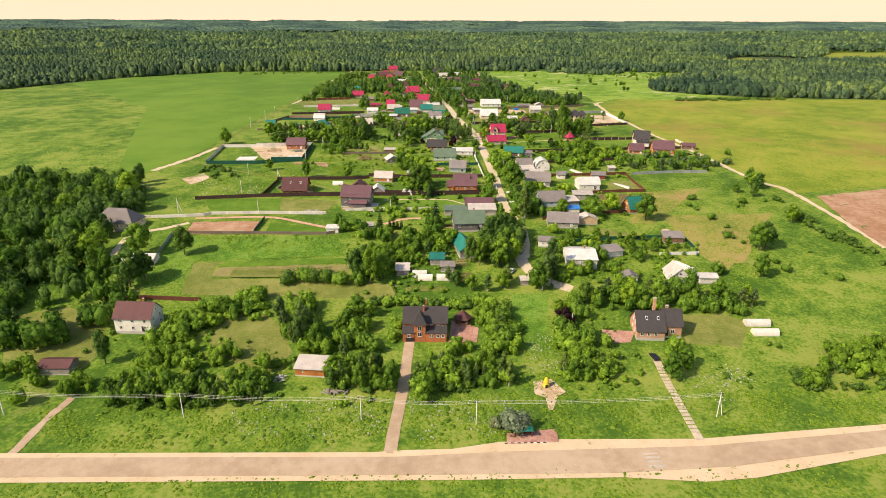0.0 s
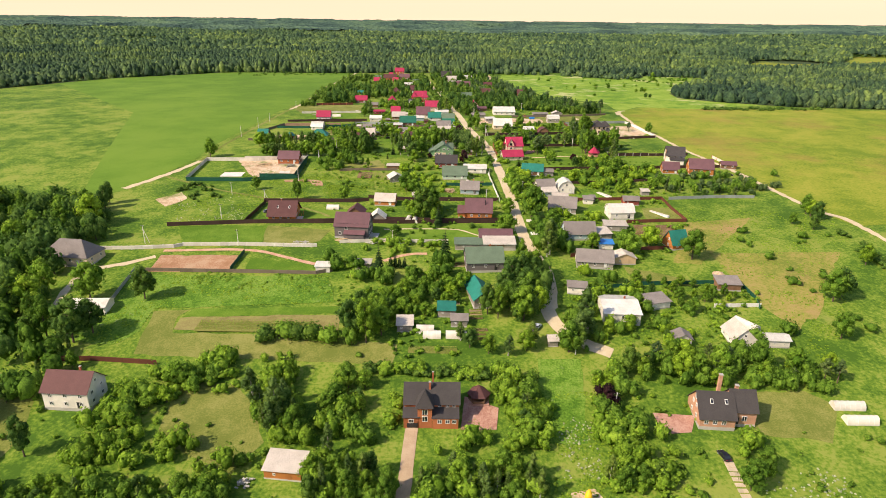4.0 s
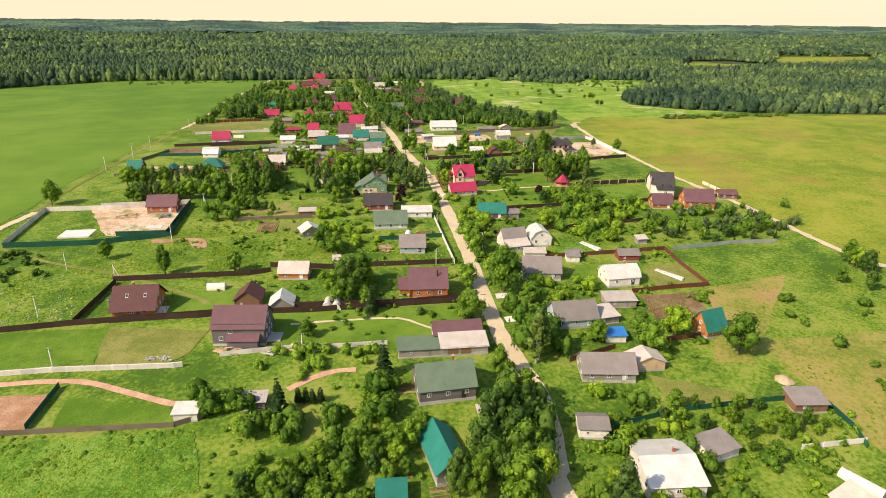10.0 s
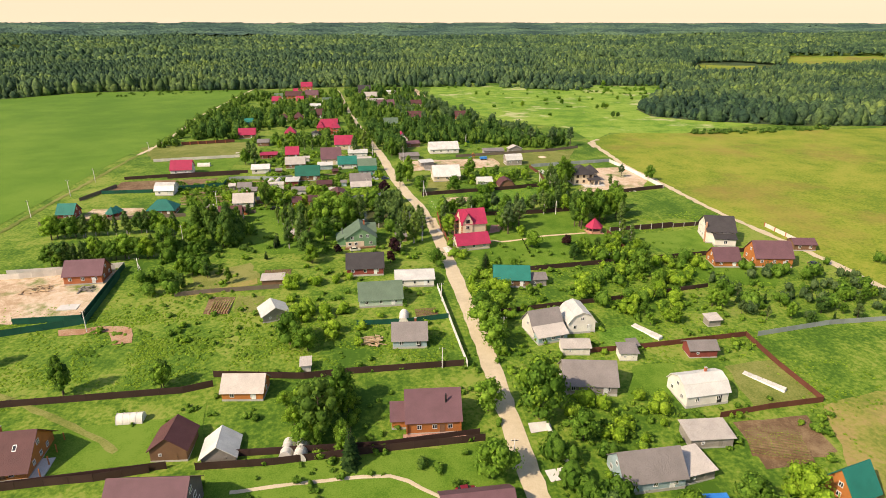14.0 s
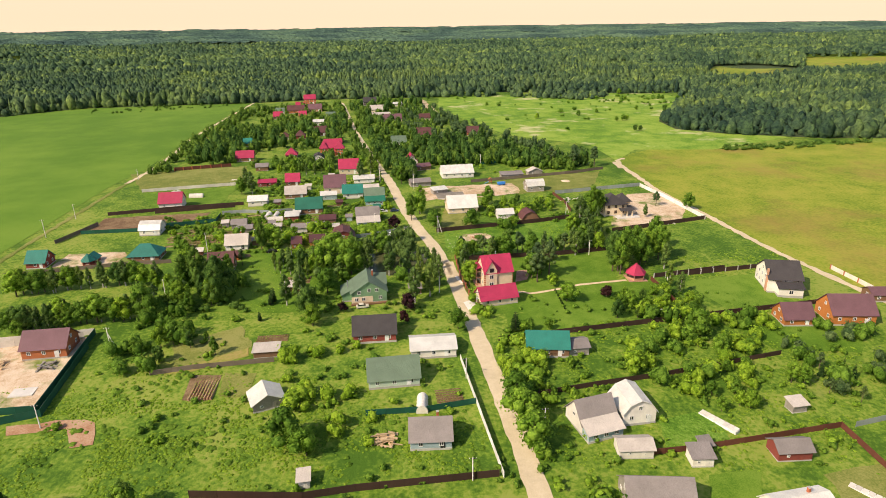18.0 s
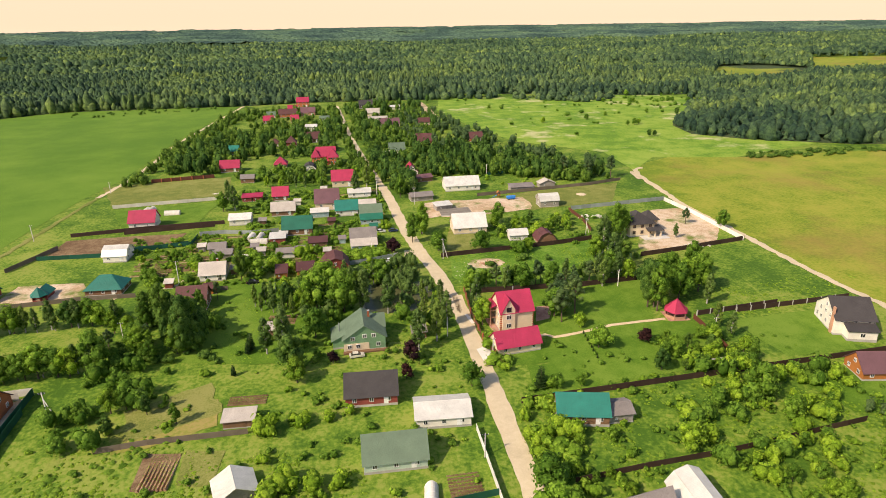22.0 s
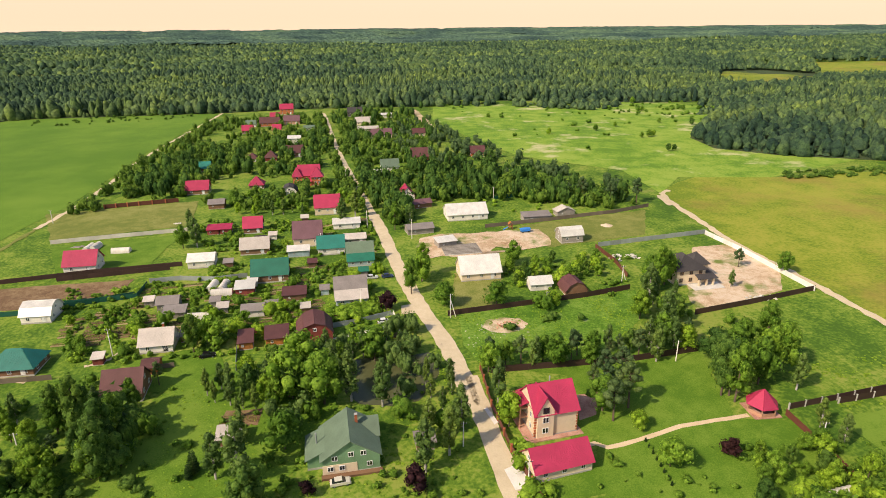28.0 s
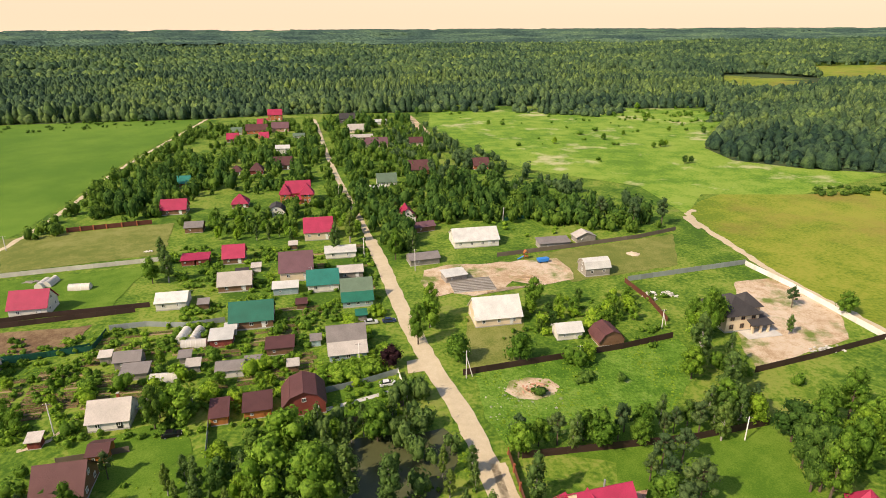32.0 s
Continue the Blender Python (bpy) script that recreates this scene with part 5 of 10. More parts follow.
def wires(p, q, high):
    """Three sagging wires from one pole to the next."""
    ob = root("power_line", p[0], p[1], 0, "three thin power wires sagging between concrete poles", "power line")
    ox, oy, oz = ob.matrix_basis.translation
    for side in (-0.7, 0.0, 0.7):
        bm = bmesh.new()
        pts = []
        for i in range(11):
            k = i / 10
            x, y = p[0] + (q[0] - p[0]) * k, p[1] + (q[1] - p[1]) * k
            z = gz(*p) * (1 - k) + gz(*q) * k + high - 4 * k * (1 - k) * 1.1
            pts.append((x - ox, y + side - oy, z - oz))
        for a, b in zip(pts, pts[1:]):
            limb(bm, a, b, 0.03, 0.03, 3)
        part("wire", bm, PALE_CONCRETE, ob)
    return ob


def bus_shelter(x, y, turn):
    ob = root("bus_shelter", x, y, turn, "small bus shelter with bright teal roof", "bus stop")
    part("back_wall", boxed(-2.4, 1.0, -0.4, 2.4, 1.12, 2.3), W_RED, ob)
    for u in (-2.4, 2.3):
        part("side_wall", boxed(u, -0.6, -0.4, u + 0.1, 1.0, 2.3), W_RED, ob)
    part("roof", slab([(-2.8, -1.4, 2.6), (2.8, -1.4, 2.6), (2.8, 1.4, 2.3), (-2.8, 1.4, 2.3)], 0.12), R_TEAL, ob, "teal sheet roof")
    part("bench", boxed(-2.0, 0.5, 0.35, 2.0, 0.95, 0.48), W_WOOD, ob)
    for i in range(14):
        k = part("kerb_stone", boxed(-5.5 + i * 0.9, -3.2, -0.5, -4.7 + i * 0.9, -2.95, 0.22), W_WHITE if i % 2 else DARK_METAL, ob)
    return ob


SLAB = paint("worn_tan_slab", (0.52, 0.43, 0.31), 0.9, wear=0.3)


def slab_path(pts, count):
    ob = root("slab_path", pts[0][0], pts[0][1], 0, "path of paired pale concrete slabs laid in grass", "path")
    ox, oy, oz = ob.matrix_basis.translation
    line = smooth_line(pts, 0.5)
    for i in range(count):
        p = line[int((len(line) - 1) * i / (count - 1))]
        q = line[min(len(line) - 1, int((len(line) - 1) * i / (count - 1)) + 2)]
        a = math.atan2((q - p).y, (q - p).x) if (q - p).length > 0 else math.pi / 2
        for k in (-1, 1):
            bm = boxed(-0.62, -0.6, -0.2, 0.62, 0.6, 0.1, 0.03)
            sl = part("slab", bm, SLAB, ob)
            n = Vector((-math.sin(a), math.cos(a))) * k * 0.62
            sl.matrix_basis = pose(p.x + n.x - ox, p.y + n.y - oy, gz(p.x, p.y) - oz + 0.08, 0, 0, math.degrees(a))
    return ob


def pile(name, x, y, w, d, h, material, label, count=40, long=1.6, seed=3, category="pile"):
    """A heap of boards, logs or blocks lying over one another."""
    rnd = random.Random(seed)
    ob = root(name, x, y, 0, label, category)
    count = int(count * 0.65)
    for i in range(count):
        k = i / count
        l, t = long * rnd.uniform(0.5, 1.1), rnd.uniform(0.12, 0.3)
        b = part("piece", boxed(-l / 2, -t, -t / 2, l / 2, t, t / 2), material, ob)
        b.matrix_basis = pose(rnd.uniform(-w / 2, w / 2) * (1 - 0.5 * k), rnd.uniform(-d / 2, d / 2) * (1 - 0.5 * k), 0.1 + h * k * rnd.uniform(0.5, 1), rnd.uniform(-8, 8), rnd.uniform(-10, 10), rnd.uniform(-25, 25) + (90 if rnd.random() < 0.25 else 0))
    return ob


def mound(x, y, r, h, material, label, seed=1):
    rnd = random.Random(seed)
    verts, faces = [(0, 0, h)], []
    n = 18
    for j, (k, z) in enumerate(((0.3, 0.82), (0.6, 0.45), (0.85, 0.16), (1.05, -0.15))):
        for i in range(n):
            a = 6.283 * i / n
            u = r * k * rnd.uniform(0.85, 1.15)
            verts.append((math.cos(a) * u, math.sin(a) * u, h * z * rnd.uniform(0.85, 1.15)))
    for i in range(n):
        faces.append((0, 1 + i, 1 + (i + 1) % n))
        for j in range(3):
            a, b = 1 + j * n + i, 1 + j * n + (i + 1) % n
            faces.append((a, a + n, b + n, b))
    ob = poly_mesh("sand_mound", verts, faces, material)
    ob.matrix_basis = pose(x, y, gz(x, y))
    return tagged(ob, label, "pile")


def bed_rows(x, y, w, d, turn, rows, label="row of vegetable plants in dug soil", soil=None):
    """Ridges of soil with a line of young plants on each."""
    ob = root("vegetable_rows", x, y, turn, label, "garden bed")
    rnd = random.Random(int(x * 10))
    for i in range(rows):
        v = -d / 2 + d * (i + 0.5) / rows
        part("ridge", prism([(v - d / rows * 0.38, -0.3), (v + d / rows * 0.38, -0.3), (v + d / rows * 0.2, 0.3), (v - d / rows * 0.2, 0.3)], -w / 2, w / 2, "x"), soil or BROWN_SOIL, ob)
        verts, faces = sprinkle(rnd, [((u, v, 0.4), (0.3, 0.2, 0.2)) for u in np.arange(-w / 2 + 0.3, w / 2, 0.8)], int(w * 3), 0.12)
        tagged(poly_mesh("plants", verts, faces, LEAF["fresh"], ob), kind="stuff")
    return ob


def yellow_cover(x, y):
    """A tall yellow plastic cover with a rounded top."""
    bm = bmesh.new()
    for z0, z1, r0, r1 in ((-0.3, 1.4, 1.0, 0.95), (1.4, 2.6, 0.95, 0.7), (2.6, 3.4, 0.7, 0.25)):
        limb(bm, (0, 0, z0), (0, 0, z1), r0, r1, 14)
    ob = root("play_tent", x, y, 0, "tall bright yellow pointed play tent on sand", "tent")
    part("cover", bm, paint("yellow_sheet", (0.75, 0.50, 0.02), 0.5), ob, smooth=True)
    part("entrance", boxed(-0.4, -1.02, 0.0, 0.4, -0.8, 1.2), DARK_METAL, ob)
    return ob


def foundation(x, y, w, d, beams):
    """A concrete house slab with raised beams."""
    ob = root("foundation", x, y, 3, "flat concrete house foundation on sandy ground", "foundation")
    part("slab", boxed(-w / 2, -d / 2, -0.8, w / 2, d / 2, 0.3), PALE_CONCRETE if not beams else CONCRETE, ob)
    for i in range(beams * 2):
        v = -d / 2 + d * (i + 0.5) / (beams * 2)
        part("beam", boxed(-w / 2, v - 0.2, 0.3, w / 2, v + 0.2, 0.62), W_GREYWOOD, ob)
    return ob


def digger(x, y):
    """A small blue tipper wagon."""
    ob = root("tipper_wagon", x, y, 10, "small blue tipper wagon on the sandy plot", "wagon")
    part("tray", prism([(-1.9, 0.7), (1.9, 0.7), (2.3, 1.9), (-2.3, 1.9)], -1.0, 1.0, "y"), R_BLUE, ob)
    part("chassis", boxed(-2.1, -0.5, 0.45, 2.1, 0.5, 0.7), DARK_METAL, ob)
    for sx in (-1.3, 1.3):
        for sy in (-0.95, 0.7):
            bm = bmesh.new()
            limb(bm, (sx, sy, 0.4), (sx, sy + 0.25, 0.4), 0.42, 0.42, 12)
            part("wheel", bm, DARK_METAL, ob)
    return ob


def play_tower(x, y):
    ob = root("play_tower", x, y, 0, "small orange and blue play tower with slide", "play tower")
    for u in (-0.7, 0.7):
        for v in (-0.7, 0.7):
            part("post", boxed(u - 0.08, v - 0.08, -0.4, u + 0.08, v + 0.08, 2.6), W_RED, ob)
    part("deck", boxed(-0.8, -0.8, 1.2, 0.8, 0.8, 1.35), W_LOG, ob)
    for s in (-1, 1):
        part("roof_slope", slab([(s * 1.0, -1.0, 2.5), (s * 1.0, 1.0, 2.5), (0, 1.0, 3.5), (0, -1.0, 3.5)], 0.08), W_LOG, ob)
    part("slide", slab([(-0.8, -0.35, 1.2), (-0.8, 0.35, 1.2), (-3.2, 0.35, 0.0), (-3.2, -0.35, 0.0)], 0.1), R_BLUE, ob, "blue plastic slide")
    return ob


BEDS = []


def bed_kind(i):
    """A raised bed with planks round it and rows of greens."""
    rnd = random.Random(70 + i)
    w, d = (4.5, 1.3) if i % 2 else (6.5, 1.6)
    ob = new("vegetable_bed")
    tagged(ob, ("dug brown bed with rows of young greens", "raised plank bed full of leafy greens", "long soil bed with sparse seedlings", "bed of dense green strawberry plants", "narrow bed with onion rows")[i], "garden bed", "allotment beds")
    part("soil", prism([(-d / 2, -0.5), (d / 2, -0.5), (d / 2 * 0.9, 0.22), (-d / 2 * 0.9, 0.22)], -w / 2, w / 2, "x"), BROWN_SOIL, ob)
    if i in (1, 4):
        for s in (-1, 1):
            part("plank", boxed(-w / 2, s * d / 2 - 0.04, -0.5, w / 2, s * d / 2 + 0.04, 0.3), LUMBER, ob)
    rows = 3 if i != 3 else 4
    lobes = [((u, -d / 2 + d * (r + 0.5) / rows, 0.3), (0.22, 0.15, 0.22)) for r in range(rows) for u in np.arange(-w / 2 + 0.3, w / 2, 0.55)]
    verts, faces = sprinkle(rnd, lobes, 40 + 60 * (i % 3), 0.13)
    tagged(poly_mesh("foliage", verts, faces, LEAF["fresh" if i % 2 else "leafy"], ob), kind="stuff")
    return [ob, False]


def allotment(pts, count, turn, seed):
    """Beds side by side over a garden, all along one heading, with trodden gaps between them."""
    rnd = random.Random(seed)
    if not BEDS:
        BEDS.extend(bed_kind(i) for i in range(5))
    c, s = math.cos(radians(turn)), math.sin(radians(turn))
    mx, my = sum(p[0] for p in pts) / len(pts), sum(p[1] for p in pts) / len(pts)
    spots = [(mx + u * c - v * s, my + u * s + v * c) for u in np.arange(-80, 80, 7.6) for v in np.arange(-60, 60, 2.3)]
    spots = [p for p in spots if inside(p[0], p[1], pts) and clear(p[0], p[1], 1.5) and noise.noise((p[0] * 0.05, p[1] * 0.05, seed)) > -0.15]
    rnd.shuffle(spots)
    for x, y in spots[:count]:
        held = rnd.choice(BEDS)
        m = pose(x, y, gz(x, y) + 0.05, 0, 0, turn + rnd.uniform(-2, 2))
        if held[1]:
            copy_thing(held[0], m)
        else:
            held[0].matrix_basis, held[1] = m, True
        BUSY.append((x, y, 1.0))


# ---- the ground sheet and the far woods ----
def ground_sheet():
    ys = sorted({*range(-200, 1200, 5), *range(1200, 2200, 40), *range(2200, 5801, 150), -1500, -800})
    xs = sorted({*range(-700, 701, 25), *range(-4900, 4901, 150)})
    verts = [(x, y, gz(x, y)) for y in ys for x in xs]
    n = len(xs)
    faces = [(j * n + i, j * n + i + 1, (j + 1) * n + i + 1, (j + 1) * n + i) for j in range(len(ys) - 1) for i in range(n - 1)]
    ob = poly_mesh("ground", verts, faces, GRASS)
    return tagged(ob, "grassy ground rising from the road to the woods", "ground", kind="structure")


ground_sheet()


def far_canopy(name, x0, x1, y0, y1, step, seed, label):
    """The roof of a far wood: a sheet of tree tops, with lone higher crowns and clearings left low."""
    rnd = random.Random(seed)
    nx, ny = int((x1 - x0) / step) + 1, int((y1 - y0) / step) + 1
    verts = []
    for j in range(ny):
        for i in range(nx):
            x, y = x0 + (i + rnd.uniform(-0.4, 0.4)) * step, y0 + (j + rnd.uniform(-0.4, 0.4)) * step
            wave = noise.noise((x * 0.004, y * 0.004, 1.0))
            open_land = noise.noise((x * 0.0016, y * 0.0022, 7.0)) > (0.42 if y > 1500 else 9)
            edge = min(1.0, 0.25 + (y - y0) / 220) if y0 < 2000 else 1.0
            stand = noise.noise((x * 0.0028, y * 0.0045, 4.0))
            top = 13 + 5 * wave + (7 if stand > 0.15 else 0 if stand > -0.2 else -6) + rnd.uniform(-3, 4)
            verts.append((x, y, gz(x, y) + (-3 if open_land else top * edge)))
    faces = []
    for j in range(ny - 1):
        for i in range(nx - 1):
            a = j * nx + i
            faces += [(a, a + 1, a + nx), (a + 1, a + nx + 1, a + nx)]
    ob = poly_mesh(name, verts, faces, HAZED_CANOPY)
    return tagged(ob, label, "forest", kind="stuff")


def hazed_canopy_mat():
    m, n, l, b = tree_of("hazed_canopy")
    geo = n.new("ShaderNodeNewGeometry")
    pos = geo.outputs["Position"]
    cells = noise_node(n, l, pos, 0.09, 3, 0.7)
    # Bluish greens: the haze of distance is mixed into the far tree tops' colour.
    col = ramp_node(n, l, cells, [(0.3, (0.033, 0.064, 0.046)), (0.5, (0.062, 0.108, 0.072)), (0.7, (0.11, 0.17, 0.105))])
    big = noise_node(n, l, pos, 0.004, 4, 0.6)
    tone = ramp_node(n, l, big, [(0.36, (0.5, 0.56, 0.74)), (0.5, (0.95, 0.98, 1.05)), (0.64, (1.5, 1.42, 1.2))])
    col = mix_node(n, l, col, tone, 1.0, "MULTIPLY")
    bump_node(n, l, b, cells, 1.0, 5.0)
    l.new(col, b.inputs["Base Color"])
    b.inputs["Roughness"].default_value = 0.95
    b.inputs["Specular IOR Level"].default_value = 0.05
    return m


HAZED_CANOPY = hazed_canopy_mat()

# ---- ground, fields, roads ----
patch('field_1', [(-148.0, 1006.0), (-152.5, 876.0), (-155.0, 762.0), (-151.0, 690.0), (-150.5, 640.0), (-155.0, 608.0), (-158.0, 519.0), (-162.0, 459.0), (-161.0, 419.0), (-167.0, 383.0), (-172.0, 363.0), (-189.0, 335.6), (-276.9, 575.0), (-640.0, 975.0), (-463.5, 960.0), (-319.7, 972.0), (-252.3, 1012.0)], FIELD, 0.1, 'large bright green sown field beside the village', 'field')
patch('meadow_1', [(151.2, 618.5), (148.7, 551.4), (153.7, 507.9), (159.9, 458.4), (166.9, 418.6), (180.0, 356.0), (185.3, 334.8), (191.2, 321.4), (252.9, 335.1), (463.8, 370.1), (807.3, 671.8), (361.4, 647.8), (287.7, 646.2), (235.8, 643.4), (207.2, 660.4), (173.8, 640.8)], OLIVE, 0.112, 'olive-green dry meadow with brownish patches', 'meadow')
patch('meadow_2', [(64.1, 902.8), (81.9, 804.7), (103.4, 724.6), (154.8, 673.5), (154.0, 619.5), (179.8, 651.5), (233.4, 643.4), (313.9, 676.3), (307.9, 709.2), (275.4, 714.3), (283.3, 822.4), (365.5, 926.1), (326.6, 1026.0), (214.2, 972.3), (150.0, 1005.6), (78.1, 1017.6)], WILD, 0.158, 'wild bright green meadow with pale dry streaks', 'meadow')
patch('soil_1', [(203.4, 317.6), (249.6, 330.1), (328.4, 335.8), (250.7, 244.8), (199.8, 254.6), (198.5, 281.4)], SOIL, 0.184, 'bare reddish ploughed soil at the meadow edge', 'soil')
patch('road_shoulder', [(-499.7, 131.7), (-180.4, 132.1), (-119.9, 132.9), (-18.9, 133.8), (-9.7, 134.7), (2.7, 135.2), (15.3, 138.0), (32.9, 139.3), (72.7, 139.7), (99.9, 143.0), (129.4, 146.3), (191.5, 154.0), (482.0, 187.3), (447.3, 170.2), (179.8, 141.9), (121.0, 134.0), (81.4, 124.7), (67.7, 123.2), (46.4, 124.7), (2.5, 123.5), (-112.5, 122.0), (-169.2, 121.2), (-457.1, 116.8)], SHOULDER, 0.130, 'sandy shoulder along the country road', 'road')
patch('road', [(-493.5, 129.6), (-178.9, 130.6), (-118.7, 131.1), (-12.6, 132.0), (18.1, 134.2), (73.1, 136.7), (127.5, 143.6), (188.3, 150.7), (471.8, 182.3), (456.9, 174.9), (182.9, 145.1), (123.0, 136.9), (77.4, 128.8), (46.8, 126.2), (2.5, 125.4), (-113.7, 123.8), (-171.2, 123.2), (-464.7, 119.5)], ASPHALT, 0.196, 'worn pale asphalt country road', 'road')
patch('crossing_stripe', [(54.7, 133.7), (58.4, 133.9), (58.4, 133.3), (54.6, 133.0)], STRIPE, 0.242, 'faded white crossing stripe painted on asphalt', 'road marking')
patch('crossing_stripe', [(54.7, 132.4), (58.8, 132.6), (58.6, 131.7), (54.6, 131.5)], STRIPE, 0.248, 'faded white crossing stripe painted on asphalt', 'road marking')
patch('crossing_stripe', [(54.7, 130.8), (59.0, 131.1), (58.9, 130.2), (54.6, 130.0)], STRIPE, 0.200, 'faded white crossing stripe painted on asphalt', 'road marking')
patch('crossing_stripe', [(54.6, 129.1), (59.2, 129.4), (59.0, 128.3), (54.4, 128.1)], STRIPE, 0.206, 'faded white crossing stripe painted on asphalt', 'road marking')
ribbon('lane', [(51.9, 220.5), (43.0, 225.8), (35.9, 234.8), (34.1, 246.4), (34.7, 244.2), (36.9, 256.3), (37.1, 270.7), (33.9, 288.2), (31.9, 300.2), (30.8, 327.0), (29.9, 362.4), (26.9, 414.1), (24.2, 463.5), (24.3, 451.3), (20.6, 481.2), (15.4, 505.9), (10.4, 537.4), (6.8, 570.4), (2.2, 605.7)], 5.2, TRACK, 0.140, 'pale sandy village lane', 'road', 0.30)
ribbon('lane_2', [(2.2, 605.7), (-1.0, 629.6), (-9.9, 692.6), (-16.8, 743.5), (-25.0, 817.3), (-35.4, 919.0), (-40.9, 965.7)], 3.2, TRACK, 0.140, 'pale sandy village lane between gardens', 'road', 0.30)
ribbon('field_track', [(199.8, 254.6), (192.5, 325.3), (186.1, 337.6), (180.0, 356.0), (171.2, 401.3), (159.2, 454.4), (153.7, 507.9), (149.3, 546.0), (151.8, 615.1), (149.3, 598.7), (154.8, 619.4), (161.4, 625.9)], 3.2, TRACK, 0.180, 'sandy track along the meadow', 'track', 0.60)
ribbon('sand_way', [(51.5, 978.1), (55.1, 914.2), (57.3, 858.9)], 7.0, SAND, 0.160, 'wide sandy way at the end of the village', 'track', 1.00)
ribbon('field_path', [(-155.8, 413.7), (-156.0, 459.0), (-153.0, 519.0), (-150.5, 560.0), (-148.5, 606.0)], 2.2, DRYLAWN, 0.180, 'faint grassy path along the field edge', 'path', 0.60)
ribbon('field_path', [(-148.5, 606.0), (-146.0, 642.0), (-147.0, 690.0), (-151.0, 762.0), (-148.0, 876.0), (-144.0, 1000.0)], 2.6, TRACK, 0.180, 'pale sandy track along the field edge', 'track', 0.60)
ribbon('dirt_road', [(-176.7, 359.5), (-163.6, 388.1), (-155.8, 413.7)], 4.0, TRACK, 0.160, 'dirt road beside the walled plot', 'track', 0.60)
ribbon('drive', [(-14.3, 133.4), (-13.5, 148.4), (-12.5, 161.6), (-11.9, 180.7), (-11.6, 187.0)], 3.6, ASPHALT, 0.140, 'grey-brown paved driveway to the brick house', 'driveway', 0.10)
ribbon('farm_path', [(-116.6, 132.4), (-116.2, 141.7), (-115.8, 150.4), (-114.0, 157.1)], 2.6, ASPHALT, 0.120, 'trodden dirt path from the road', 'path', 0.40)
ribbon('left_track', [(-143.6, 241.3), (-145.9, 254.9), (-145.3, 266.3), (-133.3, 272.4), (-123.6, 278.9)], 2.8, TRACK, 0.120, 'dirt track by the pond house', 'track', 0.40)
ribbon('pink_path', [(-122.5, 284.1), (-113.8, 284.8), (-97.5, 286.1), (-83.2, 285.4), (-70.5, 280.4), (-57.3, 274.9), (-53.1, 274.6)], 2.0, PATH_BRICK, 0.140, 'pinkish brick garden path', 'path', 0.10)
ribbon('pink_path', [(-28.8, 278.0), (-22.7, 282.5), (-16.2, 285.0), (-11.1, 285.2)], 2.0, PATH_BRICK, 0.140, 'pinkish brick garden path', 'path', 0.10)
patch('crop_strip', [(-93.6, 240.9), (-39.4, 244.3), (-38.6, 239.8), (-95.3, 236.2)], LAWN, 0.112, 'bright green strip of young crop', 'field')
patch('crop_rows', [(-95.7, 235.9), (-39.9, 238.9), (-39.6, 230.0), (-95.8, 229.0)], SOIL_GRASS, 0.118, 'brown soil with thin crop rows', 'field')
patch('crop_field', [(-106.9, 239.3), (-103.3, 216.0), (-19.5, 213.2), (-18.7, 223.0), (-39.1, 227.4), (-95.9, 227.2), (-97.1, 236.1), (-94.4, 240.6)], DRYLAWN, 0.084, 'pale yellow-green worn field', 'field')
patch('rough_plot', [(-126.8, 263.8), (-49.0, 265.1), (-43.6, 246.6), (-107.6, 240.8), (-106.9, 228.2), (-111.5, 220.5), (-133.1, 222.4), (-123.5, 236.0)], ROUGH, 0.090, 'dense green rough grass plot', 'grass')
patch('soil_court', [(-121.9, 279.9), (-89.9, 281.0), (-89.0, 267.3), (-120.8, 266.3)], SOIL, 0.136, 'bare red earth plot inside a low fence', 'soil')
patch('lawn_1', [(-127.0, 310.0), (-85.9, 311.9), (-83.1, 291.7), (-117.1, 291.2)], LAWN, 0.122, 'mown green lawn inside a fence', 'lawn')
patch('lawn_2', [(-85.9, 311.9), (-56.0, 308.0), (-58.6, 296.2), (-64.2, 291.9), (-83.1, 291.7)], DRYLAWN, 0.128, 'dry yellowish lawn with seed beds', 'lawn')
patch('lawn_3', [(-84.0, 279.3), (-57.8, 273.6), (-55.4, 267.5), (-82.9, 267.2)], LAWN, 0.080, 'mown green lawn by the shelter', 'lawn')
patch('lawn_4', [(-38.3, 315.8), (27.2, 318.9), (25.9, 304.8), (14.9, 300.6), (-0.3, 294.0), (-35.8, 299.0)], LAWN, 0.086, 'mown lawn with a trodden path', 'lawn')
patch('lawn_5', [(-94.4, 330.5), (-74.2, 333.1), (-45.3, 335.2), (-43.5, 340.1), (-40.7, 321.1), (-72.8, 317.2), (-87.8, 317.7)], LAWN, 0.092, 'mown lawn behind a dark fence', 'lawn')
patch('lawn_6', [(55.8, 479.1), (92.0, 467.8), (84.2, 438.1), (99.4, 435.0), (97.2, 413.1), (30.8, 420.0), (37.7, 427.3), (44.9, 426.3), (50.0, 436.5), (43.0, 435.5)], LAWN, 0.098, 'bright mown lawn round the red-roofed house', 'lawn')
patch('lawn_7', [(-52.9, 468.1), (-16.6, 482.6), (-9.4, 455.1), (-22.0, 426.9), (-64.8, 432.6), (-58.6, 445.4)], LAWN, 0.104, 'bright green lawn between dark trees', 'lawn')
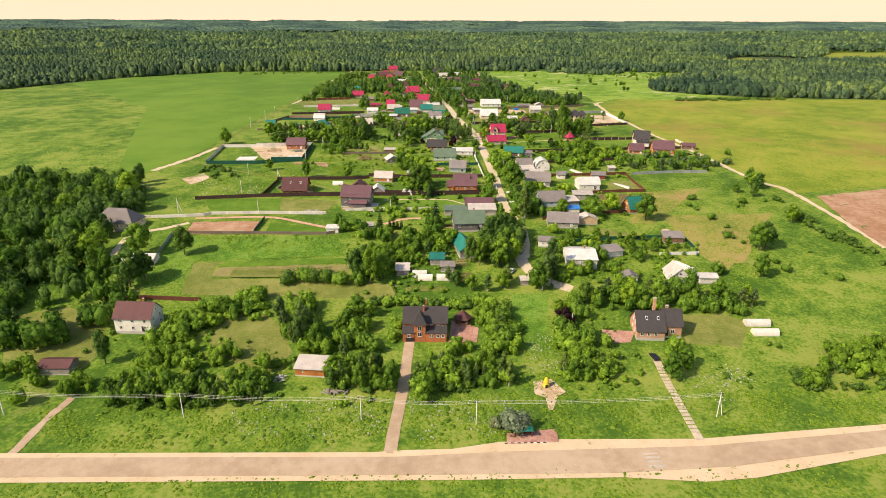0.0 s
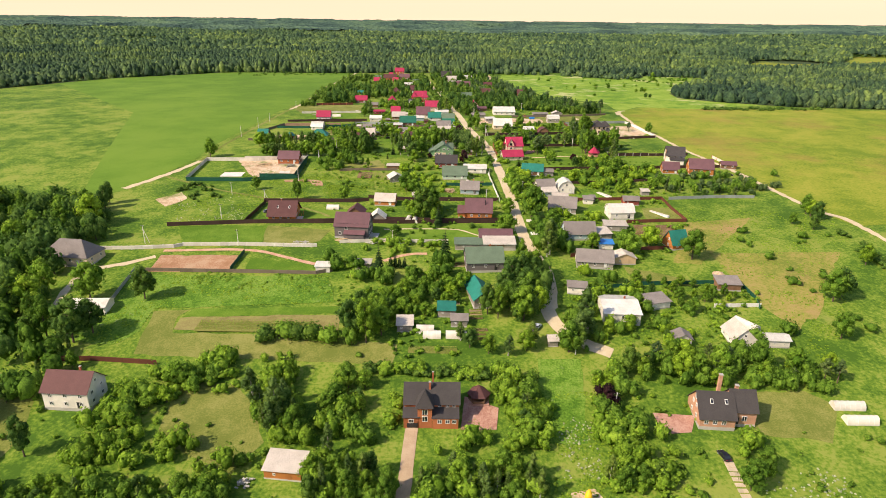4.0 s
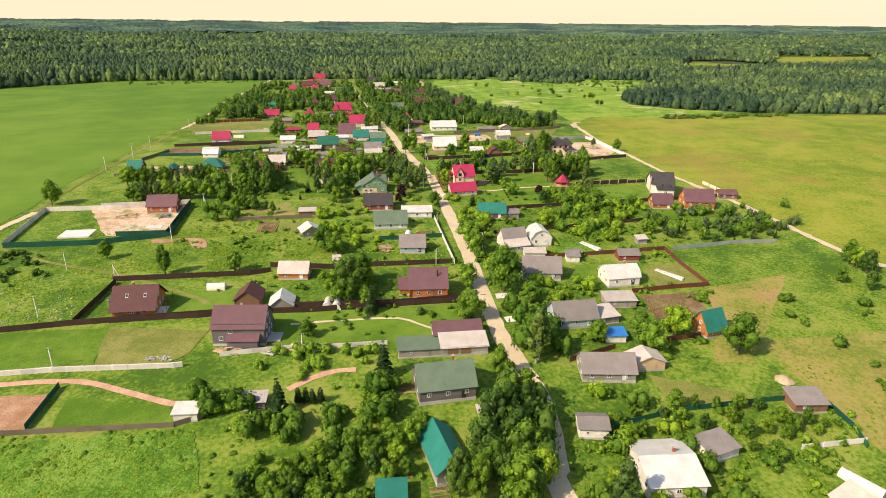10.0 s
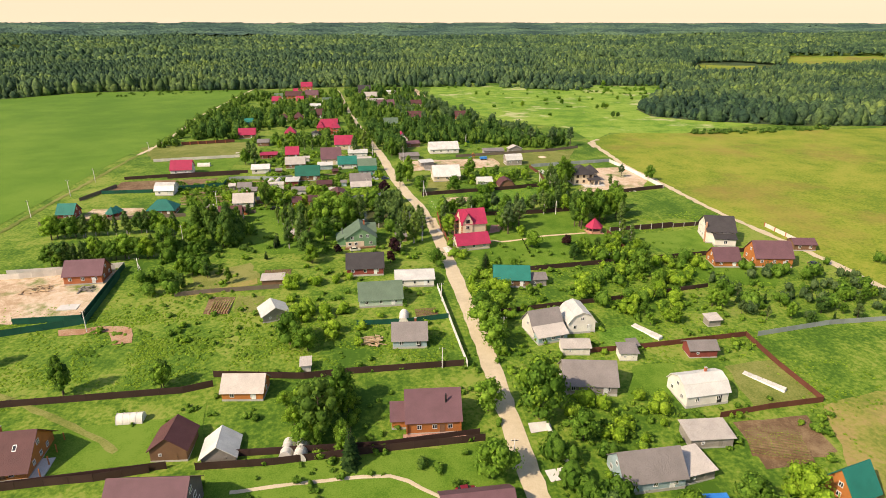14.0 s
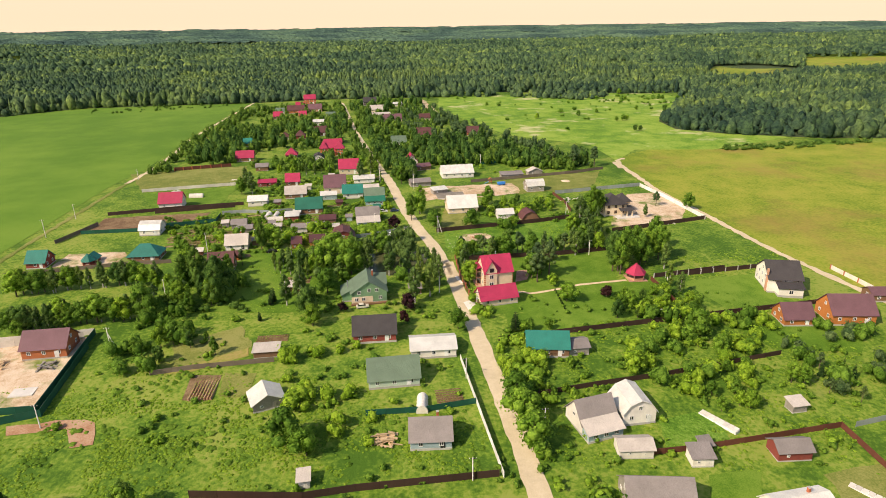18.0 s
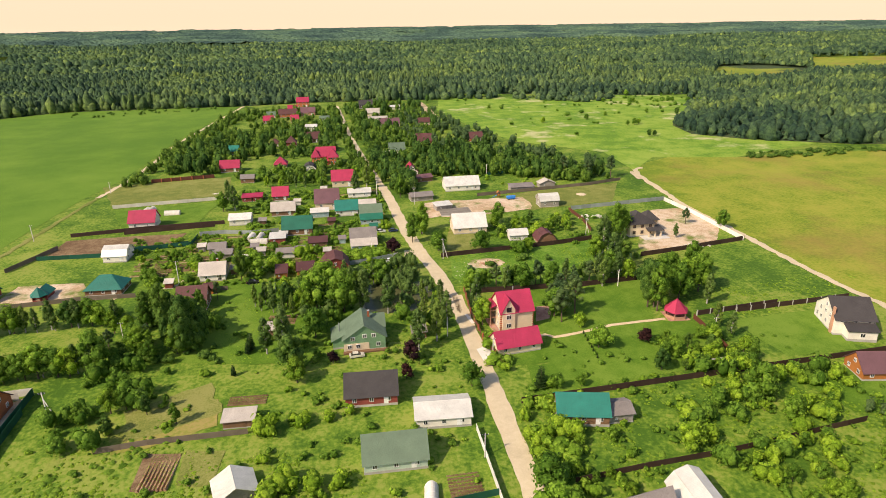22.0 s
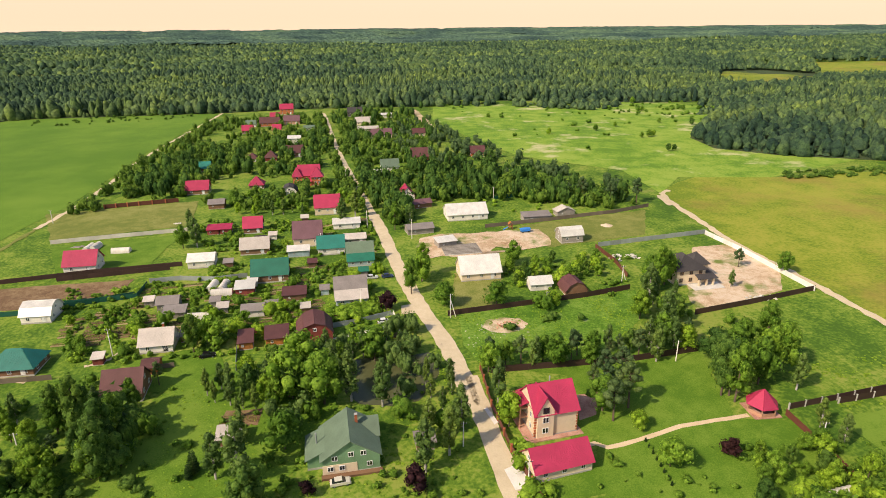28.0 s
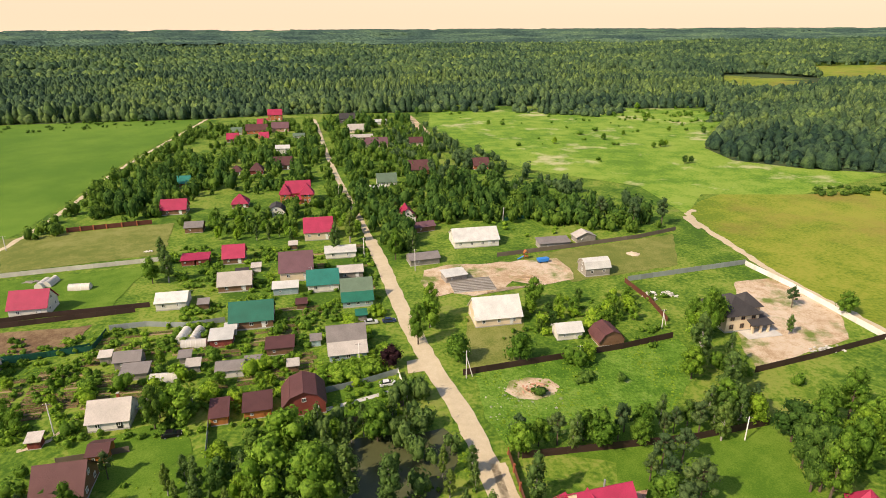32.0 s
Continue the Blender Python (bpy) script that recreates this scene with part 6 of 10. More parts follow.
patch('lawn_8', [(26.8, 498.7), (89.8, 507.7), (88.4, 492.6), (68.6, 473.3), (28.7, 468.9), (25.8, 479.4)], ROUGH, 0.100, 'bright rough grass behind a dark fence', 'grass')
patch('lawn_9', [(35.7, 466.0), (73.1, 468.4), (96.6, 467.1), (80.9, 445.8), (50.7, 450.2), (51.5, 460.1)], LAWN, 0.116, 'mown lawn behind the red-roofed house', 'lawn')
patch('lawn_10', [(-130.5, 580.2), (-81.2, 589.0), (-84.2, 551.0), (-112.6, 543.7)], LAWN, 0.122, 'mown lawn round a red-roofed cottage', 'lawn')
patch('lawn_11', [(-154.8, 629.3), (-86.6, 642.6), (-80.3, 601.1), (-134.7, 588.6)], DRYLAWN, 0.128, 'dry yellow-green grass plot', 'grass')
patch('crop_bed', [(-134.2, 519.9), (-110.1, 521.7), (-85.5, 529.1), (-85.0, 540.9), (-110.7, 540.0), (-134.1, 538.2)], BROWN_SOIL, 0.112, 'long strip of dug brown soil between fences', 'soil')
patch('sandy_yard', [(-131.3, 477.7), (-130.3, 492.0), (-107.9, 491.5), (-102.4, 482.7), (-89.9, 478.7), (-91.5, 476.1)], SAND, 0.118, 'orange sandy yard beside the teal-roofed house', 'soil')
patch('lawn_13', [(-83.1, 200.1), (-79.6, 204.1), (-65.4, 202.7), (-56.4, 191.1), (-51.8, 180.9), (-56.8, 168.9), (-66.4, 174.5), (-80.7, 180.3)], DRYLAWN, 0.066, 'yellowish mown lawn between trees', 'lawn')
patch('lawn_14', [(-164.1, 201.4), (-143.1, 206.9), (-125.4, 201.6), (-117.5, 181.7), (-118.5, 172.6), (-143.4, 169.5)], DRYLAWN, 0.072, 'yellowish mown lawn by the white house', 'lawn')
patch('court_yard', [(3.3, 199.6), (13.1, 195.1), (12.0, 186.7), (2.0, 186.5)], PAVING, 0.138, 'pinkish paved terrace beside the brick house', 'terrace')
patch('court_yard', [(57.5, 194.3), (69.5, 193.4), (66.2, 187.0), (58.3, 186.1)], PAVING, 0.144, 'pinkish rounded paved terrace', 'terrace')
patch('bus_stop_pad', [(18.3, 141.6), (32.8, 143.6), (32.4, 138.1), (17.9, 137.1)], PAVING, 0.250, 'paved platform of the bus stop', 'pavement')
patch('sandy_spot', [(29.0, 165.8), (35.3, 167.2), (38.7, 160.7), (35.1, 158.8), (33.2, 152.3), (31.8, 152.3), (31.7, 157.8), (28.7, 159.6)], SAND, 0.136, 'dug sandy ground', 'soil')
patch('building_plot', [(-133.2, 415.2), (-111.7, 420.0), (-103.7, 410.2), (-92.5, 420.9), (-90.8, 384.9), (-115.2, 383.7)], SAND, 0.142, 'sandy building plot behind a green fence', 'soil')
patch('building_plot', [(21.4, 568.3), (30.1, 572.5), (43.2, 571.8), (59.1, 572.9), (73.9, 573.1), (76.2, 563.0), (73.7, 552.9), (61.1, 549.8), (51.1, 554.7), (46.2, 547.3), (35.6, 544.3), (28.4, 547.6), (20.3, 545.2), (18.8, 558.3)], SAND, 0.148, 'sandy building plot with rubble', 'soil')
patch('mansion_yard', [(129.9, 542.4), (151.2, 544.3), (148.6, 513.7), (139.6, 500.6), (102.8, 489.2), (106.1, 502.1)], SAND, 0.100, 'bare sandy yard of the new mansion', 'soil')
patch('pond_1', [(-8.8, 472.3), (-5.7, 476.1), (1.4, 476.6), (9.1, 475.9), (15.2, 477.1), (17.4, 473.4), (16.9, 466.0), (14.0, 460.4), (10.3, 454.8), (4.5, 453.4), (-4.2, 455.3), (-8.0, 460.4)], POND, 0.086, 'dark still pond under trees', 'pond')
BUSY.extend(((-50.3, 389.7, 6.0), (-35.7, 412.4, 3.0), (71.0, 357.0, 6.0), (92.0, 311.0, 9.0)))
BUSY.extend(((-110.7, 529.9, 7.0), (-127.6, 528.1, 7.0), (-94.4, 534.7, 6.0)))
BUSY.append((-4.0, 466.3, 6.0))
BUSY.append((3.3, 467.0, 6.0))
BUSY.append((11.0, 469.5, 6.0))
BUSY.append((5.1, 460.1, 6.0))
BUSY.append((-1.8, 459.5, 6.0))
patch('grass_lane', [(27.2, 217.1), (41.2, 217.4), (36.5, 182.3), (23.6, 182.0)], ROUGH, 0.082, 'tall bright grass strip between hedges', 'grass')
patch('dry_plot', [(108.9, 289.7), (167.7, 292.9), (120.0, 234.2), (113.8, 246.4), (111.4, 265.5)], DRY_PLOT, 0.088, 'dry olive grass with bare earth', 'grass')
patch('soil_2', [(121.0, 252.7), (132.5, 259.3), (140.5, 258.0), (135.9, 249.0), (128.8, 240.7), (116.5, 242.2)], DRY_PLOT, 0.114, 'worn patch of bare reddish earth in dry grass', 'soil')
patch('plot_1', [(94.6, 341.4), (111.6, 343.0), (112.5, 325.4), (93.1, 323.3)], DRYLAWN, 0.100, 'dry lawn inside a red fence', 'lawn')
patch('plot_2', [(69.3, 343.8), (81.8, 344.2), (73.3, 329.1), (62.4, 330.1)], LAWN, 0.106, 'garden lawn between fruit trees', 'lawn')
patch('plot_3', [(-46.3, 395.5), (-37.9, 394.5), (-38.1, 384.1), (-46.0, 385.0)], DRYLAWN, 0.112, 'dry plot beside the vegetable bed', 'grass')
patch('plot_4', [(-65.6, 411.1), (-46.9, 421.1), (-41.1, 408.1), (-60.7, 399.7)], DRYLAWN, 0.118, 'yellowish grass plot among trees', 'grass')
patch('plot_5', [(38.5, 419.2), (94.2, 419.7), (97.1, 413.9), (38.0, 404.6)], LAWN, 0.070, 'mown lawn along a dark fence', 'lawn')
patch('plot_6', [(107.6, 434.5), (144.5, 439.1), (134.3, 414.8), (112.3, 413.8)], LAWN, 0.076, 'mown lawn by the white house', 'lawn')
patch('plot_7', [(108.5, 407.3), (140.2, 406.9), (149.4, 397.6), (138.2, 384.2), (113.6, 389.9)], LAWN, 0.082, 'mown lawn by the log houses', 'lawn')
patch('dug_earth', [(33.0, 489.0), (35.0, 493.5), (40.0, 494.2), (45.5, 493.0), (47.2, 489.4), (45.0, 486.0), (40.0, 485.0), (35.5, 486.0)], SAND, 0.132, 'bare sandy ground with rubble in tall grass', 'soil')
patch('dug_earth', [(-95.7, 378.6), (-81.0, 379.8), (-73.8, 377.9), (-71.5, 369.4), (-76.2, 369.1), (-80.5, 375.9), (-93.8, 375.2)], SOIL, 0.108, 'dug sandy earth in rough grass', 'soil')
patch('plot_8', [(-14.9, 496.8), (5.5, 499.0), (7.5, 487.6), (-11.6, 482.6)], LAWN, 0.094, 'small lawn behind a grey fence', 'lawn')
patch('plot_9', [(-68.8, 482.8), (-45.0, 489.5), (-40.9, 476.9), (-50.5, 466.5), (-61.8, 468.1)], LAWN, 0.100, 'lawn between allotments', 'lawn')
patch('plot_10', [(30.2, 530.7), (50.5, 533.7), (40.2, 502.4), (25.5, 500.2)], DRYLAWN, 0.106, 'lawn of the cream house', 'lawn')
patch('plot_11', [(67.7, 579.0), (133.0, 593.4), (117.6, 559.8), (71.8, 550.7)], DRYLAWN, 0.112, 'trampled dry grass plot', 'grass')
patch('plot_12', [(69.2, 276.7), (92.8, 266.8), (95.1, 261.5), (71.2, 264.5)], DRYLAWN, 0.118, 'dry lawn by the timber house', 'lawn')
patch('plot_13', [(79.6, 203.5), (105.9, 204.1), (112.8, 198.5), (103.6, 183.9), (85.1, 187.1)], DRYLAWN, 0.060, 'yellowish lawn by the greenhouses', 'lawn')
patch('plot_14', [(65.4, 362.7), (80.4, 364.6), (80.1, 354.2), (65.1, 351.7)], ROUGH, 0.076, 'green bed of low plants between gardens', 'garden bed')
patch('plot_15', [(-66.5, 403.1), (-58.3, 410.3), (-43.2, 413.9), (-41.4, 403.5), (-52.1, 398.4), (-62.8, 396.0)], DRY_PLOT, 0.082, 'dry yellow-brown grass plot', 'grass')
patch('dry_plot', [(110.9, 322.9), (145.6, 330.6), (102.5, 279.4), (91.0, 280.5), (100.8, 299.5)], DRY_PLOT, 0.088, 'dry olive-brown grass beside the gardens', 'grass')
patch('pad', [(26.6, 449.8), (28.1, 443.9), (27.0, 443.2), (25.7, 449.5)], PALE_CONCRETE, 0.144, 'pale concrete pad at the gate', 'pavement')
patch('pad', [(26.0, 428.5), (31.2, 430.7), (31.0, 423.0), (27.0, 422.6)], PALE_CONCRETE, 0.150, 'paved forecourt of the garage', 'pavement')
patch('pad', [(49.9, 451.8), (55.9, 452.2), (51.9, 443.5), (47.2, 442.0)], PAVING, 0.156, 'paved patio beside the house', 'pavement')
patch('pad', [(34.9, 323.9), (40.2, 324.1), (40.2, 321.0), (34.8, 320.4)], PALE_CONCRETE, 0.162, 'pale concrete pad by the lane', 'pavement')
patch('pad', [(34.9, 308.7), (41.3, 309.5), (41.1, 306.2), (35.4, 305.4)], PALE_CONCRETE, 0.168, 'pale concrete pad by the lane', 'pavement')
patch('pad', [(9.2, 506.8), (15.7, 508.3), (15.7, 501.6), (9.0, 500.7)], TRACK, 0.120, 'sandy forecourt by the lane', 'pavement')
ribbon('garden_path', [(44.6, 433.0), (48.0, 434.0), (50.3, 432.2), (58.2, 433.7), (70.0, 436.9), (75.2, 437.5), (82.7, 438.1), (88.0, 438.6)], 1.3, SHOULDER, 0.140, 'curved sandy garden path across the lawn', 'path', 0.08)
ribbon('garden_path', [(-31.9, 309.5), (-15.6, 310.7), (1.4, 310.6), (7.8, 306.6), (15.0, 301.4)], 1.0, TRACK, 0.120, 'trodden garden path across the lawn', 'path', 0.10)
ribbon('garden_path', [(-14.4, 487.3), (-3.5, 490.8), (8.2, 494.7)], 1.6, PALE_CONCRETE, 0.120, 'pale concrete garden path', 'path', 0.05)
ribbon('garden_path', [(-79.1, 482.4), (-73.4, 485.4), (-71.3, 492.2), (-70.2, 494.2)], 1.2, TRACK, 0.120, 'light garden path between beds', 'path', 0.10)
ribbon('field_path_2', [(-165.7, 383.0), (-129.0, 361.6), (-96.1, 347.3), (-69.0, 331.2), (-59.5, 324.0)], 1.8, DRYLAWN, 0.120, 'faint wheel track over the grass', 'path', 0.30)
patch('pond_2', [(-152.6, 343.6), (-143.9, 355.5), (-136.6, 345.0), (-143.4, 333.9)], SAND, 0.106, 'pale dry pond bed', 'soil')
patch('veg_bed', [(-55.5, 395.4), (-47.6, 394.7), (-48.9, 383.7), (-54.9, 384.3)], BROWN_SOIL, 0.112, 'dug vegetable bed', 'soil')
patch('veg_bed', [(84.5, 319.2), (103.9, 319.8), (103.3, 307.3), (83.6, 304.1)], BROWN_SOIL, 0.118, 'vegetable rows in brown soil', 'soil')
patch('veg_bed', [(-36.6, 457.0), (-28.3, 456.8), (-28.2, 450.1), (-37.4, 451.3)], BROWN_SOIL, 0.124, 'dug vegetable bed', 'soil')
patch('veg_bed', [(65.9, 360.9), (77.9, 362.4), (79.0, 354.8), (63.7, 352.2)], ROUGH, 0.130, 'green potato bed', 'soil')

# ---- houses and sheds ----
brick_villa(-6.2, 192.1, 1.0)
salmon_villa(76.6, 193.3, -3.0)
house(-110.2, 195.6, 13.3, 9.0, -2.7, 5.6, 4.3, 'gable', 'x', W_WHITE, R_BROWN, 'two-storey white plastered house with dark brown roof', storeys=2, smoke=BRICK_RED)
shed(-42.7, 171.0, 9.6, 6.0, -5.6, 2.6, 1.3, 'shed', 'x', W_LOG, R_PALE, 'low wooden shed with pale sloping roof')
shed(-126.0, 171.4, 9.9, 6.0, 0.3, 2.5, 1.2, 'gable', 'x', W_GREYWOOD, R_BROWN, 'low shed with brown roof among bushes')
shed(-129.6, 240.0, 13.4, 7.0, 2.9, 2.6, 1.4, 'gable', 'x', W_WHITE, R_WHITE, 'white garage with pale roof', windows=0)
house(-154.8, 274.8, 19.4, 11.0, -6.5, 3.9, 5.3, 'hip', 'x', W_CREAM, R_GREY, 'large cream house with grey hipped roofs', storeys=1)
shed(46.8, 257.5, 6.9, 6.0, -7.8, 2.7, 1.2, 'gable', 'x', W_WHITE, R_GREY, 'small white shed with old grey roof')
house(59.0, 243.2, 12.4, 15.0, -2.0, 3.3, 1.9, 'gable', 'x', W_WHITE, R_WHITE, 'white house with wide white metal roof', smoke=BRICK_RED)
house(12.2, 275.4, 14.8, 11.0, 5.8, 3.8, 4.5, 'gable', 'x', W_GREY, R_SAGE, 'dark house with sage green metal roof', smoke=BRICK_RED)
shed(9.5, 251.5, 7.3, 15.0, 12.0, 2.8, 3.0, 'gable', 'y', W_GREYWOOD, R_TEAL, 'long garage with teal gabled roof')
shed(22.1, 262.4, 5.0, 5.0, 3.7, 2.4, 0.8, 'shed', 'x', W_WOOD, R_PALE, 'small brown shed under trees')
shed(-2.5, 241.1, 6.0, 5.0, -1.1, 2.4, 1.0, 'shed', 'x', W_GREYWOOD, R_TEAL, 'small shed with teal roof')
shed(2.0, 235.5, 5.6, 5.0, -1.1, 2.4, 1.2, 'gable', 'x', W_GREYWOOD, R_GREY, 'small weathered grey shed')
shed(-16.7, 232.2, 5.2, 5.0, 2.1, 2.4, 1.0, 'shed', 'x', W_GREYWOOD, R_PALE, 'old weathered shed with pale windows')
two_tone_garage(18.9, 296.4, 2.0)
shed(7.1, 292.3, 12.8, 6.0, 0.8, 2.4, 0.7, 'shed', 'x', W_GREYWOOD, R_SAGE, 'low shed with sage green roof')
plum_house(-44.9, 303.9, -4.0)
low_log_house(-81.0, 323.2, 2.0)
shed(-46.6, 323.8, 7.9, 8.0, -2.6, 3.0, 3.0, 'gable', 'y', W_WOOD, R_BROWN, 'small bath house with steep brown roof')
shed(-36.0, 321.5, 7.3, 7.0, 2.4, 1.6, 2.8, 'gable', 'y', W_GREYWOOD, R_WHITE, 'pale tent-shaped shed in a garden plot', windows=0)
house(-34.3, 342.8, 10.2, 7.0, -5.4, 2.5, 3.0, 'gable', 'x', W_LOG, R_PALE, 'small wooden garden house with pale brown roof')
log_house(11.0, 327.7, -1.9)
house(8.9, 362.6, 9.7, 8.0, -3.3, 2.6, 3.6, 'gable', 'x', W_BLUE, R_GREY, 'old pale blue wooden house with grey slate roof', smoke=BRICK_RED)
shed(-32.7, 381.2, 7.9, 7.0, 20.0, 2.2, 2.2, 'gable', 'y', W_GREYWOOD, R_WHITE, 'old shed with bent white tin roof')
house(0.8, 387.9, 13.8, 9.0, 1.9, 2.6, 4.2, 'gable', 'x', W_MINT, R_SAGE, 'mint wooden house with sage green roof')
house(-4.2, 411.2, 12.9, 10.0, -0.3, 2.8, 3.9, 'gable', 'x', W_RED, R_DARK, 'red-brown garden house with dark roof')
house(12.9, 400.6, 13.1, 9.0, -0.8, 2.6, 1.6, 'gable', 'x', W_WHITE, R_WHITE, 'long white house with white tin roof')
green_house(-7.2, 437.6, 4.5)
cream_villa(38.9, 442.6, 7.3)
house(37.4, 428.4, 13.0, 7.0, 9.7, 2.6, 3.3, 'gable', 'x', W_CREAM, R_RED, 'cream garage with bright red roof', front_door=False, name='garage', category='garage')
tiered_house(49.4, 362.8, 12.0, 9.6, 8.0, W_WHITE, R_GREY, R_PALE, 'white house with grey upper roof and pale veranda roof')
house(60.4, 366.1, 8.5, 9.0, 2.2, 3.4, 3.4, 'gambrel', 'y', W_WHITE, R_WHITE, 'white gambrel-roofed garden house')
shed(55.6, 353.0, 7.8, 5.0, -5.3, 2.4, 1.2, 'gable', 'x', W_WHITE, R_PALE, 'small pale shed in a garden plot')
house(54.2, 337.6, 13.5, 10.0, -8.8, 2.8, 4.2, 'gable', 'x', W_GREYWOOD, R_GREY, 'weathered wooden house with grey slate roof')
house(80.9, 330.2, 11.6, 9.0, 5.0, 3.2, 3.2, 'gambrel', 'x', W_WHITE, R_WHITE, 'white house with whitish gambrel roof', smoke=BRICK_RED)
shed(91.1, 348.2, 7.9, 5.0, -3.0, 2.5, 1.6, 'gable', 'x', W_RED, R_GREY, 'dark red shed with grey roof')
shed(69.4, 348.3, 4.8, 4.0, -5.3, 2.4, 0.8, 'shed', 'x', W_WHITE, R_GREY, 'small white cabin in a garden plot')
shed(75.0, 314.6, 10.1, 6.0, -1.8, 2.4, 0.6, 'shed', 'x', W_GREYWOOD, R_PALE, 'low shed with flat pale roof')
house(56.2, 305.2, 13.6, 9.0, 2.9, 2.8, 4.2, 'gable', 'x', W_BLUE, R_GREY, 'old pale blue wooden house with grey roof')
shed(66.5, 305.7, 7.4, 7.0, 10.6, 2.3, 0.8, 'shed', 'x', W_GREYWOOD, R_PALE, 'patched lean-to shed in a garden plot')
shed(66.0, 294.1, 5.9, 4.0, -2.3, 2.3, 0.6, 'shed', 'x', W_WHITE, R_BLUE, 'small cabin with bright blue roof')
teal_cabin(96.9, 296.3, 16.0)
house(57.8, 278.9, 14.4, 9.0, -6.2, 2.6, 3.6, 'gable', 'x', W_GREYWOOD, R_GREY, 'old wooden house with sagging grey slate roof')
shed(70.2, 281.2, 9.1, 6.0, 1.6, 2.6, 1.8, 'gable', 'y', LUMBER, R_PALE, 'new pale timber summer house')
shed(105.5, 261.8, 8.5, 6.0, -4.1, 2.4, 1.0, 'shed', 'x', W_WOOD, R_GREY, 'brown shed in a green fence corner')
house(96.1, 228.7, 7.7, 9.0, 0.3, 2.6, 3.6, 'gable', 'y', W_WHITE, R_PALE, 'white garage with pale gabled roof', front_door=False)
shed(108.0, 227.2, 7.0, 5.0, -1.7, 2.4, 1.0, 'gable', 'x', W_WHITE, R_WHITE, 'white shed with pale roof')
shed(76.4, 227.1, 5.5, 5.0, -4.3, 2.5, 1.4, 'gable', 'y', W_WHITE, R_GREY, 'small white shed with grey roof')
shed(74.1, 248.5, 8.2, 6.0, 17.4, 2.4, 0.9, 'shed', 'x', W_WHITE, R_GREY, 'pale shed beside the white house')
house(46.7, 397.1, 12.1, 9.0, -9.2, 2.8, 3.3, 'gable', 'x', W_WOOD, R_TEAL, 'wooden house with teal metal roof')
shed(55.3, 395.7, 5.9, 6.0, 1.1, 2.4, 1.2, 'gable', 'x', W_GREYWOOD, R_GREY, 'grey shed beside the teal-roofed house')
white_modern(140.0, 428.0, -14.0)
house(129.7, 404.3, 9.3, 8.0, -6.0, 2.5, 3.8, 'gable', 'x', W_LOG, R_PLUM, 'small brown log house with plum roof')
house(147.1, 403.4, 13.6, 10.0, -8.0, 3.8, 4.8, 'gable', 'x', W_LOG, R_PLUM, 'orange log house with plum gabled roof')
house(168.6, 414.6, 8.5, 6.0, -8.0, 2.6, 1.6, 'gable', 'x', W_WOOD, R_PLUM, 'brown garage with plum roof', front_door=False)
mansion(110.4, 515.3, 4.0)
house(38.8, 527.9, 14.4, 10.0, 3.0, 3.0, 4.8, 'gable', 'x', W_CREAM, R_WHITE, 'cream house with pale metal roof')
shed(57.9, 514.5, 7.6, 5.0, 1.9, 2.5, 1.8, 'gable', 'x', W_WHITE, R_WHITE, 'small white garden cabin')
shed(68.6, 510.5, 7.8, 7.0, 3.6, 1.4, 3.2, 'gambrel', 'y', W_WOOD, R_BROWN, 'brown barrel-roofed garden house', windows=0)
house(83.1, 558.0, 9.4, 7.0, 4.3, 3.2, 2.8, 'gambrel', 'x', W_GREYWOOD, R_WHITE, 'grey barn with white gambrel roof', front_door=False)
house(45.2, 596.1, 18.6, 12.0, 3.0, 3.0, 3.6, 'gable', 'x', W_WHITE, R_WHITE, 'white house with broad white metal roof')
shed(21.7, 577.8, 11.4, 7.0, 8.9, 2.4, 1.4, 'gable', 'x', W_GREYWOOD, R_GREY, 'grey shed by the lane')
house(19.9, 630.1, 7.5, 9.0, 3.0, 3.0, 4.3, 'gable', 'y', W_WHITE, R_RED, 'white house with red roof under trees')
shed(25.9, 615.8, 9.5, 6.0, 15.5, 2.4, 1.4, 'gable', 'x', W_WOOD, R_PLUM, 'shed with plum roof')
shed(30.9, 559.4, 7.9, 5.0, 13.5, 2.4, 0.6, 'shed', 'x', W_GREYWOOD, R_WHITE, 'building-site cabin with pale roof')
shed(76.8, 587.2, 13.0, 5.0, 3.2, 2.2, 0.8, 'shed', 'x', W_GREYWOOD, R_GREY, 'long low grey shed')
shed(91.9, 592.1, 8.6, 5.0, 5.6, 2.4, 1.8, 'gable', 'y', W_GREYWOOD, R_PALE, 'small shed with pale roof')
house(-19.5, 613.5, 11.8, 10.0, 3.0, 3.9, 4.8, 'gable', 'x', W_CREAM, R_RED, 'cream house with bright red roof')
house(-10.0, 589.8, 11.6, 8.0, 3.0, 2.6, 1.4, 'gable', 'x', W_WHITE, R_WHITE, 'long low white-roofed house')
house(-25.4, 571.7, 11.5, 12.0, 3.0, 3.8, 5.4, 'gable', 'x', W_CREAM, R_PLUM, 'large house with plum metal roof')
house(-15.5, 559.7, 10.4, 9.0, 3.0, 3.0, 3.6, 'gable', 'x', W_WHITE, R_TEAL, 'house with teal metal roof')
house(-6.1, 568.2, 8.7, 7.0, 3.0, 2.8, 1.2, 'gable', 'x', W_GREYWOOD, R_PALE, 'grey house with pale roof')
tiered_house(-3.9, 547.4, 3.0, 10.0, 7.6, W_GREYWOOD, R_SAGE, R_GREEN, 'house with sage upper roof and green lower roof')
shed(-28.1, 557.8, 8.1, 6.0, 3.0, 2.6, 1.2, 'gable', 'x', W_BLUE, R_WHITE, 'blue shed with white roof')
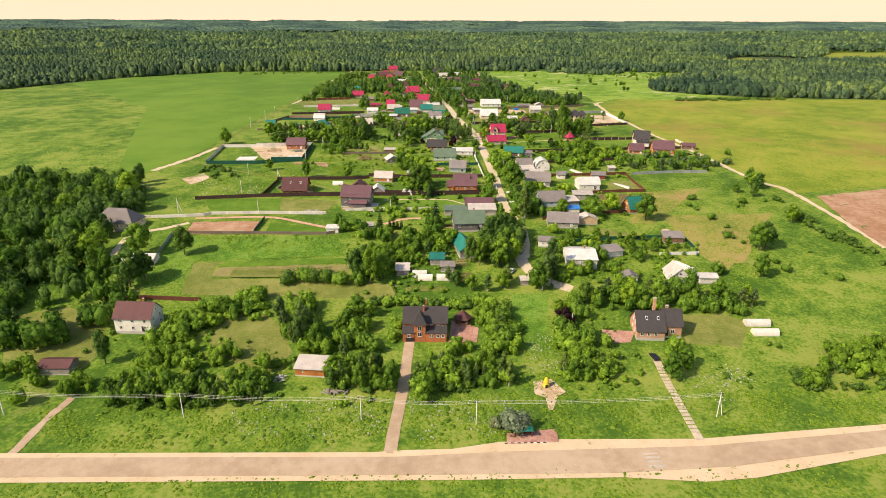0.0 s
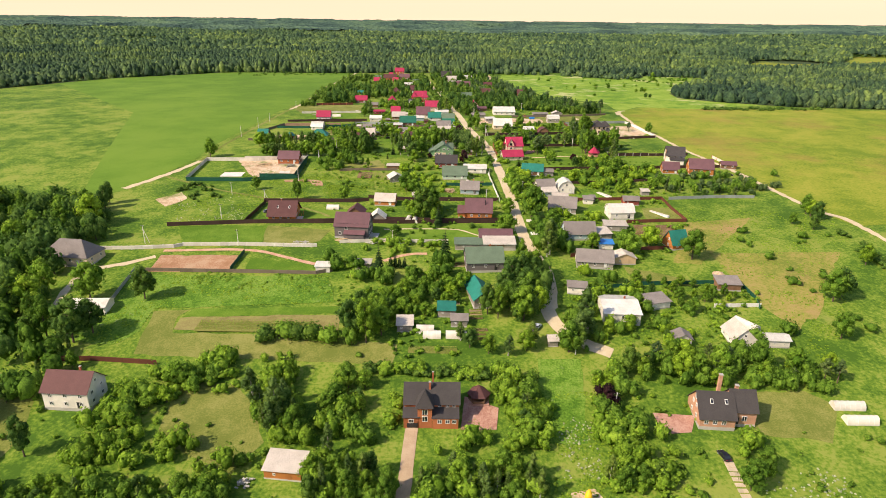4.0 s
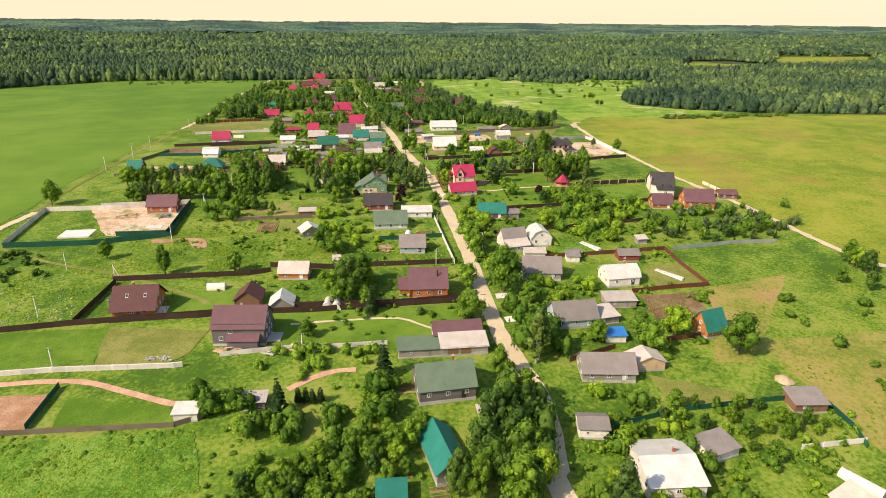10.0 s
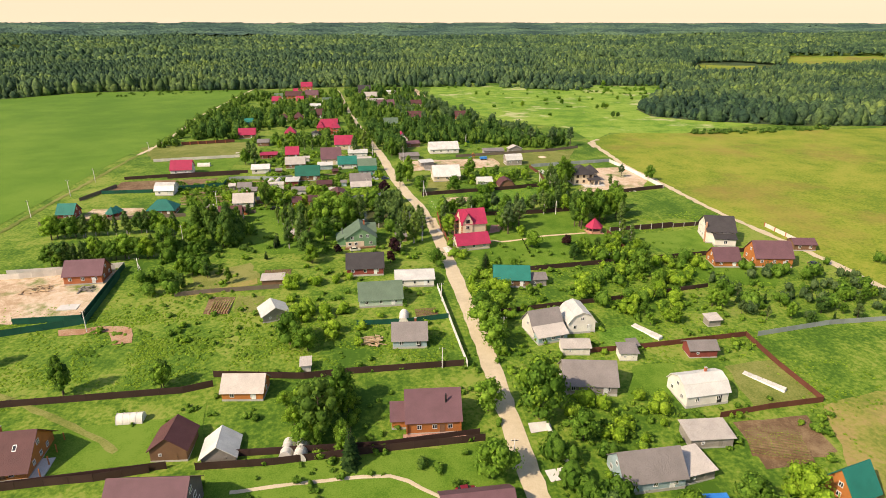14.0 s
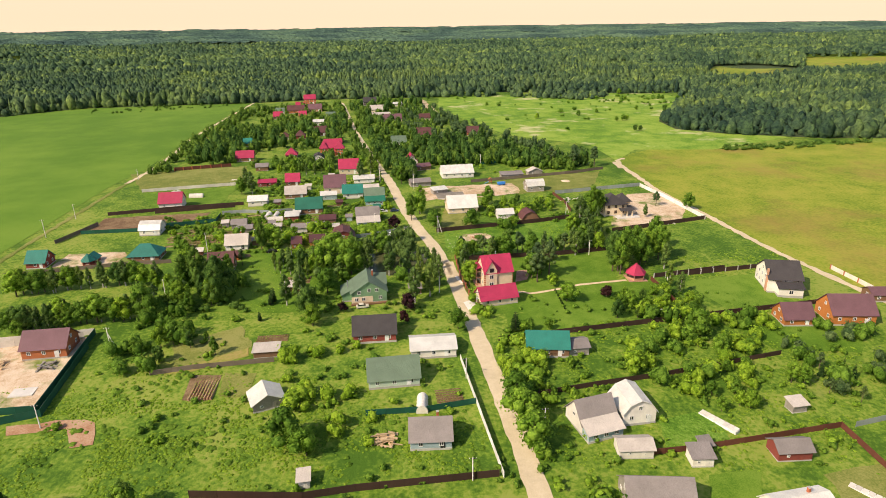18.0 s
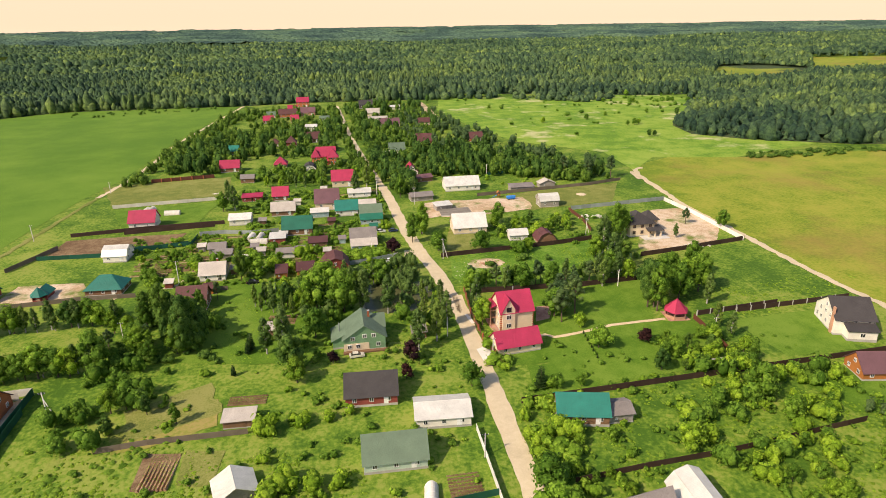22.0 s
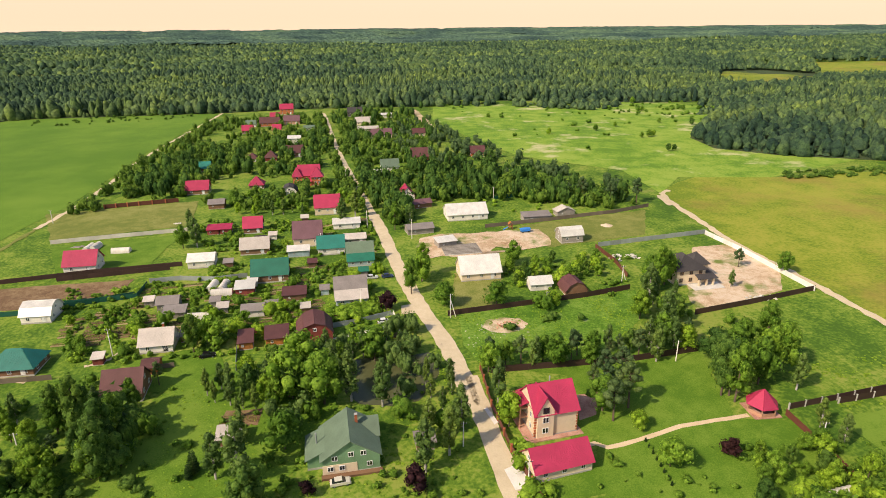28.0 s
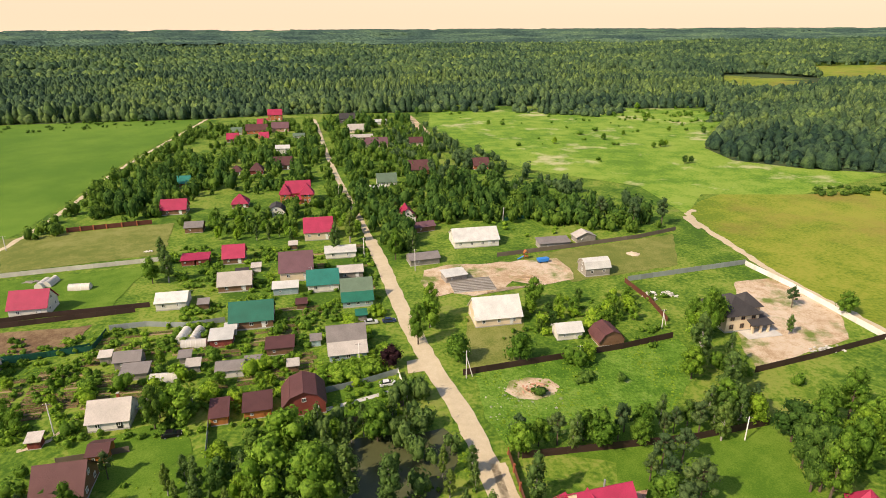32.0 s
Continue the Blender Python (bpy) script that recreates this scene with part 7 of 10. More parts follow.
house(-45.7, 563.6, 10.9, 8.0, 3.0, 2.6, 3.3, 'gable', 'x', W_WOOD, R_PALE, 'brown wooden house with faded brown roof')
house(-50.5, 589.6, 7.8, 8.0, 3.0, 2.8, 3.8, 'gable', 'x', W_WOOD, R_RED, 'dark house with magenta red roof')
shed(-67.5, 588.9, 4.6, 5.0, 3.0, 2.3, 0.8, 'shed', 'x', W_RED, R_RED, 'small red-roofed shed in a garden plot')
shed(-62.3, 589.3, 4.5, 5.0, 3.0, 2.3, 0.8, 'shed', 'x', W_RED, R_RED, 'small red-roofed shed in a garden plot')
house(-36.1, 536.5, 12.6, 10.0, 3.0, 3.0, 4.2, 'gable', 'x', W_WOOD, R_GREEN, 'brown house with big green metal roof')
tiered_house(-7.1, 515.4, 4.0, 10.4, 8.6, W_WHITE, R_GREY, R_PALE, 'pale house with grey slate roof and pale lower roof')
house(-17.4, 490.7, 10.0, 9.0, 6.0, 3.2, 3.4, 'gambrel', 'y', W_RED, R_BROWN, 'dark red house with brown gambrel roof')
shed(-25.9, 517.8, 7.3, 5.0, 3.0, 2.3, 0.8, 'shed', 'x', W_WOOD, R_BROWN, 'low brown shed in a garden plot')
shed(-36.9, 488.5, 3.8, 6.0, 6.0, 2.3, 1.0, 'shed', 'x', W_LOG, R_BROWN, 'low orange shed in a garden plot')
shed(-28.3, 489.9, 6.2, 6.0, 6.0, 2.3, 1.0, 'shed', 'x', W_LOG, R_BROWN, 'low orange garden building')
shed(-43.2, 524.7, 6.1, 5.0, 3.0, 2.4, 0.9, 'shed', 'x', W_RED, R_WHITE, 'red shed with white roof')
shed(-65.9, 516.1, 6.5, 5.0, 3.0, 2.6, 1.6, 'gable', 'x', W_GREYWOOD, R_GREY, 'old grey garden hut')
shed(-62.4, 509.9, 6.4, 4.0, 3.0, 2.0, 0.7, 'shed', 'x', W_GREYWOOD, R_GREY, 'low grey lean-to in a garden plot')
shed(-37.8, 508.1, 6.7, 5.0, 3.0, 2.3, 1.2, 'gable', 'x', W_WHITE, R_GREY, 'small white hut with grey roof')
house(-61.7, 491.1, 8.9, 8.0, 3.0, 2.6, 3.3, 'gable', 'x', W_WHITE, R_PALE, 'white garden house with silvery roof', smoke=BRICK_RED)
shed(-59.9, 478.3, 3.9, 5.0, 3.0, 2.3, 1.0, 'gable', 'x', W_LOG, R_BROWN, 'small orange hut in a garden plot')
house(-106.8, 553.5, 11.1, 9.0, 3.0, 3.4, 4.3, 'gable', 'x', W_WHITE, R_RED, 'white cottage with bright red roof')
house(-62.9, 468.2, 9.2, 9.0, 3.0, 2.8, 4.3, 'gable', 'x', W_WOOD, R_BROWN, 'brown house with dark brown roof')
house(-63.7, 552.4, 9.4, 8.0, 3.0, 2.8, 1.8, 'gable', 'x', W_WHITE, R_WHITE, 'white garden house with white roof')
house(-96.5, 484.2, 12.0, 9.0, 0.0, 2.4, 3.6, 'hip', 'x', W_WOOD, R_TEAL, 'brown house with teal hipped roof')
house(-104.1, 514.9, 8.7, 9.0, 0.0, 2.6, 3.0, 'gambrel', 'x', W_WHITE, R_WHITE, 'white house with pale rounded roof')
house(-136.2, 481.5, 7.1, 8.0, 0.0, 2.6, 3.6, 'gable', 'x', W_RED, R_TEAL, 'red house with grey-teal roof')
shed(-117.1, 482.1, 4.7, 5.0, 0.0, 1.8, 1.8, 'gable', 'y', W_RED, R_TEAL, 'small red and teal summer house')
house(-100.5, 413.0, 12.3, 9.0, 2.0, 3.4, 3.9, 'gable', 'x', W_BRICK, R_PLUM, 'unfinished red brick house on the building plot')
spire_mansion(-32.5, 673.4, 3.0)
house(-41.0, 647.9, 7.7, 8.0, 3.0, 2.8, 2.8, 'gambrel', 'y', W_WHITE, R_DARK, 'white-gabled house with dark rounded roof')
house(-60.9, 667.0, 7.7, 8.0, 3.0, 2.4, 3.8, 'hip', 'x', W_WOOD, R_RED, 'house with red hipped roof')
house(-90.7, 660.1, 11.5, 9.0, 3.0, 2.8, 3.9, 'gable', 'x', W_WOOD, R_RED, 'house with red roof behind trees')
house(-100.2, 714.4, 8.2, 8.0, 3.0, 2.4, 3.3, 'gable', 'x', W_WOOD, R_TEAL, 'house with teal roof')
house(-62.9, 739.8, 7.6, 8.0, 3.0, 2.8, 3.8, 'hip', 'x', W_RED, R_BROWN, 'red house with steep roof')
house(-74.8, 739.0, 7.0, 7.0, 3.0, 2.4, 3.0, 'hip', 'x', W_WOOD, R_BROWN, 'small brown house in a garden plot')
house(-53.7, 802.8, 9.5, 9.0, 3.0, 4.0, 1.6, 'gable', 'x', W_WHITE, R_WHITE, 'white flat-roofed house in a garden plot', storeys=2)
house(-48.6, 751.4, 11.8, 9.0, 3.0, 3.2, 4.3, 'gable', 'x', W_WOOD, R_BROWN, 'brown house among trees')
house(-97.1, 855.1, 8.8, 8.0, 3.0, 2.8, 3.8, 'gable', 'x', W_WOOD, R_RED, 'house with magenta roof')
house(-73.5, 856.3, 7.0, 8.0, 3.0, 2.8, 3.8, 'gable', 'x', W_WOOD, R_RED, 'house with magenta roof')
house(-83.9, 891.8, 17.3, 9.0, 3.0, 3.4, 4.3, 'gable', 'x', W_BRICK, R_BROWN, 'brown brick house in a garden plot')
house(-77.5, 969.2, 12.9, 10.0, 3.0, 5.6, 4.5, 'gable', 'x', W_BRICK, R_RED, 'tall house with red roof at the wood edge', storeys=2)
house(-65.6, 900.5, 13.7, 9.0, 3.0, 3.4, 4.3, 'gable', 'x', W_PINK, R_PLUM, 'house with faded brown roof')
house(-84.7, 932.7, 8.8, 8.0, 3.0, 2.8, 3.6, 'gable', 'x', W_WOOD, R_RED, 'low house with red roof')
house(-100.0, 889.7, 8.4, 8.0, 3.0, 2.8, 3.0, 'gable', 'x', W_WHITE, R_SAGE, 'house with grey-green roof')
house(-47.0, 861.7, 8.9, 7.0, 3.0, 2.6, 1.6, 'gable', 'x', W_WHITE, R_SAGE, 'low house with pale green roof')
house(-8.7, 943.0, 14.1, 9.0, 3.0, 4.1, 4.3, 'gable', 'x', W_GREY, R_DARK, 'dark purple-grey house at the wood edge')
house(-1.1, 883.7, 13.4, 8.0, 3.0, 3.2, 3.8, 'gable', 'x', W_CREAM, R_PALE, 'cream house with pale roof')
house(20.7, 926.7, 11.4, 7.0, 3.0, 2.8, 1.4, 'gable', 'x', W_WHITE, R_WHITE, 'small white-roofed house in a garden plot')
house(12.6, 815.8, 17.4, 9.0, 3.0, 3.0, 3.9, 'gable', 'x', W_CREAM, R_PLUM, 'house with plum roof')
house(3.0, 845.3, 17.0, 8.0, 3.0, 3.0, 1.6, 'gable', 'x', W_CREAM, R_PALE, 'long cream house in a garden plot')
house(43.2, 817.8, 10.0, 7.0, 3.0, 2.8, 3.3, 'gable', 'x', W_CREAM, R_BROWN, 'small house with brown roof')
house(35.3, 725.5, 11.7, 10.0, 3.0, 3.2, 4.8, 'gable', 'x', W_BRICK, R_BROWN, 'brick house with steep dark brown roof')
house(14.4, 699.0, 10.8, 9.0, 3.0, 2.8, 3.9, 'gable', 'x', W_WHITE, R_SAGE, 'house with pale green roof')
shed(7.5, 684.8, 10.8, 7.0, 3.0, 2.6, 1.0, 'gable', 'x', W_WHITE, R_WHITE, 'long white shed in a garden plot')
house(75.7, 732.6, 9.8, 9.0, 3.0, 2.8, 3.9, 'gable', 'x', W_BRICK, R_BROWN, 'brown-roofed house among tall trees')
shed(-74.6, 630.0, 7.4, 7.0, 3.0, 2.6, 1.6, 'gable', 'x', W_WOOD, R_GREY, 'grey-roofed barn by the trees')

# ---- fences ----
shed(-52.0, 270.0, 5.6, 4.0, -0.6, 2.3, 0.4, 'shed', 'x', W_WHITE, R_WHITE, 'white garden shelter with a flat pale roof', windows=0)
shed(-36.5, 272.8, 6.2, 4.0, -0.7, 2.3, 0.4, 'shed', 'x', W_GREY, R_PALE, 'low garden shelter with a grey roof', windows=0)
fence('fence', [(-96.4, 342.5), (-50.4, 344.0), (-43.3, 346.1)], 2.0, F_DARK, 'dark brown sheet-metal fence round a garden plot')
fence('fence', [(-44.1, 350.2), (-20.0, 347.0), (-8.8, 348.0), (23.0, 348.7)], 2.0, F_DARK, 'dark brown sheet-metal fence round a garden plot')
fence('fence', [(-87.2, 314.3), (-70.8, 315.3), (-61.0, 315.5), (-50.1, 316.9)], 2.0, F_DARK, 'dark brown sheet-metal fence round a garden plot')
fence('fence', [(-40.4, 316.6), (-24.0, 316.4), (1.7, 318.1), (23.7, 319.2)], 2.0, F_DARK, 'dark brown sheet-metal fence round a garden plot')
fence('fence', [(-131.7, 309.3), (-97.3, 313.8), (-46.7, 317.7)], 2.0, F_DARK, 'dark brown sheet-metal fence round a garden plot')
fence('fence', [(-97.6, 314.5), (-94.9, 340.8)], 2.0, F_DARK, 'dark brown sheet-metal fence round a garden plot')
fence('fence', [(-35.5, 319.9), (0.1, 319.2), (22.7, 321.1)], 2.0, F_DARK, 'dark brown sheet-metal fence round a garden plot')
fence('boundary_wall', [(-173.9, 283.2), (-136.4, 285.1), (-119.6, 287.2), (-116.1, 289.1), (-93.0, 290.4), (-61.2, 289.9), (-58.8, 290.3)], 1.5, F_PALE, 'low pale concrete wall across the lawn', post_mat=PALE_CONCRETE, bay=4.0, thick=0.5, cap=0.05, post=0.55)
fence('fence', [(-49.6, 294.0), (-32.6, 296.0), (-14.9, 295.8), (-2.3, 296.3)], 1.6, F_PALE, 'pale concrete fence along a garden plot', bay=4.0)
fence('fence', [(-108.4, 266.4), (-82.7, 266.8), (-54.4, 266.5), (-48.3, 268.9)], 1.5, F_WOOD, 'dark weathered wooden fence along a garden plot')
fence('fence', [(-88.9, 268.1), (-87.9, 283.5)], 1.8, F_GREEN, 'dark green mesh fence along a garden plot')
fence('fence', [(-126.3, 266.9), (-54.5, 266.5)], 1.5, F_WOOD, 'dark weathered wooden fence along a garden plot')
fence('fence', [(-126.3, 266.9), (-124.2, 238.8)], 1.8, F_GREY, 'grey sheet fence by the white garage')
fence('fence', [(-132.9, 211.8), (-115.5, 212.7), (-93.6, 211.3)], 1.8, F_RED, 'red-brown sheet fence along a garden plot')
fence('fence', [(-110.6, 383.2), (-91.0, 383.6), (-91.4, 421.5)], 2.2, F_GREEN, 'tall dark green sheet fence round the building plot')
fence('fence', [(-91.4, 421.5), (-108.0, 419.6), (-130.0, 418.3)], 2.2, F_PALE, 'pale concrete panel fence along a garden plot', post_mat=PALE_CONCRETE, bay=4.0)
fence('fence', [(-149.7, 375.8), (-152.1, 414.3)], 2.2, F_PALE, 'pale concrete panel fence along a garden plot', post_mat=PALE_CONCRETE, bay=4.0)
fence('fence', [(-152.1, 414.3), (-124.3, 415.3), (-94.0, 419.6)], 2.2, F_PALE, 'pale concrete panel fence along a garden plot', post_mat=PALE_CONCRETE, bay=4.0)
fence('fence', [(-149.1, 374.5), (-116.9, 375.0), (-88.9, 381.7), (-90.2, 413.4)], 2.2, F_GREEN, 'tall dark green sheet fence round the building plot')
fence('fence', [(20.4, 394.2), (22.7, 363.1), (23.9, 348.0)], 1.9, F_WHITE, 'white sheet fence by the lane')
fence('fence', [(-6.7, 372.7), (8.3, 372.4), (21.8, 374.3)], 1.8, F_GREEN, 'green sheet fence along a garden plot')
fence('fence', [(28.0, 466.3), (27.7, 450.1), (28.8, 433.7), (31.6, 418.7)], 1.9, F_RED, 'red-brown fence panels between brick posts', post_mat=BRICK_RED, post=0.45, cap=0.25)
fence('fence', [(30.7, 464.6), (51.1, 464.6), (70.5, 464.8), (90.9, 467.3)], 2.0, F_DARK, 'dark brown sheet-metal fence round a garden plot')
fence('fence', [(96.8, 437.5), (97.3, 424.6), (97.4, 413.4)], 1.8, F_RED, 'red-brown fence along the garden')
fence('fence', [(98.9, 439.4), (113.2, 441.3), (128.8, 443.5)], 1.8, F_DARK, 'dark fence with pale posts along a garden plot', post_mat=CONCRETE, post=0.3)
fence('fence', [(33.3, 402.8), (58.8, 405.2), (108.0, 409.8), (164.0, 415.0)], 1.8, F_DARK, 'dark brown sheet-metal fence round a garden plot')
fence('fence', [(112.5, 439.9), (133.2, 442.0), (154.8, 444.3)], 1.8, F_DARK, 'dark fence with pale posts along a garden plot', post_mat=CONCRETE, post=0.3)
fence('fence', [(168.4, 438.4), (170.8, 420.1)], 1.8, F_PALE, 'pale masonry fence with brick posts', post_mat=BRICK_RED, post=0.4)
fence('fence', [(23.5, 497.8), (42.9, 500.5), (70.9, 504.6), (88.5, 508.6)], 2.0, F_DARK, 'dark brown sheet-metal fence round a garden plot')
fence('fence', [(101.2, 488.0), (121.9, 492.2), (150.9, 499.0)], 2.0, F_DARK, 'dark brown sheet-metal fence round a garden plot')
fence('fence', [(142.8, 556.1), (146.7, 535.2), (150.3, 498.4)], 2.0, F_WHITE, 'white sheet fence along the field track')
fence('fence', [(92.3, 548.7), (118.6, 553.1), (143.5, 557.2)], 2.0, F_GREY, 'grey-green sheet fence along a garden plot')
fence('fence', [(90.9, 548.0), (92.6, 531.8), (91.6, 518.0)], 1.8, F_RED, 'red-brown sheet fence along a garden plot')
fence('fence', [(51.3, 578.3), (80.9, 583.4), (116.1, 590.7), (136.9, 598.2)], 1.8, F_WOOD, 'dark wooden fence along a garden plot')
fence('fence', [(64.2, 622.4), (96.9, 630.0), (118.7, 634.3)], 1.8, F_GREEN, 'dark green fence along a garden plot')
fence('fence', [(-132.4, 584.0), (-114.6, 587.3), (-78.2, 593.3)], 1.8, F_PALE, 'long pale concrete fence along a garden plot', bay=4.0)
fence('fence', [(-112.2, 543.0), (-97.1, 545.2), (-74.7, 548.5)], 1.8, F_DARK, 'dark brown sheet-metal fence round a garden plot')
fence('fence', [(-102.0, 522.2), (-89.5, 523.4), (-78.9, 524.9), (-78.7, 535.3)], 1.8, F_GREEN, 'dark green sheet fence along a garden plot')
fence('fence', [(-78.5, 537.1), (-68.2, 538.1), (-56.0, 535.6), (-44.7, 537.6)], 1.8, F_GREY, 'grey sheet fence along a garden plot')
fence('fence', [(-130.1, 635.3), (-114.8, 638.5), (-96.5, 642.4)], 2.2, F_RED, 'red-brown fence with brick posts', post_mat=BRICK_RED, post=0.5)
fence('fence', [(-14.8, 494.3), (-3.4, 497.2), (6.4, 501.0)], 1.8, F_GREY, 'grey sheet fence beside the parked car')
fence('fence', [(6.4, 501.0), (7.9, 488.7)], 1.8, F_WHITE, 'white sheet gate fence along a garden plot')
fence('fence', [(-14.1, 480.9), (-3.7, 482.5), (6.8, 487.0)], 1.6, F_WOOD, 'dark wooden fence along a garden plot')
fence('fence', [(-37.3, 474.2), (-39.2, 486.5)], 1.8, F_GREY, 'grey-blue sheet fence in a garden plot')
fence('fence', [(-36.7, 493.9), (-26.1, 495.9), (-15.0, 499.3), (2.9, 504.9)], 1.7, F_RED, 'red-brown sheet fence along a garden plot')
fence('fence', [(-68.7, 477.0), (-62.2, 477.8), (-54.4, 478.9)], 1.6, F_WOOD, 'dark wooden fence along a garden plot')
fence('fence', [(51.4, 257.5), (71.8, 262.0), (98.2, 263.8), (104.3, 263.9)], 1.6, F_GREEN, 'dark green sheet fence along a garden plot')
fence('fence', [(111.6, 261.6), (112.7, 253.1), (111.5, 246.6)], 1.6, F_GREEN, 'dark green sheet fence along a garden plot')
fence('fence', [(95.2, 247.4), (112.6, 248.2)], 1.6, F_WHITE, 'white sheet fence along a garden plot')
fence('fence', [(38.6, 375.5), (55.7, 377.9), (74.9, 379.9), (114.1, 386.2)], 1.6, F_DARK, 'dark brown sheet-metal fence round a garden plot')
fence('fence', [(-67.1, 396.8), (-55.8, 398.4), (-33.4, 399.6)], 1.6, F_WOOD, 'dark weathered wooden fence beside a vegetable plot')
fence('fence', [(52.5, 351.1), (72.3, 351.6), (109.4, 355.1)], 1.7, F_RED, 'red-brown sheet fence along a garden plot')
fence('fence', [(109.4, 355.1), (109.8, 340.0), (111.7, 324.1)], 1.7, F_RED, 'red-brown sheet fence along a garden plot')
fence('fence', [(82.3, 321.1), (96.2, 323.0), (111.7, 324.1)], 1.7, F_RED, 'red-brown sheet fence along a garden plot')
fence('fence', [(113.1, 354.8), (139.2, 358.8), (159.9, 359.2)], 1.7, F_GREY, 'pale grey sheet fence along a garden plot')
fence('fence', [(39.0, 322.3), (40.7, 307.2)], 1.7, F_WHITE, 'white sheet fence by the lane')
fence('fence', [(49.2, 284.0), (64.6, 289.3)], 1.7, F_RED, 'red-brown sheet fence along a garden plot')
fence('fence', [(80.7, 291.6), (93.1, 293.2)], 1.7, F_RED, 'red-brown sheet fence along a garden plot')
fence('fence', [(-133.2, 528.2), (-137.6, 515.7), (-141.8, 504.9)], 1.8, F_WOOD, 'dark wooden fence along a garden plot')
fence('fence', [(-144.3, 470.8), (-126.1, 473.3), (-103.0, 476.6), (-84.9, 477.0)], 1.6, F_WOOD, 'dark wooden fence along a garden plot')
fence('fence', [(-136.0, 516.4), (-111.8, 516.6), (-80.1, 526.5)], 1.8, F_GREEN, 'dark green sheet fence along a garden plot')
fence('fence', [(-134.4, 542.7), (-102.4, 548.5), (-71.1, 551.8)], 1.8, F_DARK, 'dark brown sheet-metal fence round a garden plot')

# ---- small things ----
power_pole(9.8, 145.5, 8.2, False)
power_pole(81.2, 149.4, 8.6, True)
power_pole(-23.7, 147.1, 8.6, False)
power_pole(-129.6, 149.1, 9.7, False)
power_pole(39.7, 219.7, 7.6, False)
wires((-129.6, 149.1), (-76.0, 148.0), 8.2)
wires((-76.0, 148.0), (-23.7, 147.1), 8.2)
wires((-23.7, 147.1), (9.8, 145.5), 8.0)
wires((9.8, 145.5), (81.2, 149.4), 8.0)
power_pole(-76.0, 148.0, 8.6, False)
power_pole(-133.3, 290.6, 8.7, True)
power_pole(46.7, 194.6, 6.5, False)
power_pole(-110.1, 319.3, 7.4, False)
power_pole(-93.3, 291.8, 6.6, False)
power_pole(-116.2, 352.7, 6.9, False)
power_pole(-96.3, 343.8, 6.5, True)
power_pole(-86.9, 377.1, 6.9, False)
power_pole(-81.8, 408.9, 9.0, True)
power_pole(-26.6, 294.0, 6.5, False)
power_pole(16.9, 348.1, 6.5, False)
power_pole(28.2, 310.0, 8.0, False)
power_pole(-152.7, 481.9, 8.1, False)
power_pole(97.4, 426.4, 6.5, False)
power_pole(24.1, 496.5, 8.3, True)
power_pole(-77.5, 445.5, 6.9, False)
power_pole(-149.9, 514.1, 8.4, False)
power_pole(-148.3, 539.7, 7.5, False)
power_pole(36.8, 362.3, 6.5, False)
power_pole(20.8, 385.4, 6.5, False)
power_pole(-58.4, 454.8, 6.5, False)
power_pole(55.5, 497.9, 6.5, False)
power_pole(18.2, 525.7, 9.3, False)
power_pole(-73.4, 487.3, 8.6, False)
power_pole(-26.8, 464.1, 6.6, False)
power_pole(-3.7, 506.1, 7.4, False)
power_pole(82.1, 463.2, 6.5, False)
power_pole(18.6, 436.9, 6.5, False)
power_pole(29.9, 423.5, 6.5, False)
power_pole(-19.5, 562.8, 6.5, False)
power_pole(88.0, 514.4, 6.5, True)
power_pole(17.8, 568.8, 8.7, False)
power_pole(-12.2, 680.9, 9.6, False)
power_pole(-0.7, 586.0, 8.2, False)
power_pole(-144.7, 614.0, 6.5, False)
power_pole(64.2, 622.4, 6.7, False)
car(71.7, 178.4, 100, (0.02, 0.02, 0.03), 'dark car parked on the driveway')
car(17.0, 304.6, 5, (0.22, 0.02, 0.03), 'dark red hatchback parked on grass')
car(-90.7, 328.4, 40, (0.16, 0.17, 0.19), 'grey car parked beside the log house')
car(3.3, 496.2, 8, (0.75, 0.75, 0.73), 'white sedan parked by the grey fence')
car(0.2, 530.1, 5, (0.72, 0.72, 0.7), 'white car parked behind the pale house')
car(5.8, 530.4, 5, (0.03, 0.05, 0.12), 'dark blue car parked by the lane')
car(-46.6, 483.1, 10, (0.012, 0.012, 0.015), 'black car parked on the lawn')
car(-47.1, 495.4, 10, (0.06, 0.06, 0.065), 'dark car parked under trees')
car(-8.3, 429.0, 8, (0.7, 0.66, 0.56), 'pale covered car parked on grass')
car(29.0, 233.4, 60, (0.55, 0.6, 0.66), 'pale car parked under trees')
car(163.3, 399.1, -10, (0.03, 0.03, 0.035), 'dark car parked by the masonry fence')
bus_shelter(22.7, 140.7, 2)
slab_path([(72.3, 139.6), (72.3, 154.0), (72.1, 166.3), (72.3, 176.5)], 25)
gazebo(7.4, 198.7, R_BROWN, W_WOOD, 'dark brown hexagonal garden gazebo beside the terrace')
gazebo(92.0, 440.1, R_RED, W_PINK, 'round garden house with pointed red roof', 3.4, 2.4, 3.6)
gazebo(-116.9, 478.9, R_TEAL, W_RED, 'small teal-roofed gazebo with red posts', 2.4)
greenhouse(115.5, 198.0, 9)
greenhouse(115.9, 192.3, 9)
greenhouse(-59.8, 334.6, 6)
greenhouse(-54.4, 506.8, 7)
greenhouse(-99.4, 569.8, 7)
greenhouse(-9.7, 230.9, 6)
greenhouse(-7.3, 227.8, 6)
greenhouse(0.9, 228.0, 7)
greenhouse(-50.9, 524.0, 7)
greenhouse(-21.3, 320.1, 5, turn=85)
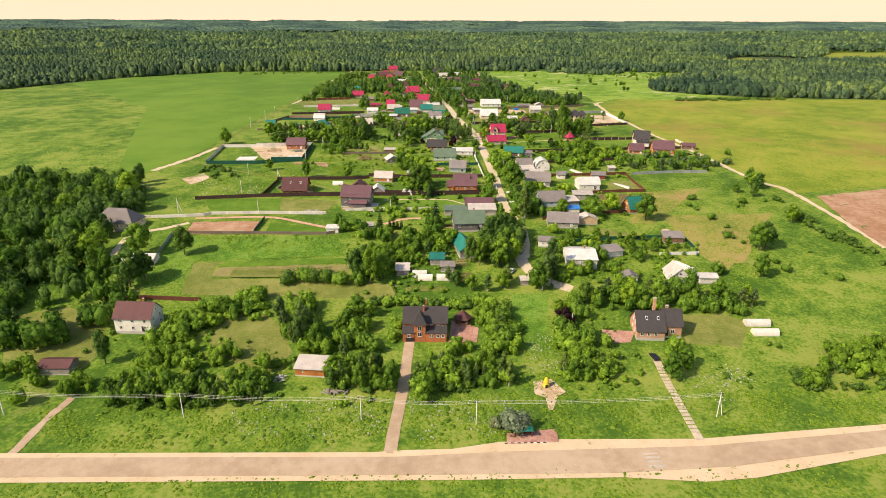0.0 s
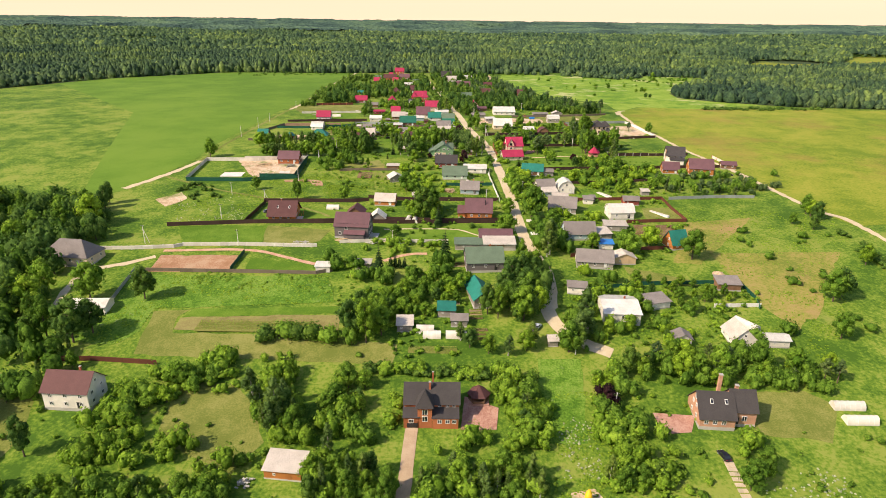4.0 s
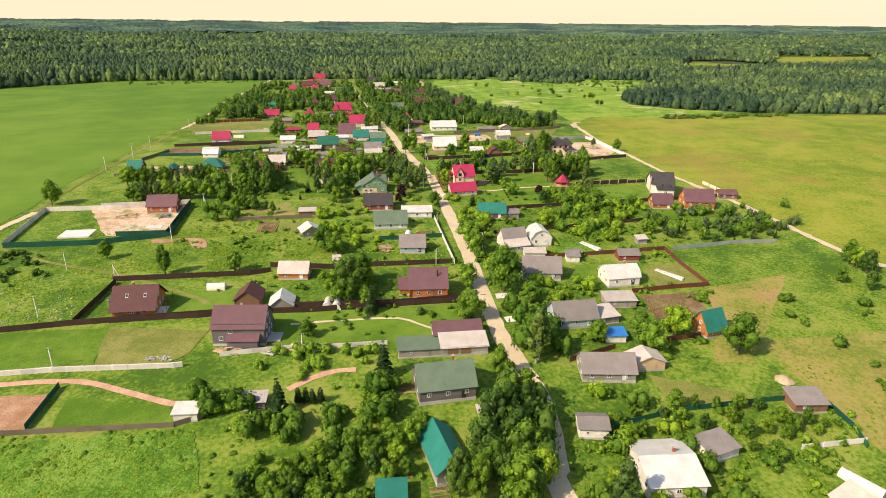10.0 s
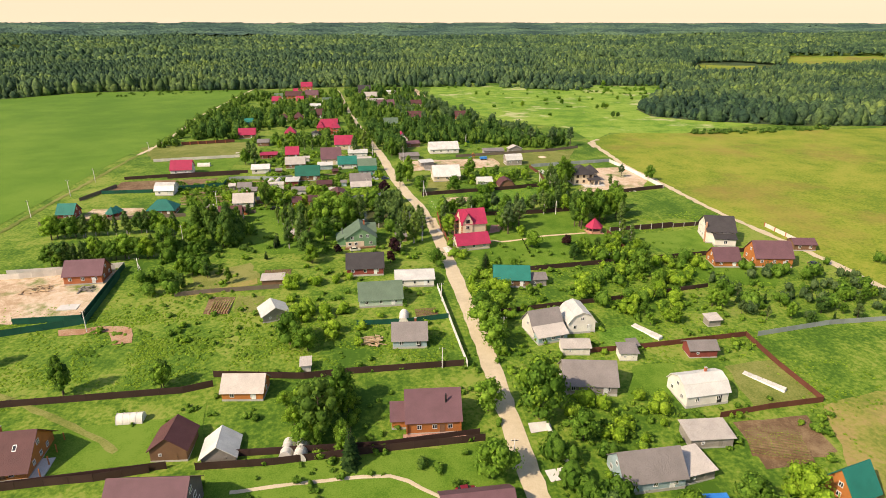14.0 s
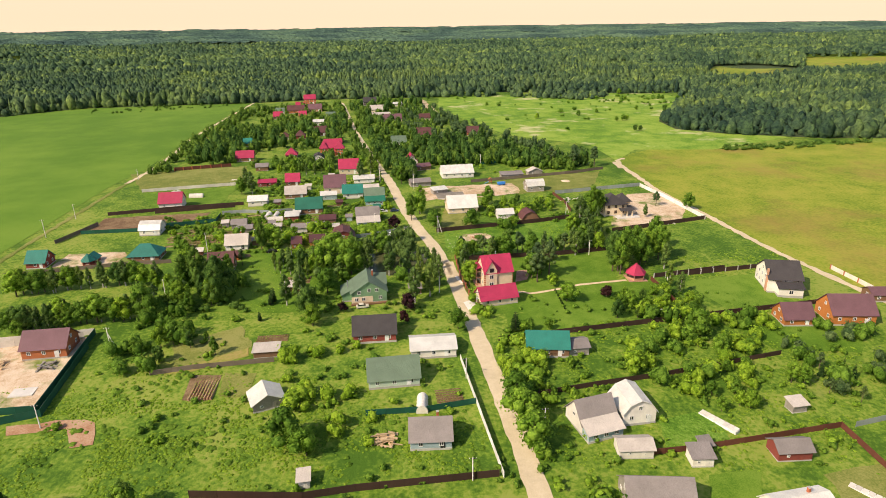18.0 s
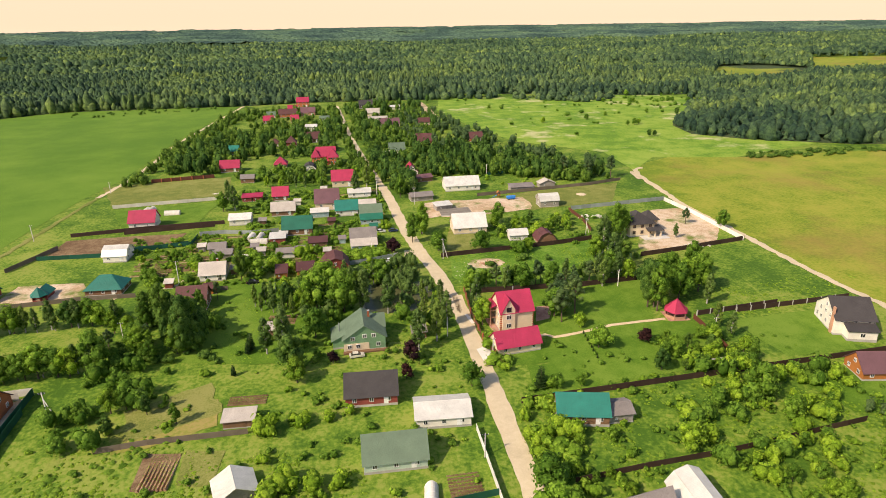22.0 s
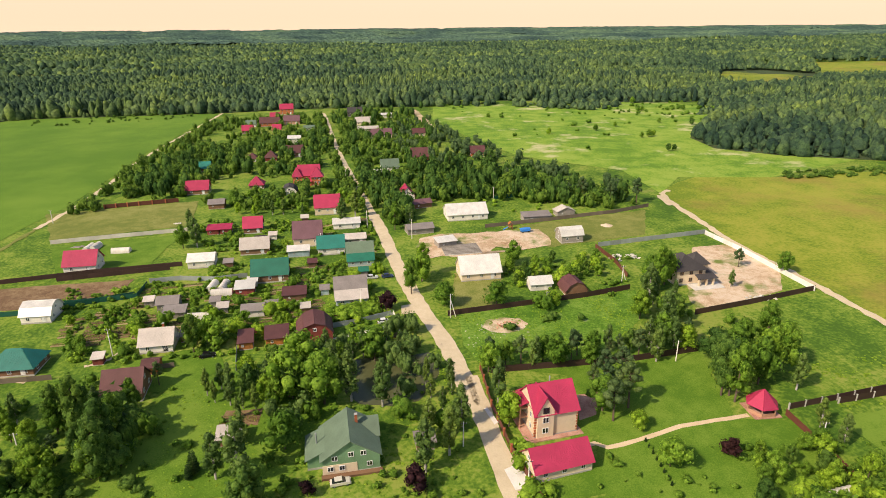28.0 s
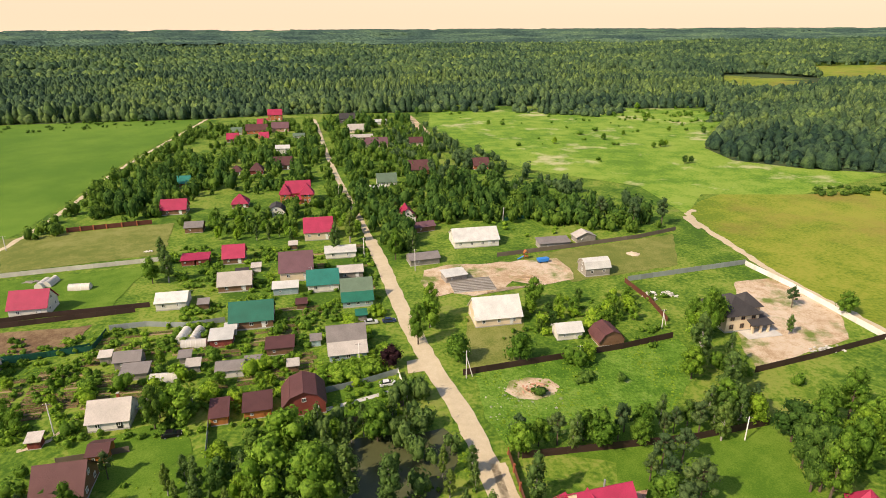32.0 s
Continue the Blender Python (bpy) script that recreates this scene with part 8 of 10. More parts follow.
greenhouse(-18.2, 319.8, 6, turn=85)
greenhouse(-55.3, 529.2, 7, turn=85)
greenhouse(-51.4, 529.0, 7, turn=85)
greenhouse(7.8, 374.9, 6, turn=85)
greenhouse(-113.5, 574.7, 6, turn=85)
greenhouse(-111.4, 575.9, 6, turn=85)
greenhouse(90.0, 412.3, 7, turn=8)
greenhouse(102.2, 236.4, 9, turn=-60)
cold_frame(101.4, 333.3, 11, 1.4, turn=-55)
cold_frame(80.5, 360.1, 10, 1.8, turn=-60)
cold_frame(-8.8, 229.6, 6, 1.6)
cold_frame(-21.6, 295.3, 7, 1.4, turn=5)
pile('board_pile', -2.2, 362.9, 7, 5, 1.6, LUMBER, 'heap of grey boards from a fallen shed', 60, 3.0, 5)
pile('block_stack', -35.0, 294.2, 9, 2.5, 0.7, PALE_CONCRETE, 'stacks of pale paving blocks on the lawn', 50, 1.2, 6)
pile('block_stack', -66.5, 294.2, 8, 2.2, 0.5, CONCRETE, 'rows of dark paving blocks on the lawn', 40, 1.3, 7)
pile('board_pile', -48.0, 296.0, 9, 4, 1.0, LUMBER, 'stacks of sawn boards and pallets', 50, 2.4, 8)
pile('log_pile', -33.2, 160.2, 9, 2, 0.9, W_GREYWOOD, 'pile of grey logs by the fence', 40, 3.0, 9)
pile('stone_pile', -52.1, 166.4, 4, 4, 1.4, CONCRETE, 'pile of grey rubble stones', 40, 0.9, 10)
pile('block_pile', 98.0, 535.3, 14, 6, 1.6, W_WHITE, 'heaps of white building blocks on the plot', 70, 1.3, 11)
pile('stone_pile', 128.3, 495.8, 12, 4, 0.8, PALE_CONCRETE, 'line of pale rubble in the yard', 50, 0.9, 12)
pile('board_pile', -113.5, 406.3, 14, 8, 1.0, LUMBER, 'scattered boards on the building plot', 60, 2.4, 13)
pile('board_pile', -97.9, 404.6, 6, 5, 1.0, W_GREYWOOD, 'scattered planks by the brick shell', 40, 2.4, 14)
pile('board_pile', 56.9, 556.8, 10, 4, 0.8, LUMBER, 'boards and pallets on the sandy plot', 40, 2.0, 15)
pile('rubble_pile', 40.5, 489.6, 9, 5, 0.5, W_PINK, 'scattered broken bricks and boards in tall grass', 36, 1.1, 18)
pile('rubble_pile', -86.7, 604.6, 4, 2, 0.5, W_WHITE, 'small heap of white rubbish on dry grass', 20, 1.0, 16)
pile('board_pile', -118.5, 578.4, 6, 2, 0.4, W_GREYWOOD, 'boards lying on the lawn', 20, 2.4, 17)
mound(-28.6, 297.5, 2.6, 1.4, SAND, 'pale heap of building sand on the lawn', 3)
mound(-28.4, 298.4, 2.0, 1.1, SAND, 'pale heap of sand on the lawn', 4)
mound(105.6, 573.4, 3.0, 0.8, SAND, 'low heap of bare earth on the plot', 5)
mound(106.3, 271.9, 2.6, 1.0, SAND, 'heap of earth and stones on dry grass', 6)
bed_rows(-50.3, 389.7, 12, 6.6, 88, 8, 'vegetable rows in ridged reddish soil', SOIL)
bed_rows(91.0, 311.7, 13, 12, -20, 12)
bed_rows(-35.7, 412.4, 9.5, 4, 0, 4)
bed_rows(-32.7, 453.4, 9, 4, 2, 6)
bed_rows(-55.1, 500.1, 9, 6, 5, 6)
bed_rows(-44.5, 523.7, 7, 5, 5, 6)
bed_rows(-68.0, 233.3, 40, 11, 1, 11, soil=DRYLAWN)
bed_rows(-6.8, 220.9, 16, 4, 0, 5, soil=DRYLAWN)
bed_rows(-79.9, 500.8, 14, 8, 5, 7)
bed_rows(15.2, 377.9, 7, 7, 3, 7)
yellow_cover(32.8, 163.5)
foundation(36.4, 553.4, 15, 11, 4)
foundation(-127.3, 387.2, 12, 9, 0)
foundation(-98.6, 392.6, 6, 4, 0)
digger(67.3, 570.0)
play_tower(61.9, 574.9)
shed(-47.9, 510.7, 3.2, 2.6, 4, 2.1, 0.6, 'shed', 'x', W_GREYWOOD, R_PALE, 'small weathered tool shed standing in a garden', windows=0)
shed(-54.9, 493.5, 2.6, 2.2, 4, 2.1, 0.6, 'shed', 'x', W_WOOD, R_GREY, 'small brown tool shed standing in a garden', windows=0)
shed(-41.6, 530.0, 3.0, 2.6, 4, 2.1, 0.6, 'shed', 'x', W_WHITE, R_WHITE, 'small white tool shed standing in a garden', windows=0)
shed(-51.2, 515.5, 2.8, 2.4, 4, 2.1, 0.6, 'shed', 'x', W_GREYWOOD, R_GREY, 'small grey tool shed standing in a garden', windows=0)
shed(-75.6, 483.8, 2.6, 2.2, 4, 2.1, 0.6, 'shed', 'x', W_RED, R_PALE, 'small red tool shed standing in a garden', windows=0)
shed(-72.9, 518.6, 2.8, 2.2, 4, 2.1, 0.6, 'shed', 'x', W_GREYWOOD, R_PALE, 'small pale tool shed standing in a garden', windows=0)
shed(-21.4, 506.9, 2.6, 2.2, 4, 2.1, 0.6, 'shed', 'x', W_WOOD, R_PALE, 'small brown tool shed standing in a garden', windows=0)
shed(-32.2, 509.9, 4.0, 2.6, 4, 2.1, 0.6, 'shed', 'x', W_GREYWOOD, R_GREY, 'old grey tool shed standing in a garden', windows=0)
shed(-16.0, 519.7, 2.6, 2.2, 4, 2.1, 0.6, 'shed', 'x', W_BLUE, R_GREY, 'small blue tool shed standing in a garden', windows=0)
shed(-2.7, 533.5, 3.0, 2.4, 4, 2.1, 0.6, 'shed', 'x', W_GREYWOOD, R_GREEN, 'small shed with green roof standing in a garden', windows=0)
shed(-21.8, 544.1, 3.0, 2.4, 4, 2.1, 0.6, 'shed', 'x', W_WOOD, R_BROWN, 'small brown tool shed standing in a garden', windows=0)
shed(-53.4, 548.6, 3.0, 2.4, 4, 2.1, 0.6, 'shed', 'x', W_WOOD, R_GREY, 'small dark tool shed standing in a garden', windows=0)
shed(-45.1, 572.7, 4.0, 3.0, 4, 2.1, 0.6, 'shed', 'x', W_WOOD, R_DARK, 'dark garden hut standing in a garden', windows=0)
shed(-40.7, 577.4, 3.0, 2.4, 4, 2.1, 0.6, 'shed', 'x', W_WHITE, R_PALE, 'small white garden hut standing in a garden', windows=0)
shed(-29.2, 599.9, 3.0, 2.6, 4, 2.1, 0.6, 'shed', 'x', W_WOOD, R_PALE, 'small brown garden hut standing in a garden', windows=0)
shed(33.0, 224.5, 3.0, 2.4, 4, 2.1, 0.6, 'shed', 'x', W_GREYWOOD, R_PALE, 'small grey tool shed standing in a garden', windows=0)
shed(72.3, 351.6, 2.6, 2.4, 4, 2.1, 0.6, 'shed', 'x', W_GREYWOOD, R_GREY, 'small grey tool shed standing in a garden', windows=0)
shed(102.8, 362.9, 4.0, 3.0, 4, 2.1, 0.6, 'shed', 'x', W_GREYWOOD, R_PALE, 'small grey garden hut standing in a garden', windows=0)
shed(-33.4, 445.8, 5.0, 4.0, 4, 2.1, 0.6, 'shed', 'x', W_WOOD, R_PALE, 'small dark shed under trees standing in a garden', windows=0)
shed(10.1, 438.2, 4.0, 3.0, 4, 2.1, 0.6, 'shed', 'x', W_WOOD, R_GREY, 'small dark shed under trees standing in a garden', windows=0)
shed(-36.0, 404.0, 7.2, 4.2, 1.0, 2.0, 0.5, 'shed', 'x', W_WOOD, R_PALE, 'low brown shed with flat pale roof by a wooden fence', windows=0)
shed(-20.0, 351.5, 2.4, 3.0, 4, 2.1, 0.6, 'shed', 'x', W_WHITE, R_PALE, 'small white hut standing in a garden', windows=0)

# ---- trees ----
grove(['leafy', 'tall', 'leafy', 'tall'], [(-207.9, 262.9), (-221.3, 330.3), (-186.4, 330.7), (-151.9, 296.4), (-153.1, 263.3), (-137.1, 216.4), (-152.8, 201.5), (-158.6, 187.9)], 34, 10.0, 17.0, 1, 'trees of the wood by the pond house', 4.5)
grove(['leafy', 'tall'], [(-237.6, 311.8), (-243.4, 340.2), (-179.4, 316.7), (-171.8, 340.9), (-153.4, 296.3), (-180.7, 275.2), (-205.3, 262.9)], 20, 10.0, 15.0, 2, 'trees of the wood by the pond house', 5.0)
grove(['leafy', 'birch', 'tall'], [(-169.6, 201.4), (-136.5, 191.3), (-127.4, 224.5), (-117.6, 212.7), (-122.0, 194.7), (-140.8, 181.6), (-152.2, 175.4)], 16, 5.0, 11.0, 3, 'trees by the white house', 3.5)
grove(['birch', 'leafy', 'birch'], [(-103.5, 161.2), (-53.9, 161.4), (-53.3, 152.8), (-102.6, 152.6)], 26, 5.0, 8.0, 4, 'hedge of young trees', 2.6)
grove(['birch', 'leafy', 'birch'], [(-35.8, 170.0), (-15.4, 170.1), (-14.7, 160.2), (-35.2, 161.5)], 12, 7.0, 10.0, 5, 'trees by the driveway', 2.4)
grove(['birch', 'leafy', 'birch'], [(-8.0, 170.2), (21.6, 170.3), (21.7, 161.8), (-8.6, 161.6)], 16, 7.0, 10.0, 6, 'trees by the driveway', 2.4)
grove(['leafy', 'fruit'], [(-37.0, 194.8), (-26.8, 206.9), (-23.8, 184.5), (-34.2, 181.0)], 9, 4.0, 8.0, 7, 'garden trees', 2.6)
tree_row(['leafy', 'birch', 'leafy'], (19.6, 208.1), (21.1, 183.9), 12, 5.0, 8.0, 8, 'trees along the grass lane', 1.6)
tree_row(['leafy', 'fruit', 'leafy'], (44.9, 208.8), (42.8, 182.8), 8, 3.0, 6.0, 9, 'trees along the grass lane', 1.5)
grove(['birch', 'leafy', 'birch'], [(-63.1, 199.9), (-49.0, 201.3), (-42.3, 180.8), (-51.7, 180.6)], 7, 8.0, 12.0, 10, 'birches by the lawn', 2.5)
grove(['leafy', 'pine', 'leafy'], [(53.5, 220.1), (79.0, 217.3), (122.4, 213.9), (117.1, 205.4), (76.2, 206.4), (51.8, 207.9)], 26, 5.0, 9.0, 11, 'tree belt behind the brick houses', 3.2)
grove(['tall', 'leafy'], [(11.0, 236.2), (32.9, 237.1), (36.1, 244.1), (34.1, 268.4), (26.0, 268.9), (11.4, 240.5)], 18, 9.0, 15.0, 13, 'big trees by the lane', 3.6)
grove(['fruit', 'leafy'], [(-37.1, 244.1), (-10.6, 259.8), (7.6, 260.7), (0.7, 244.9), (-15.2, 234.2), (-31.1, 230.9)], 36, 4.0, 8.0, 14, 'orchard trees', 3.2)
grove(['fruit', 'leafy'], [(43.8, 255.8), (62.6, 263.8), (87.0, 262.1), (110.1, 258.0), (98.8, 245.4), (84.6, 242.5), (69.3, 224.7), (62.8, 225.2)], 32, 3.0, 6.0, 15, 'garden trees', 3.2)
grove(['fruit', 'leafy'], [(-23.5, 335.6), (-8.6, 339.5), (-5.3, 319.8), (-15.7, 312.6)], 10, 4.0, 7.0, 16, 'garden trees by the log house', 2.5)
grove(['fruit'], [(94.1, 408.3), (117.1, 412.1), (98.3, 363.6), (77.4, 359.9)], 16, 3.0, 6.0, 18, 'garden trees', 2.5)
grove(['fruit'], [(41.5, 407.3), (51.4, 412.0), (53.9, 369.6), (38.5, 369.1)], 9, 2.5, 5.0, 19, 'garden trees', 2.0)
grove(['leafy', 'spruce', 'pine'], [(109.2, 379.4), (167.4, 374.2), (162.8, 357.8), (133.7, 356.6), (108.0, 370.8)], 26, 4.0, 7.0, 20, 'young trees on the plot', 2.7)
tree_row(['birch', 'birch', 'leafy'], (-131.3, 452.9), (-112.3, 455.8), 9, 8.0, 11.0, 21, 'rows of young birches', 0.8)
tree_row(['birch', 'birch', 'leafy'], (-112.3, 455.8), (-83.7, 457.9), 9, 8.0, 11.0, 22, 'rows of young birches', 0.8)
tree_row(['birch', 'birch', 'leafy'], (-119.7, 425.5), (-100.9, 428.2), 9, 8.0, 11.0, 121, 'rows of young birches', 0.8)
tree_row(['birch', 'birch', 'leafy'], (-100.9, 428.2), (-77.3, 430.1), 9, 8.0, 11.0, 122, 'rows of young birches', 0.8)
tree_row(['birch', 'leafy'], (-116.7, 423.2), (-101.1, 427.7), 6, 5.0, 8.0, 122, 'rows of young birches', 0.8)
grove(['leafy', 'tall', 'pine'], [(-78.7, 462.9), (-56.2, 472.3), (-49.4, 435.9), (-69.4, 429.2)], 13, 7.0, 12.0, 22, 'dark trees by the lawn', 3.2)
grove(['leafy', 'tall'], [(-79.0, 412.7), (-52.5, 413.4), (-48.4, 402.5), (-73.7, 402.0)], 8, 4.0, 8.0, 123, 'dark trees by the lawn', 3.2)
grove(['birch', 'leafy', 'birch'], [(-43.6, 464.4), (-11.7, 478.9), (5.8, 479.5), (20.6, 468.7), (22.8, 454.2), (14.8, 447.4), (10.3, 457.1), (-2.3, 470.4), (-9.7, 464.8), (-33.0, 451.7)], 34, 6.0, 11.0, 23, 'trees by the pond', 3.2)
grove(['tall', 'leafy'], [(-78.9, 462.2), (-57.1, 463.9), (-50.0, 437.2), (-66.3, 436.2)], 6, 9.0, 14.0, 24, 'dark trees on the lawn', 3.8)
grove(['leafy', 'tall', 'pine'], [(-87.0, 451.1), (-74.6, 455.3), (-63.6, 429.8), (-76.8, 431.5)], 5, 6.0, 10.0, 124, 'dark trees on the lawn', 3.2)
grove(['birch', 'pine', 'leafy'], [(27.7, 465.0), (51.1, 464.6), (90.5, 468.0), (93.3, 473.3), (53.1, 470.7), (30.0, 468.8)], 24, 7.0, 11.0, 25, 'birches behind the red-roofed house', 3.2)
grove(['pine', 'leafy'], [(57.2, 463.7), (66.7, 459.7), (56.7, 439.7), (51.8, 446.8)], 7, 7.0, 11.0, 26, 'pines behind the red-roofed house', 3.0)
grove(['tall', 'leafy'], [(90.4, 471.1), (111.7, 471.4), (113.6, 458.9), (97.8, 447.7), (80.7, 450.0)], 7, 11.0, 16.0, 27, 'large trees by the gazebo', 4.5)
grove(['leafy', 'birch'], [(96.0, 517.4), (110.8, 515.3), (92.8, 483.9), (79.1, 483.3)], 7, 9.0, 14.0, 28, 'large trees by the mansion', 3.5)
grove(['fruit', 'leafy'], [(50.5, 533.7), (87.0, 536.9), (82.0, 517.6), (50.6, 515.1)], 20, 3.0, 6.0, 29, 'garden trees', 2.7)
grove(['fruit', 'leafy'], [(80.2, 425.1), (92.3, 429.0), (105.2, 416.8), (98.0, 408.7), (71.9, 412.1)], 22, 3.0, 7.0, 30, 'garden trees', 2.7)
grove(['fruit'], [(-85.0, 523.3), (-53.5, 525.0), (-15.4, 507.5), (-14.8, 494.3), (-41.5, 491.2), (-78.7, 501.1)], 16, 2.5, 4.5, 31, 'allotment trees', 3.0)
grove(['fruit'], [(-97.9, 513.8), (-76.8, 513.5), (-65.6, 490.3), (-81.8, 481.0)], 12, 2.5, 4.5, 32, 'allotment trees', 3.0)
grove(['leafy', 'fruit', 'birch'], [(-80.8, 611.1), (-58.8, 614.8), (-19.8, 595.2), (-1.4, 606.2), (-1.0, 629.6), (-64.9, 648.0)], 30, 4.0, 8.0, 33, 'garden trees', 3.5)
allotment([(-80.8, 532.2), (-53.9, 533.5), (-51.2, 515.5), (-75.3, 513.3)], 16, 6, 3)
allotment([(-54.3, 542.8), (-17.7, 554.2), (-9.8, 536.4), (-16.2, 523.0), (-46.6, 514.8)], 18, 5, 4)
allotment([(-95.2, 508.3), (-71.8, 511.4), (-65.3, 496.8), (-86.9, 491.3)], 14, 6, 5)
allotment([(-50.5, 512.5), (-15.9, 516.5), (-2.9, 521.1), (-3.2, 508.6), (-15.2, 503.3), (-45.9, 498.8)], 18, 5, 6)
allotment([(-33.1, 594.0), (3.2, 601.9), (2.7, 534.6), (-25.4, 555.3)], 10, 4, 7)
allotment([(-107.5, 515.8), (-46.0, 523.8), (-42.2, 503.0), (-70.3, 496.3), (-97.2, 493.6)], 16, 5, 8)
allotment([(84.5, 319.2), (103.9, 319.8), (103.3, 307.3), (83.6, 304.1)], 6, -20, 9)
allotment([(-2.0, 246.9), (12.9, 253.7), (9.8, 226.2), (-2.6, 227.2)], 10, 3, 10)
allotment([(-2.3, 297.3), (15.9, 296.0), (13.4, 272.4), (-1.2, 273.4)], 6, 3, 11)

# ---- bushes, weeds and farther trees, too many to count ----
thicket('village_trees', [([(-12.3, 686.8), (24.5, 681.1), (20.1, 579.9), (0.9, 602.3)], 156), ([(27.9, 720.9), (73.3, 673.6), (141.3, 604.0), (118.4, 595.6), (66.2, 619.5), (24.4, 621.6)], 299), ([(-130.0, 653.4), (-135.9, 725.1), (-120.7, 804.9), (-86.0, 762.7), (-78.7, 691.1), (-102.2, 644.9)], 320), ([(-105.2, 823.4), (-32.1, 834.6), (-24.3, 682.7), (-72.6, 690.2)], 156), ([(-19.8, 857.8), (48.0, 846.9), (52.8, 724.6), (-6.2, 704.9)], 221), ([(-148.8, 921.6), (-38.2, 954.0), (-31.4, 822.8), (-109.4, 824.1)], 156), ([(-32.8, 953.2), (56.0, 977.4), (48.0, 846.9), (-19.8, 857.8)], 117), ([(-88.1, 638.6), (-45.2, 659.2), (-0.4, 662.5), (-1.1, 625.5), (-54.6, 617.9)], 104), ([(-143.4, 624.0), (-142.5, 659.8), (-148.9, 731.3), (-148.6, 803.4), (-144.3, 902.8), (-123.8, 882.6), (-132.6, 761.7), (-130.8, 680.3), (-131.5, 622.2)], 143), ([(-48.9, 955.8), (-40.3, 954.4), (-13.3, 742.9), (-0.9, 633.9), (-10.0, 626.8), (-24.3, 714.6)], 78), ([(-31.8, 953.0), (-6.8, 698.4), (2.7, 624.9), (14.2, 623.1), (0.4, 710.8), (-22.2, 951.4)], 65)], 3.00, 9.50, 50, LEAF['dark'], 'green trees between the far village houses', 'trees', wide=(0.5, 0.85))
thicket('village_trees', [([(-12.2, 680.9), (23.9, 675.3), (20.2, 592.5), (0.9, 602.3)], 45), ([(28.6, 728.4), (74.7, 679.5), (139.6, 605.9), (119.4, 597.7), (66.8, 622.0), (24.9, 625.7)], 126), ([(-123.8, 656.9), (-126.2, 723.6), (-106.2, 774.5), (-79.3, 709.7), (-101.0, 649.0)], 54), ([(-38.2, 954.0), (61.6, 976.4), (50.5, 732.9), (-6.2, 711.8)], 54), ([(-98.7, 756.4), (-32.1, 834.6), (-24.6, 688.7), (-72.6, 690.2)], 45)], 8.00, 14.00, 51, LEAF['dark'], 'tall dark trees round the far village houses', 'trees', wide=(0.4, 0.65))
thicket('wood_trees', [([(-220.9, 262.8), (-224.2, 335.3), (-188.9, 335.6), (-153.9, 304.2), (-151.8, 263.3), (-136.0, 216.4), (-150.7, 198.0), (-164.1, 181.5)], 120), ([(-255.6, 311.6), (-246.8, 345.4), (-181.7, 321.2), (-174.9, 351.6), (-153.4, 296.3), (-180.7, 275.2), (-220.9, 262.8)], 60)], 8.00, 15.00, 56, LEAF['dark'], 'dense dark trees of the wood by the pond house', 'trees', shapes=FINE_SHRUBS, wide=(0.5, 0.8), room=1.0)
thicket('wood_trees', [([(-220.9, 262.8), (-224.2, 335.3), (-188.9, 335.6), (-153.9, 304.2), (-151.8, 263.3), (-136.0, 216.4), (-150.7, 198.0), (-164.1, 181.5)], 90), ([(-255.6, 311.6), (-246.8, 345.4), (-181.7, 321.2), (-174.9, 351.6), (-153.4, 296.3), (-180.7, 275.2), (-220.9, 262.8)], 60), ([(-178.7, 208.6), (-138.4, 194.6), (-127.0, 228.7), (-115.4, 212.7), (-121.2, 193.0), (-139.9, 180.0), (-156.0, 175.3)], 30)], 7.00, 13.00, 57, LEAF['leafy'], 'green trees of the wood by the pond house', 'trees', shapes=FINE_SHRUBS, wide=(0.55, 0.9), room=1.0)
thicket('plot_trees', [([(-62.6, 200.9), (-47.7, 202.3), (-40.9, 180.5), (-53.0, 180.2)], 14), ([(-38.6, 206.6), (-28.5, 208.0), (-23.3, 180.9), (-34.1, 180.7)], 16), ([(44.3, 213.0), (51.6, 213.2), (53.0, 182.7), (39.3, 182.4)], 26), ([(16.3, 205.9), (25.8, 207.2), (25.6, 182.1), (16.1, 181.9)], 22), ([(34.6, 217.3), (65.2, 220.4), (123.8, 216.2), (115.8, 203.4), (49.9, 206.8)], 60), ([(-37.9, 241.3), (-22.5, 244.7), (-18.7, 222.5), (-34.8, 222.1)], 14), ([(-39.7, 264.7), (-3.9, 267.7), (-1.8, 242.3), (-32.5, 235.7)], 34), ([(52.4, 222.4), (33.7, 232.0), (39.3, 243.5), (50.2, 227.3)], 12), ([(-105.3, 161.2), (-53.9, 161.4), (-52.5, 152.8), (-102.6, 152.6)], 30), ([(-35.8, 170.0), (-15.4, 170.1), (-14.7, 160.2), (-34.1, 160.1)], 12), ([(-8.0, 170.2), (22.5, 170.3), (21.5, 160.4), (-7.6, 160.3)], 14), ([(-101.2, 192.2), (-84.5, 210.7), (-70.8, 213.8), (-68.2, 205.7), (-80.3, 195.1), (-87.0, 183.4)], 22)], 4.00, 8.00, 58, LEAF['leafy'], 'green trees filling the plots by the road', 'trees', shapes=FINE_SHRUBS, wide=(0.6, 0.95), room=1.0)
thicket('lane_trees', [([(10.9, 235.4), (33.6, 237.1), (40.0, 247.7), (38.2, 258.5), (36.3, 270.8), (28.1, 271.4), (13.0, 242.1)], 26), ([(-71.5, 455.4), (-54.3, 457.8), (-49.8, 435.7), (-65.5, 433.9)], 8)], 8.00, 14.00, 59, LEAF['dark'], 'tall dark trees over the lower end of the lane', 'trees', shapes=FINE_SHRUBS, wide=(0.5, 0.8), room=-1.0)
